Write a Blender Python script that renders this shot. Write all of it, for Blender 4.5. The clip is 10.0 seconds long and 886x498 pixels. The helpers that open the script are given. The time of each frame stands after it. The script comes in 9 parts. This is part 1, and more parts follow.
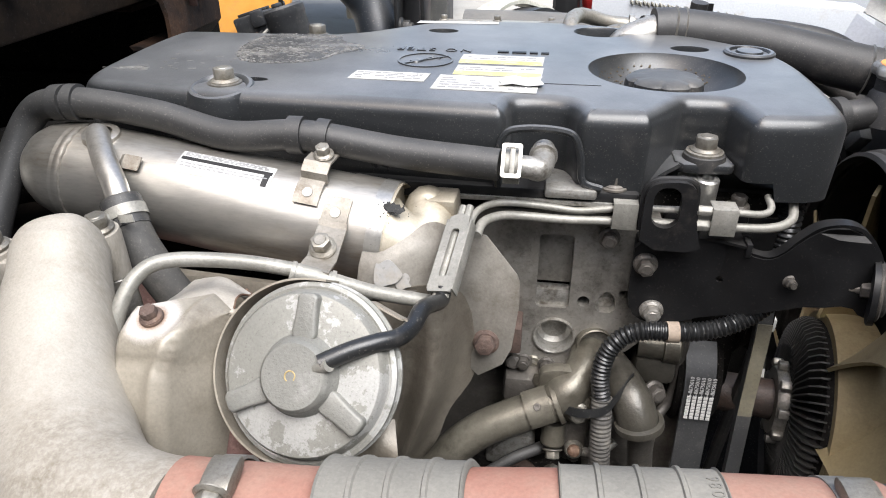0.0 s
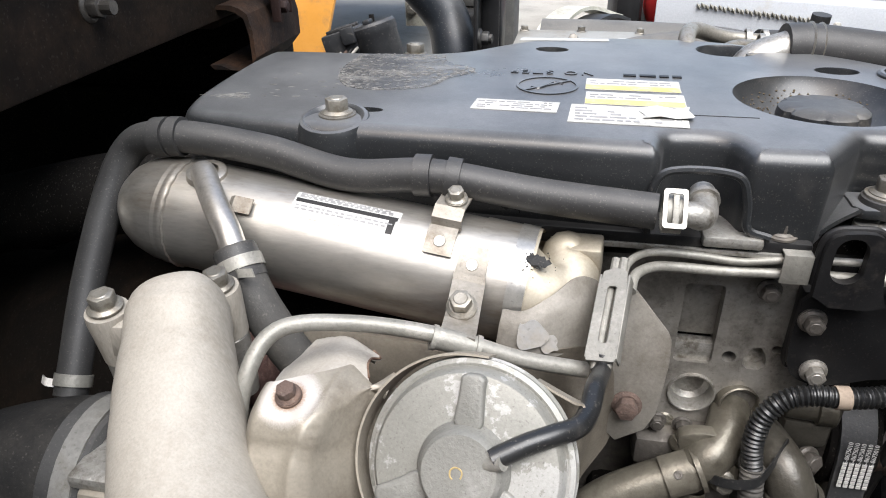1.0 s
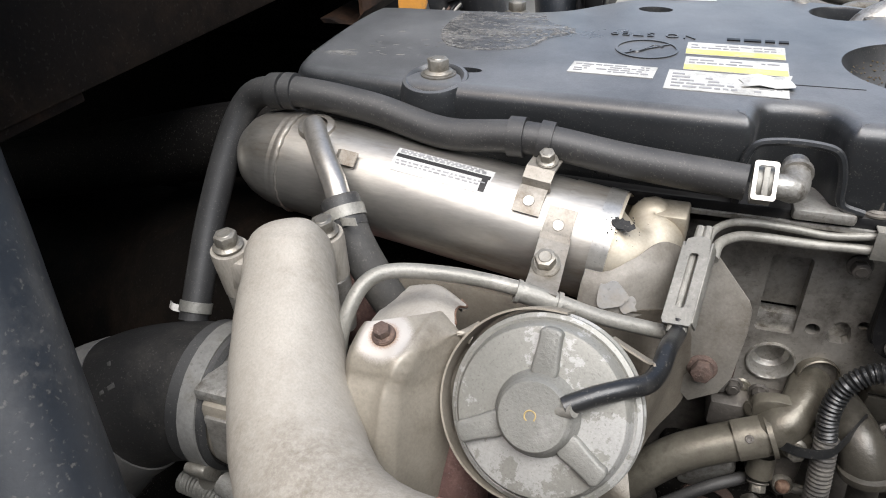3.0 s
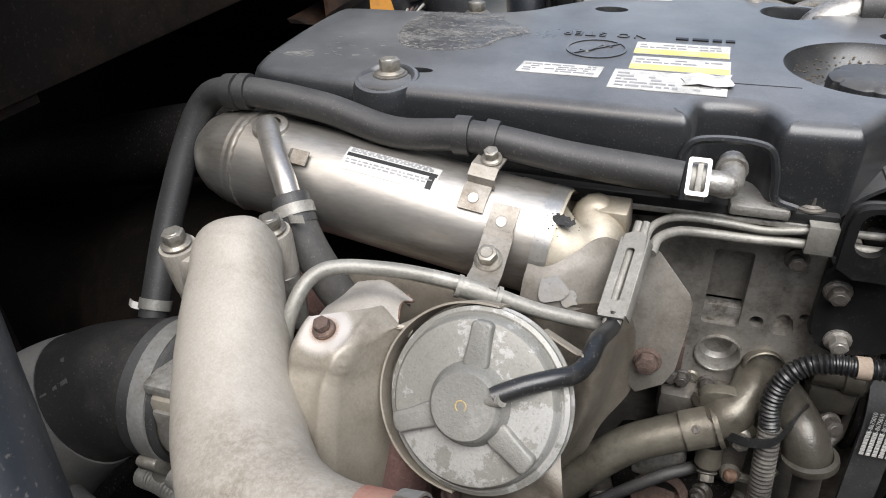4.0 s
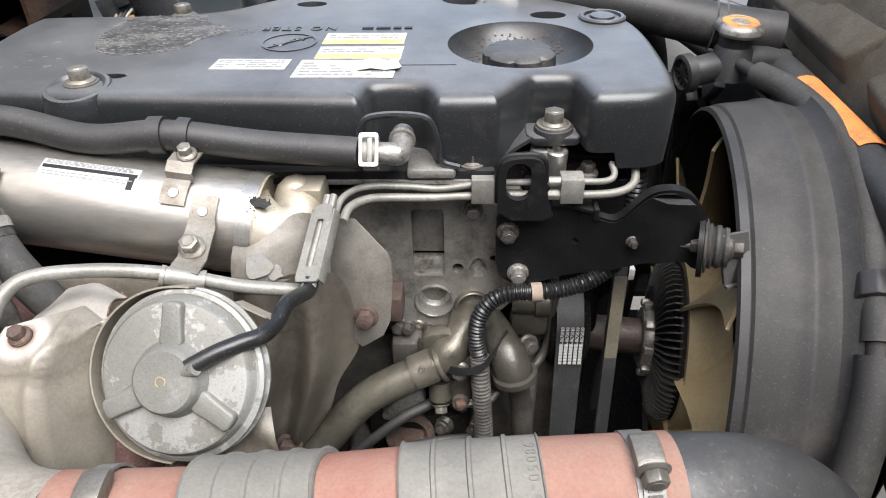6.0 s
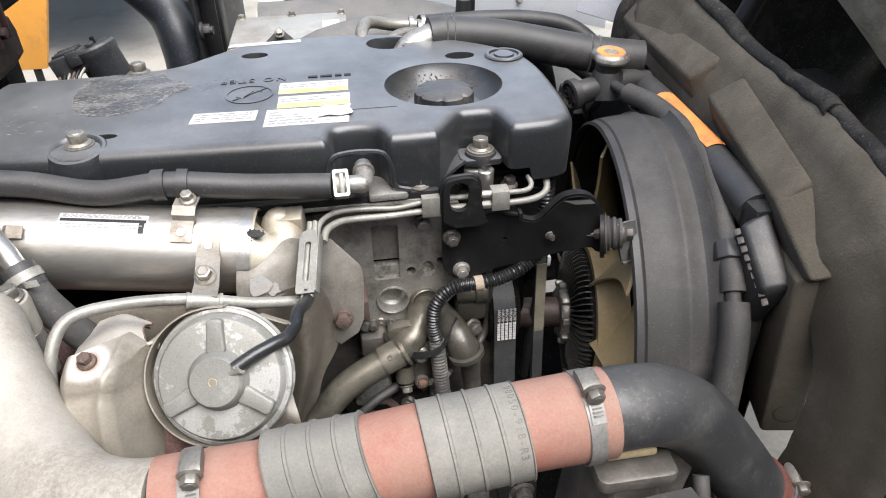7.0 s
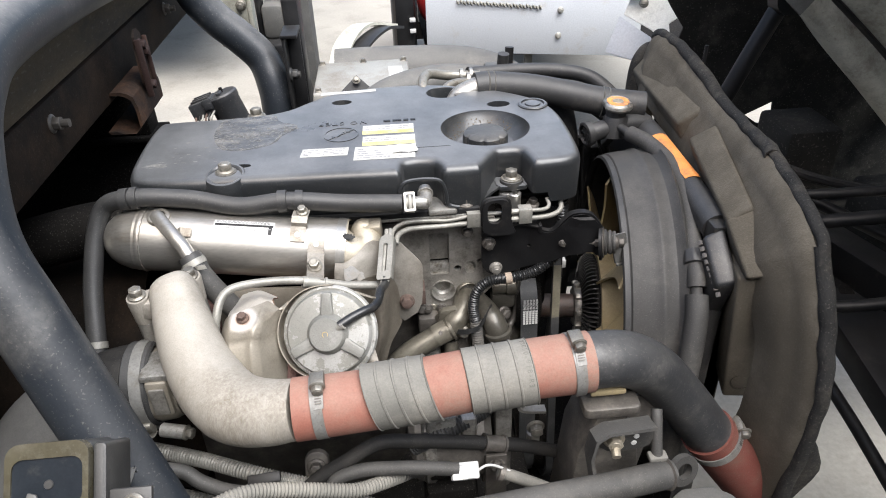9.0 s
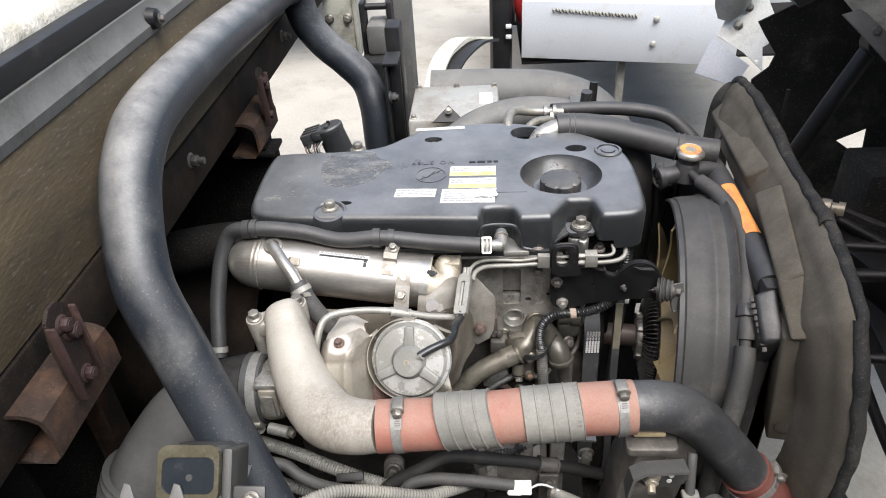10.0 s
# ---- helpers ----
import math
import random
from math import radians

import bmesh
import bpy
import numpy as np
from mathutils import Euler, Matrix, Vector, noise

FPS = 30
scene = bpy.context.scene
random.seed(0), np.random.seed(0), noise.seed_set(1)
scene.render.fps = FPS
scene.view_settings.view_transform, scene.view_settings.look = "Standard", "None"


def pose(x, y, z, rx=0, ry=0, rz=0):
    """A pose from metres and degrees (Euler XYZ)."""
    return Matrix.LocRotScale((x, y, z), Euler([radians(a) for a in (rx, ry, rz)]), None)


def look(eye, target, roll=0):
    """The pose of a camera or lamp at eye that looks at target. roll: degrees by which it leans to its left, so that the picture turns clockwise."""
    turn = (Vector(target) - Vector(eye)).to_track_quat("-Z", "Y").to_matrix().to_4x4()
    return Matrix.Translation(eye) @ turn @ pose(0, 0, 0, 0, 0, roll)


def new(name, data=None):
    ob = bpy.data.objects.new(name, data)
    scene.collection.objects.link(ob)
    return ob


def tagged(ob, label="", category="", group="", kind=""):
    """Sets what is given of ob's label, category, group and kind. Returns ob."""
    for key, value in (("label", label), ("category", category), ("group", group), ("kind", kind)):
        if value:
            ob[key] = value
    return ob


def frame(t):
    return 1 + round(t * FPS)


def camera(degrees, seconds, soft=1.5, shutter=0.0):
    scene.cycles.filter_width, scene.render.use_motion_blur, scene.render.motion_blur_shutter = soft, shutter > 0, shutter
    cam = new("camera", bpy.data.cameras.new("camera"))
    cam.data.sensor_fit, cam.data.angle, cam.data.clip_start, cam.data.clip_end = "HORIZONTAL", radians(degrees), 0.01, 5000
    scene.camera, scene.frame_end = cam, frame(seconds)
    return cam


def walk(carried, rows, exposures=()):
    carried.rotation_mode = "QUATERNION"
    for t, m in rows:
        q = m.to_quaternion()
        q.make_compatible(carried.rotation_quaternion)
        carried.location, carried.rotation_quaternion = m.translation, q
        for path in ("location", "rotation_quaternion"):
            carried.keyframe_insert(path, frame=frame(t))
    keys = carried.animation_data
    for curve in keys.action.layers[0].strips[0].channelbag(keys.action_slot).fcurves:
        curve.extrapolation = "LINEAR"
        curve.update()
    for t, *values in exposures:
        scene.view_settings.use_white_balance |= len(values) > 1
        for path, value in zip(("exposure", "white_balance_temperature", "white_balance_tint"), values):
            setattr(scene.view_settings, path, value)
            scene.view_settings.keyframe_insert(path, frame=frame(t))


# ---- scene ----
cam = camera(65.1, 10.0, soft=1.05)
METRES, EYE, TILT, LEAN, TURN = 1.0, 1.5, -29.0, 0.0, 8.6
ROWS = [
    (0.0, 0.0, 0.0, 0.0, 0.0, 0.0, -0.0),
    (0.5, -0.046, 0.0449, 0.0342, 1.21, 0.4, -0.0),
    (1.0, -0.0807, 0.0557, 0.0382, 2.34, -0.08, -0.44),
    (1.5, -0.1003, 0.0521, 0.0425, 4.71, -2.1, -1.25),
    (2.0, -0.112, 0.0439, 0.0434, 7.08, -3.46, -1.89),
    (3.5, -0.0542, 0.02, 0.0448, 10.3, -4.68, -3.5),
    (4.0, -0.0408, 0.0199, 0.0456, 9.47, -4.65, -2.9),
    (4.5, -0.024, 0.018, 0.0476, 7.85, -4.67, -1.83),
    (5.0, 0.0059, 0.0145, 0.0472, 5.39, -4.76, -0.3),
    (5.5, 0.0527, -0.0006, 0.0422, 0.85, -5.26, 1.86),
    (6.0, 0.0508, -0.0329, 0.0361, -5.79, -5.56, 4.24),
    (7.5, -0.073, -0.2088, 0.0739, -16.48, -6.51, 9.93),
    (8.0, -0.0975, -0.2308, 0.0751, -16.55, -6.23, 9.88),
    (8.5, -0.1247, -0.2927, 0.0637, -14.6, -5.47, 9.45),
    (9.0, -0.088, -0.4125, 0.0705, -11.36, -4.67, 8.22),
    (9.5, -0.0765, -0.4816, 0.1543, -8.77, -3.13, 6.37),
    (10.0, -0.0742, -0.5313, 0.1752, -3.78, -6.04, 5.57),
]
walk(cam, [(t, pose(0, 0, EYE, TILT, LEAN, TURN) @ pose(METRES * x, METRES * y, METRES * z, 90 + pitch, roll, yaw)) for t, x, y, z, yaw, pitch, roll in ROWS],
     [(0.0, 2.3), (1.0, 2.15), (2.0, 1.9), (4.5, 1.9), (6.0, 2.25), (7.5, 2.3), (10.0, 2.25)])

world = bpy.data.worlds.new("world")
scene.world = world
world.use_nodes = True
SKY_TURN = 200.0
sky = world.node_tree.nodes.new("ShaderNodeTexSky")
sky.sky_type, sky.sun_disc, sky.sun_elevation, sky.sun_rotation = "NISHITA", False, radians(62), radians(SKY_TURN)
sky.air_density, sky.dust_density, sky.ozone_density = 1.0, 3.0, 1.2
haze = world.node_tree.nodes.new("ShaderNodeHueSaturation")
haze.inputs["Saturation"].default_value = 0.88
world.node_tree.links.new(sky.outputs[0], haze.inputs["Color"])
world.node_tree.links.new(haze.outputs[0], world.node_tree.nodes["Background"].inputs[0])
world.node_tree.nodes["Background"].inputs[1].default_value = 0.07
sun = new("sun", bpy.data.lights.new("sun", "SUN"))
sun.data.energy, sun.data.angle, sun.data.color = 1.5, radians(45), (1.0, 0.99, 0.985)
sun.matrix_world = look((0.85, -0.50, 3.5), (0, 0.5, 1.2))


# ---- materials ----
def mat(name, a, b, scale=30.0, rough=0.5, metal=0.0, bump=0.15, dust=None, dust_amount=0.45, dust_scale=9.0, grain=400.0,
        rough_var=0.15, coat=0.0, spec=0.5, top_pale=None, top_pale_from=0.25, top_pale_scale=22.0, top_pale_amount=0.7, speck=0.3, sheen=0.0, flake=False, vary=0.0, stretch=(1, 1, 1), bump_scale=1.0):
    """Two-scale noise between colours a and b, fine grain relief, and dust or stains of a third colour."""
    m = bpy.data.materials.new(name)
    m.use_nodes = True
    t = m.node_tree
    n, ln = t.nodes, t.links
    bsdf = n["Principled BSDF"]
    co = n.new("ShaderNodeTexCoord")
    mp = n.new("ShaderNodeMapping")
    mp.inputs["Scale"].default_value = stretch
    ln.new(co.outputs["Object"], mp.inputs[0])

    def tex(s, detail=6.0, roughness=0.6):
        x = n.new("ShaderNodeTexNoise")
        x.inputs["Scale"].default_value, x.inputs["Detail"].default_value, x.inputs["Roughness"].default_value = s, detail, roughness
        ln.new(mp.outputs[0], x.inputs["Vector"])
        return x

    def ramp(src, lo, hi):
        x = n.new("ShaderNodeMapRange")
        x.inputs["From Min"].default_value, x.inputs["From Max"].default_value = lo, hi
        ln.new(src, x.inputs["Value"])
        return x.outputs[0]

    def mix(fac, ca, cb):
        x = n.new("ShaderNodeMix")
        x.data_type = "RGBA"
        ln.new(fac, x.inputs["Factor"])
        for val, sock in ((ca, x.inputs["A"]), (cb, x.inputs["B"])):
            if isinstance(val, tuple):
                sock.default_value = (*val, 1)
            else:
                ln.new(val, sock)
        return x.outputs["Result"]

    big, fine = tex(scale), tex(grain, 3.0)
    col = mix(ramp(big.outputs["Fac"], 0.3, 0.7), a, b)
    if dust:
        d1, d2 = tex(dust_scale, 8.0, 0.7), tex(grain * 0.4, 4.0, 0.7)
        mul = n.new("ShaderNodeMath")
        mul.operation = "MULTIPLY"
        ln.new(ramp(d1.outputs["Fac"], 0.62 - dust_amount * 0.4, 0.8 - dust_amount * 0.25), mul.inputs[0])
        ln.new(ramp(d2.outputs["Fac"], 0.12, 0.58), mul.inputs[1])
        fac = mul.outputs[0]
        if flake:
            fac = ramp(d1.outputs["Fac"], 0.555 - dust_amount * 0.1, 0.57 - dust_amount * 0.1)
        col = mix(fac, col, dust)
    if speck:
        # sparse pits and crumbs, pale on dark things and dark on pale ones
        sp = tex(grain * 1.1, 2.0, 0.5)
        mul = n.new("ShaderNodeMath")
        mul.operation = "MULTIPLY"
        ln.new(ramp(sp.outputs["Fac"], 0.62, 0.72), mul.inputs[0])
        mul.inputs[1].default_value = speck
        col = mix(mul.outputs[0], col, (0.2, 0.185, 0.16) if sum(a) < 0.3 else (0.05, 0.042, 0.034))
    if top_pale:
        # upward faces go paler in patches: dust, and on the cover reflected sky
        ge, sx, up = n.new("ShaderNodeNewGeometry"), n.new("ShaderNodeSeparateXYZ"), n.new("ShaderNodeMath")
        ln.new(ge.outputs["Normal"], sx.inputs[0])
        d3 = tex(top_pale_scale, 8.0, 0.7)
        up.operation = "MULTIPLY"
        ln.new(ramp(sx.outputs["Z"], top_pale_from, 1.0), up.inputs[0])
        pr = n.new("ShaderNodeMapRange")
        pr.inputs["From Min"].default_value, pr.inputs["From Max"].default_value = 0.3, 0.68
        pr.inputs["To Min"].default_value, pr.inputs["To Max"].default_value = top_pale_amount * 0.3, top_pale_amount
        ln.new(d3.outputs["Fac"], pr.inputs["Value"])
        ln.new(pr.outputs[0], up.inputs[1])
        col = mix(up.outputs[0], col, top_pale)
    if vary:
        oi = n.new("ShaderNodeObjectInfo")
        hs = n.new("ShaderNodeHueSaturation")
        ln.new(col, hs.inputs["Color"])
        vr = n.new("ShaderNodeMapRange")
        vr.inputs["To Min"].default_value, vr.inputs["To Max"].default_value = 1 - vary, 1 + vary
        ln.new(oi.outputs["Random"], vr.inputs["Value"])
        ln.new(vr.outputs[0], hs.inputs["Value"])
        col = hs.outputs["Color"]
    # fine mottle of the whole colour
    mo, mm = n.new("ShaderNodeMapRange"), n.new("ShaderNodeMix")
    mo.inputs["From Min"].default_value, mo.inputs["From Max"].default_value = 0.3, 0.7
    mo.inputs["To Min"].default_value, mo.inputs["To Max"].default_value = 0.91, 1.09
    ln.new(fine.outputs["Fac"], mo.inputs["Value"])
    mm.data_type, mm.blend_type = "RGBA", "MULTIPLY"
    mm.inputs["Factor"].default_value = 1.0
    ln.new(col, mm.inputs["A"])
    ln.new(mo.outputs[0], mm.inputs["B"])
    ln.new(mm.outputs["Result"], bsdf.inputs["Base Color"])
    rr = n.new("ShaderNodeMapRange")
    rr.inputs["To Min"].default_value, rr.inputs["To Max"].default_value = max(0.03, rough - rough_var), min(1, rough + rough_var)
    ln.new(big.outputs["Fac"], rr.inputs["Value"])
    ln.new(rr.outputs[0], bsdf.inputs["Roughness"])
    bsdf.inputs["Metallic"].default_value = metal
    bsdf.inputs["Coat Weight"].default_value = coat
    bsdf.inputs["Specular IOR Level"].default_value = spec
    bsdf.inputs["Sheen Weight"].default_value, bsdf.inputs["Sheen Roughness"].default_value = sheen, 0.45
    if bump:
        bp = n.new("ShaderNodeBump")
        bp.inputs["Strength"].default_value, bp.inputs["Distance"].default_value = bump, 0.001 * bump_scale
        ad = n.new("ShaderNodeMath")
        ln.new(big.outputs["Fac"], ad.inputs[0])
        ln.new(fine.outputs["Fac"], ad.inputs[1])
        ln.new(ad.outputs[0], bp.inputs["Height"])
        ln.new(bp.outputs[0], bsdf.inputs["Normal"])
    return m


def burnt_ring(m, centre, rust_r, pale_r, rust, pale):
    """Adds a rust stain and a pale burnt ring round a bolt, at the distance from its centre in metres."""
    n, ln = m.node_tree.nodes, m.node_tree.links
    bsdf = n["Principled BSDF"]
    src = bsdf.inputs["Base Color"].links[0].from_socket
    ge, di, no, ad = n.new("ShaderNodeNewGeometry"), n.new("ShaderNodeVectorMath"), n.new("ShaderNodeTexNoise"), n.new("ShaderNodeMath")
    di.operation, ad.operation = "DISTANCE", "MULTIPLY_ADD"
    ln.new(ge.outputs["Position"], di.inputs[0])
    di.inputs[1].default_value = centre
    no.inputs["Scale"].default_value, no.inputs["Detail"].default_value = 120, 4
    ln.new(no.outputs["Fac"], ad.inputs[0])
    ad.inputs[1].default_value = 0.005
    ln.new(di.outputs["Value"], ad.inputs[2])
    for r, soft, colour in ((pale_r, 0.0045, pale), (rust_r, 0.0035, rust)):
        mr, mx = n.new("ShaderNodeMapRange"), n.new("ShaderNodeMix")
        mr.inputs["From Min"].default_value, mr.inputs["From Max"].default_value = r + 0.0025 - soft * 0.5, r + 0.0025 + soft * 0.5
        mr.inputs["To Min"].default_value, mr.inputs["To Max"].default_value = 0.9, 0.0
        ln.new(ad.outputs[0], mr.inputs["Value"])
        mx.data_type = "RGBA"
        ln.new(mr.outputs[0], mx.inputs["Factor"])
        ln.new(src, mx.inputs["A"])
        mx.inputs["B"].default_value = (*colour, 1)
        src = mx.outputs["Result"]
    ln.new(src, bsdf.inputs["Base Color"])
    return m


# the pale tone on the top is dust plus painted sky reflection
M_COVER = mat("black_plastic", (0.012, 0.0132, 0.0145), (0.022, 0.0237, 0.0253), 9, 0.30, 0, 0.08, (0.055, 0.053, 0.05), 0.15, 14, 700, 0.1, top_pale=(0.170, 0.173, 0.176), top_pale_amount=0.8, top_pale_from=0.62, top_pale_scale=11.0, sheen=0.03)
M_CAPBLK = mat("cap_plastic", (0.018, 0.019, 0.02), (0.03, 0.031, 0.033), 30, 0.45, 0, 0.1, (0.1, 0.09, 0.075), 0.2, 30, top_pale=(0.12, 0.115, 0.105), top_pale_amount=0.7)
M_RUBBER = mat("black_rubber", (0.018, 0.018, 0.0185), (0.03, 0.0295, 0.029), 25, 0.55, 0, 0.15, (0.09, 0.08, 0.07), 0.15, 14, 600, top_pale=(0.10, 0.098, 0.094), top_pale_amount=0.45)
M_LOOM = mat("black_conduit", (0.01, 0.0105, 0.011), (0.018, 0.0185, 0.019), 40, 0.34, 0, 0.1, (0.06, 0.055, 0.05), 0.15, 30, 500)
M_INHOSE = mat("worn_black_hose", (0.010, 0.0096, 0.0093), (0.017, 0.0163, 0.0156), 10, 0.66, 0, 0.2, (0.045, 0.041, 0.036), 0.28, 9, 500, spec=0.3, speck=0.15)
M_BAND = mat("dull_clamp_band", (0.16, 0.157, 0.147), (0.22, 0.216, 0.203), 50, 0.5, 0.25, 0.15, (0.14, 0.13, 0.11), 0.3, 40)
M_DUSTRUB = mat("dusty_rubber", (0.03, 0.0292, 0.0278), (0.05, 0.0485, 0.0455), 12, 0.65, 0, 0.25, (0.1, 0.093, 0.082), 0.33, 14, 500, spec=0.35, top_pale=(0.11, 0.106, 0.098), top_pale_amount=0.45)
M_BLACK = mat("black_paint", (0.006, 0.006, 0.0065), (0.012, 0.012, 0.0125), 25, 0.45, 0, 0.1, (0.05, 0.045, 0.04), 0.12, 18, 500, spec=0.3, top_pale=(0.05, 0.048, 0.045), top_pale_amount=0.4, speck=0.06)
M_HOOP = mat("satin_black_steel", (0.011, 0.0140, 0.0185), (0.019, 0.0232, 0.029), 6, 0.46, 0, 0.15, (0.085, 0.084, 0.081), 0.18, 8, 300, spec=0.5, top_pale=(0.25, 0.241, 0.226), top_pale_from=0.40, top_pale_scale=22.0, top_pale_amount=1.0, speck=0.3)
M_STEEL = mat("brushed_stainless", (0.42, 0.4, 0.365), (0.54, 0.52, 0.48), 7, 0.42, 0.9, 0.1, (0.25, 0.185, 0.115), 0.33, 10, 350, 0.08, stretch=(0.25, 1, 1), speck=0.12)
M_TAB = mat("stained_sheet_steel", (0.225, 0.208, 0.18), (0.31, 0.29, 0.255), 40, 0.5, 0.5, 0.15, (0.13, 0.102, 0.072), 0.38, 45, 500)
M_BRASSY = mat("heat_tinted_steel", (0.36, 0.32, 0.25), (0.45, 0.41, 0.335), 9, 0.52, 0.6, 0.06, (0.25, 0.2, 0.13), 0.28, 12, speck=0.08)
M_ALU = mat("cast_aluminium", (0.285, 0.264, 0.229), (0.365, 0.343, 0.303), 7, 0.62, 0.1, 0.3, (0.165, 0.143, 0.112), 0.5, 7, 700, 0.1, speck=0.12, stretch=(1, 1, 0.3), bump_scale=0.9)
M_ALU2 = mat("bright_cast_aluminium", (0.3, 0.29, 0.265), (0.46, 0.45, 0.42), 40, 0.42, 0.6, 0.5, (0.1, 0.085, 0.065), 0.45, 40)
M_BLOCK = mat("oily_cast_metal", (0.22, 0.208, 0.186), (0.38, 0.362, 0.33), 18, 0.36, 0.45, 0.3, (0.04, 0.034, 0.026), 0.4, 26, 300)
M_GRIME = mat("grimy_metal", (0.065, 0.059, 0.052), (0.14, 0.128, 0.115), 25, 0.5, 0.4, 0.5, (0.2, 0.18, 0.15), 0.3, 25, 300)
# oily metal; under the bed and engine its near-black also stands in for shade
M_DARK = mat("oily_shaded_metal", (0.005, 0.0046, 0.0043), (0.013, 0.0115, 0.0102), 20, 0.75, 0.0, 0.4, spec=0.12)
M_SHIELD = mat("heat_shield_alu", (0.22, 0.196, 0.158), (0.3, 0.274, 0.23), 11, 0.46, 0.25, 0.12, (0.12, 0.095, 0.068), 0.3, 13, 500, speck=0.1)
M_BARE = mat("bare_shield_metal", (0.25, 0.247, 0.24), (0.3, 0.296, 0.286), 30, 0.5, 0.1, 0.15, (0.25, 0.225, 0.19), 0.5, 60, 250)
M_ACT = mat("peeling_grey_paint", (0.195, 0.192, 0.172), (0.245, 0.241, 0.217), 18, 0.48, 0.25, 0.14, (0.33, 0.327, 0.31), 0.48, 14, 600, flake=True, speck=0.35)
M_ACTHUB = mat("plain_grey_paint", (0.15, 0.149, 0.135), (0.20, 0.198, 0.18), 22, 0.5, 0.15, 0.3, (0.30, 0.295, 0.28), 0.16, 28, 600, speck=0.35)
M_RUSTSTAIN = mat("rust_stain", (0.075, 0.04, 0.026), (0.14, 0.08, 0.052), 60, 0.75, 0.1, 0.3, (0.36, 0.26, 0.19), 0.4, 90)
M_BURNT = burnt_ring(mat("burnt_heat_shield", (0.2, 0.178, 0.142), (0.285, 0.26, 0.216), 14, 0.42, 0.25, 0.1, (0.11, 0.088, 0.064), 0.3, 16, 500, speck=0.1), (-0.2285, 0.3205, 1.2578), 0.0085, 0.0170, (0.22, 0.115, 0.06), (0.42, 0.392, 0.36))
M_SHIELDP = mat("pale_bare_shield", (0.33, 0.306, 0.27), (0.42, 0.397, 0.36), 16, 0.46, 0.2, 0.12, (0.2, 0.158, 0.115), 0.26, 18, 500, speck=0.1)
# brown stains, darkened further for the shadow on the lower shield
M_SHIELDBR = mat("stained_shaded_shield", (0.12, 0.105, 0.083), (0.205, 0.184, 0.152), 13, 0.46, 0.25, 0.25, (0.05, 0.04, 0.03), 0.42, 14, 500, speck=0.15)
M_BELT = mat("grey_black_belt", (0.03, 0.031, 0.0325), (0.05, 0.051, 0.052), 30, 0.5, 0, 0.2, (0.09, 0.088, 0.083), 0.25, 30, 500, speck=0.35)
M_SHAFT = mat("brown_oxidised_steel", (0.055, 0.043, 0.038), (0.095, 0.075, 0.066), 30, 0.5, 0.3, 0.4, (0.12, 0.075, 0.055), 0.35, 40, 500)
M_TAPED = mat("grey_taped_conduit", (0.055, 0.052, 0.048), (0.095, 0.09, 0.083), 40, 0.6, 0, 0.25, (0.15, 0.14, 0.12), 0.3, 40, 400)
M_WING = mat("grey_wing_plate", (0.2, 0.186, 0.162), (0.275, 0.258, 0.228), 12, 0.48, 0.25, 0.15, (0.1, 0.082, 0.062), 0.34, 13, 500, speck=0.12)
# the foam again, darkened for the shade inside the dimples
M_FOAMDK = mat("dimple_shade_foam", (0.03, 0.026, 0.02), (0.05, 0.044, 0.035), 20, 0.9, 0, 0.5, (0.08, 0.07, 0.055), 0.3, 20, 400, spec=0.15)
M_ENDCAP = mat("black_tank_plastic", (0.012, 0.0125, 0.013), (0.022, 0.0225, 0.023), 20, 0.42, 0, 0.12, (0.07, 0.064, 0.055), 0.25, 22, 500, top_pale=(0.06, 0.057, 0.052), top_pale_amount=0.4)
M_ZINC = mat("zinc_bolt", (0.2, 0.188, 0.16), (0.33, 0.315, 0.28), 70, 0.45, 0.6, 0.25, (0.09, 0.07, 0.045), 0.4, 70, 600, vary=0.3)
M_PIPE = mat("grey_plated_pipe", (0.19, 0.185, 0.163), (0.275, 0.267, 0.24), 25, 0.5, 0.3, 0.3, (0.4, 0.382, 0.345), 0.24, 35, 400)
M_CHROME = mat("polished_steel", (0.44, 0.42, 0.385), (0.54, 0.52, 0.48), 15, 0.42, 0.85, 0.06, (0.26, 0.22, 0.17), 0.3, 30, speck=0.1)
M_RUST = mat("rusty_steel", (0.06, 0.04, 0.033), (0.115, 0.077, 0.062), 60, 0.85, 0.05, 0.8, (0.17, 0.11, 0.08), 0.3, 40, 500)
M_RUSTDK = mat("dark_rust_beam", (0.006, 0.0052, 0.005), (0.030, 0.019, 0.014), 7, 0.75, 0.0, 0.5, (0.085, 0.044, 0.025), 0.42, 12, 250, spec=0.25, speck=0.12)
M_MAROON = mat("maroon_painted_steel", (0.026, 0.015, 0.0135), (0.043, 0.024, 0.0205), 14, 0.65, 0.0, 0.3, (0.085, 0.048, 0.036), 0.3, 16, 300, spec=0.3, speck=0.08)
M_RUSTCAST = mat("maroon_rusty_cast_iron", (0.075, 0.04, 0.037), (0.13, 0.072, 0.063), 40, 0.85, 0.1, 0.9, (0.2, 0.13, 0.11), 0.25, 50)
M_RED = mat("red_silicone", (0.22, 0.085, 0.062), (0.285, 0.122, 0.092), 9, 0.66, 0, 0.15, (0.25, 0.162, 0.125), 0.5, 9, 500, spec=0.25, top_pale=(0.26, 0.178, 0.14), top_pale_amount=0.55, speck=0.12)
M_REDDK = mat("dark_red_silicone", (0.1, 0.03, 0.024), (0.16, 0.05, 0.038), 12, 0.65, 0, 0.15, (0.12, 0.08, 0.06), 0.3, 12, 500, spec=0.3)
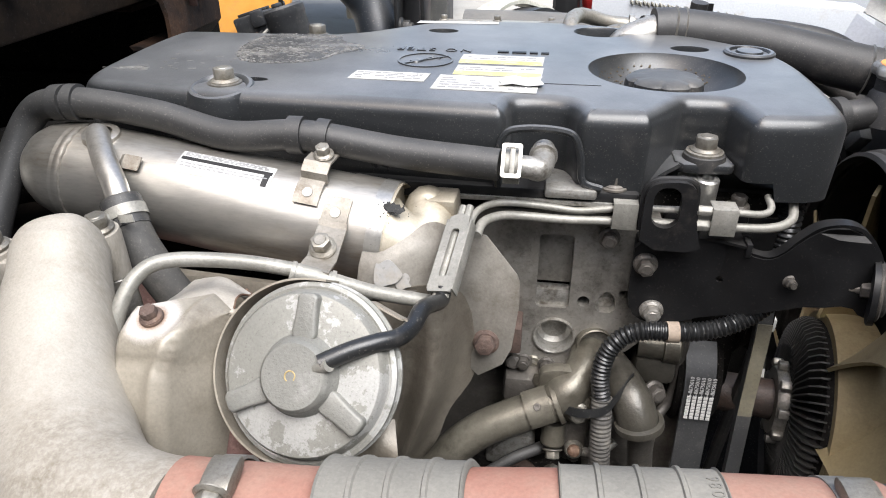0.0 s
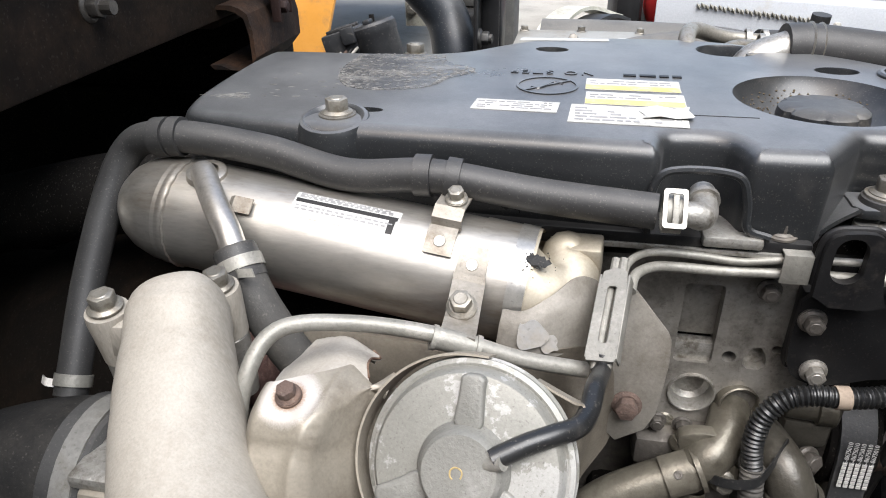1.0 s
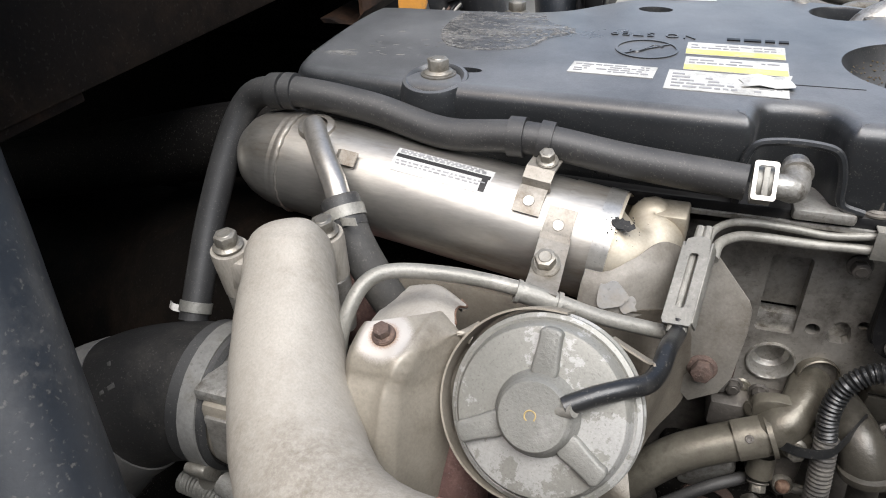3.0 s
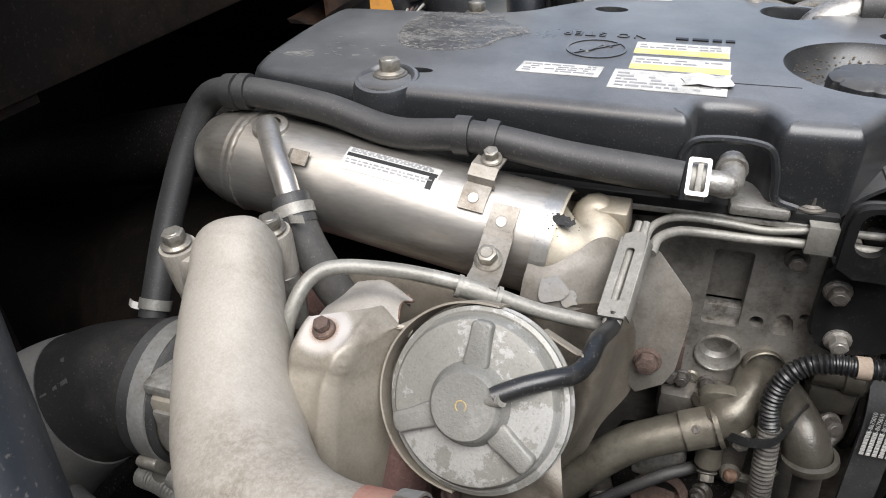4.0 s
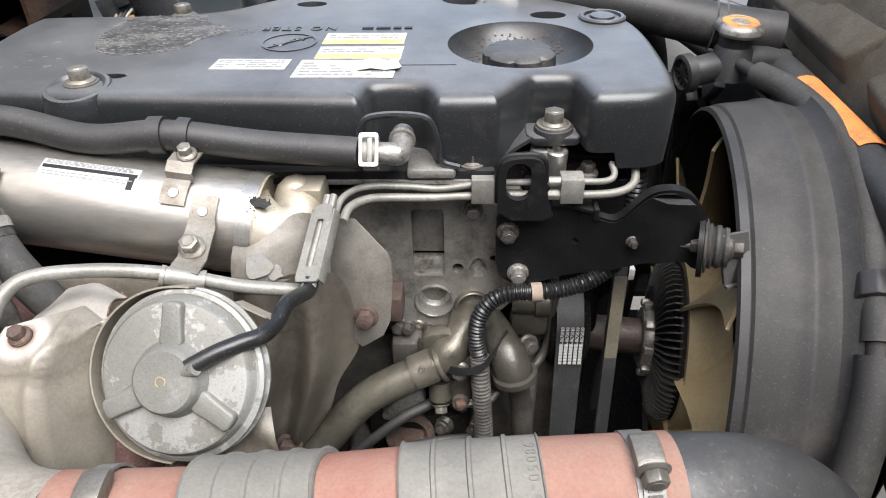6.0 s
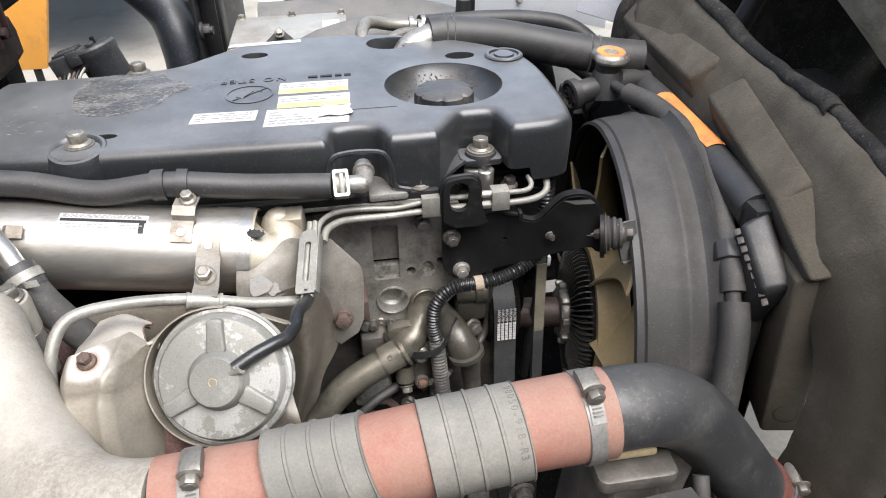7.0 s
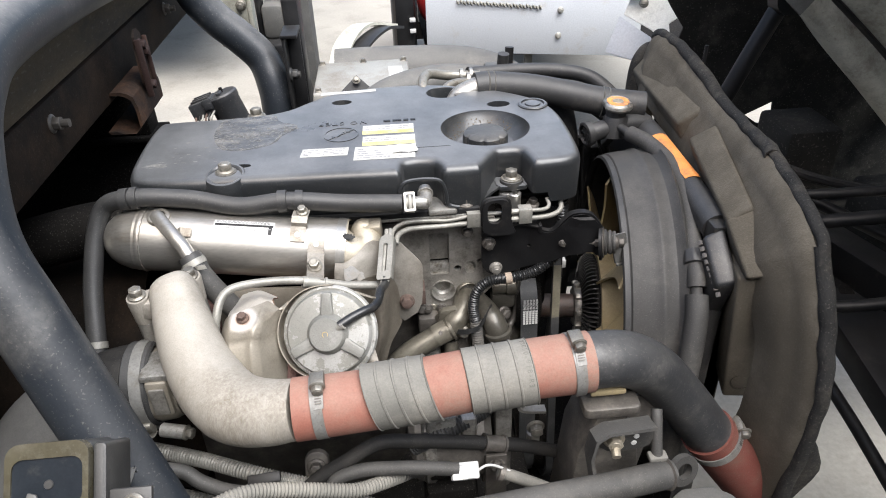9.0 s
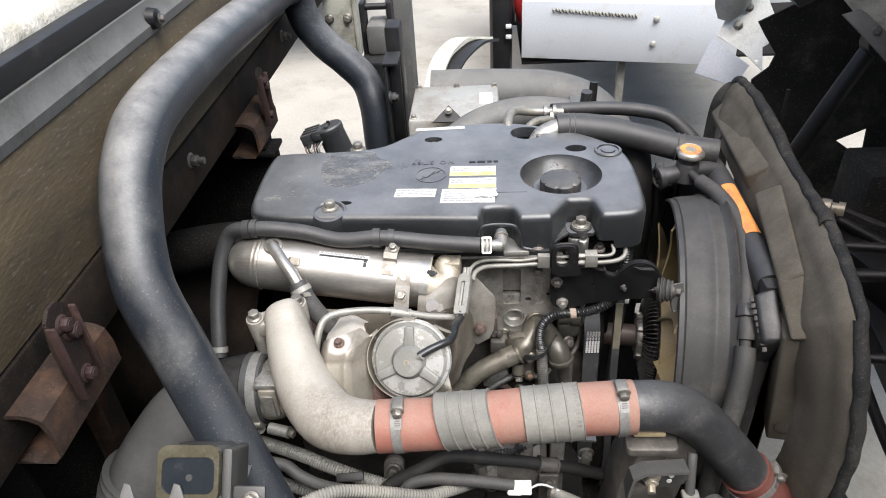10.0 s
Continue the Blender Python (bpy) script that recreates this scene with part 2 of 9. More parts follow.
M_SLEEVE = mat("grey_rubber_sleeve", (0.105, 0.102, 0.091), (0.16, 0.156, 0.14), 14, 0.75, 0, 0.3, (0.24, 0.225, 0.195), 0.4, 12, 500, spec=0.3, top_pale=(0.24, 0.228, 0.2), top_pale_amount=0.45)
M_FOAM = mat("dusty_foam_panel", (0.068, 0.060, 0.046), (0.108, 0.096, 0.076), 7, 0.9, 0, 0.6, (0.14, 0.126, 0.1), 0.36, 7, 420, bump_scale=1.6, spec=0.15, speck=0.2)
M_SEAL = mat("foam_rubber_seal", (0.016, 0.016, 0.0155), (0.03, 0.0295, 0.028), 20, 0.85, 0, 0.6, (0.09, 0.082, 0.068), 0.33, 15, 350, bump_scale=2, spec=0.2)
M_FAN = mat("yellowed_nylon", (0.3, 0.235, 0.125), (0.43, 0.36, 0.22), 7, 0.45, 0, 0.1, (0.15, 0.105, 0.05), 0.42, 7, speck=0.1)
M_WHITE = mat("white_paint", (0.43, 0.45, 0.475), (0.47, 0.49, 0.51), 4, 0.4, 0, 0.05, (0.36, 0.31, 0.25), 0.14, 6, 200, speck=0.0)
M_CAB = mat("cab_cream_paint", (0.42, 0.41, 0.34), (0.55, 0.54, 0.46), 8, 0.5, 0, 0.1, (0.16, 0.14, 0.11), 0.4, 9, 200)
# cab cream brightened so that the corner plate looks lit
M_CREAM = mat("lit_cream_paint", (0.68, 0.675, 0.61), (0.76, 0.752, 0.69), 8, 0.45, 0, 0.08, (0.42, 0.4, 0.34), 0.25, 12, 200, speck=0.05)
M_CABDK = mat("cab_underside", (0.012, 0.012, 0.011), (0.03, 0.029, 0.026), 8, 0.8, 0, 0.3, (0.09, 0.085, 0.07), 0.25, 6, 200, spec=0.15)
M_CABDIRT = mat("dirty_cab_paint", (0.2, 0.192, 0.16), (0.34, 0.33, 0.285), 6, 0.6, 0, 0.2, (0.075, 0.068, 0.054), 0.46, 7, 200, spec=0.25, speck=0.25)
M_PILLAR = mat("grey_pillar_paint", (0.14, 0.145, 0.14), (0.26, 0.262, 0.25), 9, 0.4, 0, 0.1, (0.07, 0.066, 0.058), 0.4, 8, 200)
M_PAPER = mat("label_paper", (0.42, 0.42, 0.395), (0.52, 0.515, 0.49), 40, 0.55, 0, 0.05, (0.22, 0.21, 0.185), 0.33, 60)
M_YELLOW = mat("label_yellow", (0.6, 0.5, 0.1), (0.66, 0.58, 0.2), 40, 0.5, 0, 0.05, (0.5, 0.47, 0.36), 0.3, 60)
M_FOIL = mat("silver_label", (0.4, 0.4, 0.385), (0.48, 0.48, 0.46), 40, 0.45, 0.1, 0.03)
M_RESID = mat("sticker_glue", (0.045, 0.046, 0.0465), (0.085, 0.084, 0.082), 60, 0.24, 0, 0.3, (0.18, 0.175, 0.165), 0.36, 55, stretch=(0.4, 1, 1))
M_FLAKES = mat("pale_film_scraps", (0.14, 0.137, 0.13), (0.32, 0.312, 0.295), 160, 0.5, 0, 0.1)
M_BELTLBL = mat("yellowed_belt_print", (0.17, 0.155, 0.11), (0.23, 0.21, 0.155), 40, 0.6, 0, 0.1, (0.12, 0.11, 0.09), 0.35, 60)
M_INK = mat("label_ink", (0.17, 0.17, 0.17), (0.26, 0.26, 0.26), 60, 0.6, 0, 0)
M_INKLT = mat("faded_ink", (0.35, 0.35, 0.34), (0.45, 0.45, 0.44), 60, 0.6, 0, 0)
M_ORANGE = mat("orange_label", (0.75, 0.26, 0.06), (0.82, 0.34, 0.1), 30, 0.55, 0, 0.1, (0.2, 0.12, 0.08), 0.25, 40)
M_REDP = mat("red_paint", (0.5, 0.03, 0.03), (0.62, 0.05, 0.05), 10, 0.35, 0, 0.05)
M_SOOT = mat("black_soot", (0.01, 0.01, 0.01), (0.03, 0.03, 0.03), 200, 0.9, 0, 0.5)
M_YELPNT = mat("orange_yellow_paint", (0.5, 0.22, 0.03), (0.56, 0.26, 0.045), 10, 0.5, 0, 0.1, (0.3, 0.16, 0.06), 0.25, 12)
M_CPIPE = mat("worn_pipe_paint", (0.017, 0.018, 0.02), (0.03, 0.031, 0.033), 10, 0.45, 0, 0.15, (0.11, 0.105, 0.098), 0.28, 13, 300, top_pale=(0.12, 0.117, 0.112), top_pale_amount=0.42, top_pale_scale=30.0)
M_OCHRE = mat("ochre_paint_mark", (0.33, 0.24, 0.09), (0.36, 0.28, 0.14), 80, 0.6, 0, 0.1)
M_CONN = mat("white_nylon", (0.5, 0.5, 0.48), (0.58, 0.58, 0.56), 40, 0.45, 0, 0.05)
M_BOARD = mat("weathered_board", (0.05, 0.036, 0.019), (0.135, 0.098, 0.05), 7, 0.8, 0, 0.4, (0.022, 0.018, 0.013), 0.5, 6, 220, stretch=(1, 0.3, 1), bump_scale=2, speck=0.3)
M_TRIM = mat("grey_aluminium_trim", (0.1, 0.098, 0.09), (0.14, 0.137, 0.126), 9, 0.6, 0.1, 0.1, (0.06, 0.056, 0.048), 0.35, 8, speck=0.0)
M_BEDTOP = mat("dusty_bed_floor", (0.4, 0.37, 0.3), (0.55, 0.52, 0.45), 12, 0.9, 0, 0.8, (0.16, 0.14, 0.1), 0.4, 9, 80, bump_scale=5)
M_WALL = mat("rough_render_wall", (0.2, 0.19, 0.17), (0.28, 0.265, 0.24), 3, 0.9, 0, 0.3, (0.14, 0.13, 0.11), 0.3, 2, 90)
M_GROUND = mat("pale_concrete", (0.27, 0.252, 0.218), (0.34, 0.318, 0.276), 1.5, 0.9, 0, 0.2, (0.2, 0.184, 0.156), 0.3, 2.5, 60, bump_scale=2, speck=0.05)
M_CORE = mat("radiator_core", (0.02, 0.02, 0.02), (0.05, 0.05, 0.05), 60, 0.6, 0.4, 0.4)
M_PLATE = mat("dull_sheet_alu", (0.3, 0.29, 0.26), (0.4, 0.39, 0.355), 14, 0.5, 0.35, 0.25, (0.2, 0.165, 0.12), 0.4, 12)
M_GREYPL = mat("grey_plastic", (0.06, 0.06, 0.057), (0.095, 0.093, 0.087), 12, 0.62, 0, 0.15, (0.17, 0.16, 0.14), 0.3, 9, 400, top_pale=(0.17, 0.163, 0.148), top_pale_amount=0.5)
M_BOXGREY = mat("dark_grey_steel", (0.026, 0.026, 0.0255), (0.04, 0.0395, 0.038), 12, 0.5, 0, 0.1, (0.08, 0.077, 0.07), 0.28, 12, 400, top_pale=(0.07, 0.068, 0.063), top_pale_amount=0.4, speck=0.1)
M_TAPE = mat("tan_cloth_tape", (0.24, 0.19, 0.145), (0.31, 0.25, 0.195), 60, 0.8, 0, 0.2, (0.17, 0.135, 0.1), 0.3, 40)
M_OILPIPE = mat("oily_brown_casting", (0.1, 0.091, 0.072), (0.2, 0.185, 0.15), 16, 0.36, 0.45, 0.3, (0.035, 0.029, 0.02), 0.42, 24, 350, speck=0.2)
M_OILY = mat("oily_olive_casting", (0.055, 0.051, 0.042), (0.11, 0.102, 0.085), 16, 0.34, 0.25, 0.3, (0.02, 0.017, 0.013), 0.4, 22, 400, speck=0.1)
M_OLIVE = mat("yellowed_clear_rim", (0.045, 0.04, 0.026), (0.075, 0.067, 0.044), 20, 0.22, 0, 0.1, (0.11, 0.1, 0.078), 0.28, 25, 300, speck=0.1)
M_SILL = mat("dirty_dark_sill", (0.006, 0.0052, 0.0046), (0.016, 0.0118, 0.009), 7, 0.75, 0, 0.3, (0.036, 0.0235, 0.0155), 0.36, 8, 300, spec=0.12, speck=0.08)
M_CONE = mat("dusty_lit_hose", (0.08, 0.078, 0.074), (0.115, 0.112, 0.106), 8, 0.65, 0, 0.12, (0.165, 0.157, 0.144), 0.35, 8, 500, spec=0.3, top_pale=(0.2, 0.191, 0.177), top_pale_amount=0.5, speck=0.1)
M_SHROUD = mat("dusty_shroud_plastic", (0.03, 0.0295, 0.0285), (0.05, 0.0485, 0.0465), 9, 0.55, 0, 0.15, (0.095, 0.089, 0.08), 0.33, 9, 500, spec=0.3, top_pale=(0.098, 0.0935, 0.086), top_pale_amount=0.5, speck=0.2)
M_LENS = mat("smoked_lens", (0.012, 0.015, 0.019), (0.022, 0.026, 0.031), 12, 0.14, 0, 0.0, (0.05, 0.05, 0.048), 0.15, 30, speck=0.0)
M_REFL = mat("pale_plug", (0.42, 0.41, 0.385), (0.52, 0.51, 0.48), 30, 0.32, 0.85, 0.1)


# ---- mesh builders ----
ORIGIN = {}
X, Y, Z = Vector((1, 0, 0)), Vector((0, 1, 0)), Vector((0, 0, 1))


def thing(name, at, label, category, group="", kind=""):
    ob = new(name)
    ob.empty_display_size = 0.02
    ob.location = at
    ORIGIN[ob] = Vector(at)
    return tagged(ob, label, category, group, kind)


def finish(name, bm, material, crease=0.6):
    bmesh.ops.recalc_face_normals(bm, faces=bm.faces[:])
    for f in bm.faces:
        f.smooth = True
    for e in bm.edges:
        if len(e.link_faces) == 2 and e.calc_face_angle(0) > crease:
            e.smooth = False
    me = bpy.data.meshes.new(name)
    bm.to_mesh(me)
    bm.free()
    me.materials.append(material)
    return me


def part(name, bm, material, parent, label="", crease=0.6):
    """Links a bmesh in world coordinates as one mesh object under a thing or a part."""
    o = ORIGIN[parent]
    bmesh.ops.translate(bm, vec=-o, verts=bm.verts[:])
    ob = new(name, finish(name, bm, material, crease))
    ob.parent = parent
    ORIGIN[ob] = o
    return tagged(ob, label)


def solo(name, bm, material, label, category, group="", kind="", crease=0.6):
    """A thing that is one mesh."""
    lo = [min(v.co[i] for v in bm.verts) for i in range(3)]
    hi = [max(v.co[i] for v in bm.verts) for i in range(3)]
    at = Vector(((lo[0] + hi[0]) / 2, (lo[1] + hi[1]) / 2, lo[2]))
    bmesh.ops.translate(bm, vec=-at, verts=bm.verts[:])
    ob = new(name, finish(name, bm, material, crease))
    ob.location = at
    ORIGIN[ob] = at
    return tagged(ob, label, category, group, kind)


def put(name, me, m, parent, label=""):
    """An object of its own on a shared mesh, at the world pose m."""
    ob = new(name, me)
    ob.parent = parent
    ob.matrix_local = Matrix.Translation(-ORIGIN[parent]) @ m
    ORIGIN[ob] = ORIGIN[parent]
    return tagged(ob, label)


def axes(at, zdir, xdir=X):
    """A pose at 'at' whose z looks along zdir and whose x lies near xdir."""
    z = Vector(zdir).normalized()
    x = Vector(xdir)
    x = (x - z * x.dot(z))
    x = x.normalized() if x.length > 1e-6 else z.orthogonal().normalized()
    y = z.cross(x)
    m = Matrix((x, y, z)).transposed().to_4x4()
    m.translation = Vector(at)
    return m


def lathe(profile, m=None, seg=32, bm=None, lobes=None):
    """Turns (radius, height) pairs round the local z. lobes: (count, depth) scallops the rim."""
    bm = bm or bmesh.new()
    m = m or Matrix()
    rings = []
    for r, h in profile:
        if r < 1e-6:
            rings.append([bm.verts.new(m @ Vector((0, 0, h)))])
            continue
        ring = []
        for k in range(seg):
            a = 2 * math.pi * k / seg
            q = r * (1 - lobes[1] * max(0, math.cos(lobes[0] * a)) ** 6) if lobes else r
            ring.append(bm.verts.new(m @ Vector((q * math.cos(a), q * math.sin(a), h))))
        rings.append(ring)
    for a, b in zip(rings, rings[1:]):
        for k in range(seg):
            j = (k + 1) % seg
            if len(a) == 1 and len(b) == 1:
                break
            if len(a) == 1:
                bm.faces.new((a[0], b[k], b[j]))
            elif len(b) == 1:
                bm.faces.new((a[k], a[j], b[0]))
            else:
                bm.faces.new((a[k], a[j], b[j], b[k]))
    return bm


def curve(pts, n=8):
    """Catmull-Rom through the points; each may carry a radius as a fourth number."""
    p = [Vector(q) if len(q) == 3 else Vector((*q[:3], q[3])) for q in pts]
    q = [2 * p[0] - p[1], *p, 2 * p[-1] - p[-2]]
    out = []
    for i in range(1, len(q) - 2):
        a, b, c, d = q[i - 1:i + 3]
        for k in range(n):
            u = k / n
            out.append(0.5 * (2 * b + (c - a) * u + (2 * a - 5 * b + 4 * c - d) * u * u + (3 * b - a - 3 * c + d) * u ** 3))
    out.append(p[-1])
    return out


def tube(pts, r=0.01, seg=18, n=8, bm=None, ripple=None, hollow=0.0, flat=1.0, smooth=True):
    """A pipe along the points. ripple: (height, pitch) gives rings. hollow: wall that shows at open ends."""
    bm = bm or bmesh.new()
    c = curve(pts, n) if smooth else [Vector(p) for p in pts]
    pos = [Vector(v[:3]) for v in c]
    rad = [v[3] if len(v) == 4 else r for v in c]
    if ripple:
        fine, fr, run = [], [], 0.0
        step = ripple[1] / 4
        for i in range(len(pos) - 1):
            length = (pos[i + 1] - pos[i]).length
            k = max(1, round(length / step))
            for j in range(k):
                u = j / k
                fine.append(pos[i].lerp(pos[i + 1], u))
                fr.append(rad[i] * (1 - u) + rad[i + 1] * u)
        fine.append(pos[-1])
        fr.append(rad[-1])
        pos, rad = fine, []
        for i, q in enumerate(pos):
            run += (q - pos[i - 1]).length if i else 0
            rad.append(fr[i] + ripple[0] * (0.5 + 0.5 * math.cos(2 * math.pi * run / ripple[1])))
    side = None
    rings = []
    for i, q in enumerate(pos):
        t = (pos[min(i + 1, len(pos) - 1)] - pos[max(i - 1, 0)]).normalized()
        if side is None:
            side = t.orthogonal().normalized()
        side = (side - t * side.dot(t)).normalized()
        up = t.cross(side)
        rings.append([bm.verts.new(q + rad[i] * (math.cos(2 * math.pi * k / seg) * side + flat * math.sin(2 * math.pi * k / seg) * up)) for k in range(seg)])
    for a, b in zip(rings, rings[1:]):
        for k in range(seg):
            j = (k + 1) % seg
            bm.faces.new((a[k], a[j], b[j], b[k]))
    for ring, q, t in ((rings[0], pos[0], pos[1] - pos[0]), (rings[-1], pos[-1], pos[-2] - pos[-1])):
        if hollow:
            inner = [bm.verts.new(q + (v.co - q) * (1 - hollow)) for v in ring]
            deep = [bm.verts.new(v.co + t.normalized() * rad[0]) for v in inner]
            for k in range(seg):
                j = (k + 1) % seg
                bm.faces.new((ring[k], ring[j], inner[j], inner[k]))
                bm.faces.new((inner[k], inner[j], deep[j], deep[k]))
            bm.faces.new(deep)
        else:
            bm.faces.new(ring)
    return bm


def band(at, along, r, width, thick=0.0015, seg=32, bm=None):
    """A flat ring round a pipe."""
    w = width / 2
    return lathe([(r - 0.0005, -w), (r + thick, -w), (r + thick, w), (r - 0.0005, w), (r - 0.0005, -w)], axes(at, along), seg, bm)


def prism(outline, h0, h1, m=None, bevel=0.0, bm=None, segs=2):
    """An outline in the local xy plane, given depth along local z."""
    own = bmesh.new()
    lo = [own.verts.new((x, y, h0)) for x, y in outline]
    hi = [own.verts.new((x, y, h1)) for x, y in outline]
    own.faces.new(lo)
    own.faces.new(hi)
    for k in range(len(lo)):
        j = (k + 1) % len(lo)
        own.faces.new((lo[k], lo[j], hi[j], hi[k]))
    bmesh.ops.recalc_face_normals(own, faces=own.faces[:])
    if bevel:
        ed = [e for e in own.edges if e.calc_face_angle(0) > 0.5]
        bmesh.ops.bevel(own, geom=ed, offset=bevel, segments=segs, profile=0.5, affect="EDGES", clamp_overlap=True)
    if m:
        bmesh.ops.transform(own, matrix=m, verts=own.verts[:])
    return join(bm, own)


def join(bm, own):
    if bm is None:
        return own
    me = bpy.data.meshes.new("tmp")
    own.to_mesh(me)
    own.free()
    bm.from_mesh(me)
    bpy.data.meshes.remove(me)
    return bm


def block(x0, y0, z0, x1, y1, z1, bevel=0.002, bm=None, m=None, segs=2):
    return prism([(x0, y0), (x1, y0), (x1, y1), (x0, y1)], z0, z1, m, bevel, bm, segs)


def chaikin(p, times=2, closed=True):
    for _ in range(times):
        q = []
        for k in range(len(p) if closed else len(p) - 1):
            a, b = p[k], p[(k + 1) % len(p)]
            q += [tuple(a[i] * 0.75 + b[i] * 0.25 for i in range(len(a))), tuple(a[i] * 0.25 + b[i] * 0.75 for i in range(len(a)))]
        p = q if closed else [p[0], *q, p[-1]]
    return p


def plate_with_holes(outline, holes, h0, h1, m=None, bm=None):
    """A flat plate with openings that go through it."""
    own = bmesh.new()
    loops = [outline, *holes]
    tops = []
    for h in (h0, h1):
        edges, rings = [], []
        for lp in loops:
            vs = [own.verts.new((x, y, h)) for x, y in lp]
            rings.append(vs)
            edges += [own.edges.new((vs[k], vs[(k + 1) % len(vs)])) for k in range(len(vs))]
        bmesh.ops.triangle_fill(own, edges=edges, use_beauty=True, use_dissolve=False)
        tops.append(rings)
    for a, b in zip(*tops):
        for k in range(len(a)):
            j = (k + 1) % len(a)
            own.faces.new((a[k], a[j], b[j], b[k]))
    if m:
        bmesh.ops.transform(own, matrix=m, verts=own.verts[:])
    return join(bm, own)


def rrect(x0, y0, x1, y1, r, n=4):
    """A rectangle with rounded corners."""
    out = []
    for cx, cy, a0 in ((x1 - r, y0 + r, -90), (x1 - r, y1 - r, 0), (x0 + r, y1 - r, 90), (x0 + r, y0 + r, 180)):
        out += [(cx + r * math.cos(radians(a0 + 90 * k / n)), cy + r * math.sin(radians(a0 + 90 * k / n))) for k in range(n + 1)]
    return out


def circle(cx, cy, r, n=24, ry=None):
    return [(cx + r * math.cos(2 * math.pi * k / n), cy + (ry or r) * math.sin(2 * math.pi * k / n)) for k in range(n)]


def hexes(r):
    return [(r * math.cos(math.pi / 3 * k), r * math.sin(math.pi / 3 * k)) for k in range(6)]


BOLTS = {}


def bolt(at, along, size, parent, material, washer=0.0, label="", name="bolt", dish=True):
    """A flanged hex bolt; size is half the width over its corners. washer: radius of a separate washer under it."""
    key = (round(size, 4), material.name)
    if key not in BOLTS:
        bm = prism(hexes(size), size * 0.22, size * 1.25, bevel=size * 0.12)
        lathe([(0, 0), (size * 1.32, 0), (size * 1.32, size * 0.1), (size * 1.05, size * 0.3), (0, size * 0.3)], seg=20, bm=bm)
        if dish:
            lathe([(size * 0.62, size * 1.25), (size * 0.55, size * 1.32), (0, size * 1.3)], seg=16, bm=bm)
        BOLTS[key] = finish("bolt", bm, material)
    if washer:
        wk = (round(washer, 4), "washer", material.name)
        if wk not in BOLTS:
            BOLTS[wk] = finish("washer", lathe([(0, 0), (washer, 0), (washer, 0.0016), (washer * 0.9, 0.0022), (0, 0.0022)], seg=24), material)
        w = put("washer", BOLTS[wk], axes(at, along), parent)
        at = Vector(at) + Vector(along).normalized() * 0.002
    spin = pose(0, 0, 0, 0, 0, (Vector(at).x * 7919 + Vector(at).z * 3571) % 60)
    return put(name, BOLTS[key], axes(at, along) @ spin, parent, label)


def lettering(name, text, height, m, material, parent, depth=0.0006, space=1.0, label=""):
    """Letters of the built-in font as a mesh; m puts their baseline's middle."""
    cu = bpy.data.curves.new(name, "FONT")
    cu.body, cu.size, cu.extrude, cu.align_x, cu.space_character, cu.resolution_u = text, height * 1.4, depth / 2, "CENTER", space, 3
    ob = new(name, cu)
    dg = bpy.context.evaluated_depsgraph_get()
    me = bpy.data.meshes.new_from_object(ob.evaluated_get(dg))
    bpy.data.objects.remove(ob)
    bpy.data.curves.remove(cu)
    me.materials.clear()
    me.materials.append(material)
    return put(name, me, m, parent, label)


def print_rows(rows, m, bm=None, depth=0.0003):
    """Bars that stand for writing too small to read: (x0, x1, y, height) each."""
    bm = bm or bmesh.new()
    for x0, x1, y, h in rows:
        block(x0, y - h / 2, 0, x1, y + h / 2, depth, 0, bm, m)
    return bm


def word_rows(x0, x1, ys, h, seed, fill=0.75):
    rnd = random.Random(seed)
    rows = []
    for y in ys:
        x = x0
        while x < x1 - h:
            w = rnd.uniform(1.2, 4.5) * h
            if rnd.random() < fill:
                rows.append((x, min(x + w, x1), y, h))
            x += w + 0.6 * h
    return rows


def strip(path, width_dir, width, thick, bm=None, n=6, smooth=True):
    """A bent metal strap along a path, with its width along width_dir."""
    bm = bm or bmesh.new()
    c = curve(path, n) if smooth else [Vector(p) for p in path]
    w = Vector(width_dir).normalized() * width / 2
    rings = []
    for i, q in enumerate(c):
        t = (c[min(i + 1, len(c) - 1)] - c[max(i - 1, 0)]).normalized()
        nrm = w.cross(t).normalized() * thick / 2
        rings.append([bm.verts.new(q + s * w + u * nrm) for s, u in ((1, 1), (1, -1), (-1, -1), (-1, 1))])
    for a, b in zip(rings, rings[1:]):
        for k in range(4):
            bm.faces.new((a[k], a[(k + 1) % 4], b[(k + 1) % 4], b[k]))
    bm.faces.new(rings[0])
    bm.faces.new(rings[-1])
    return bm


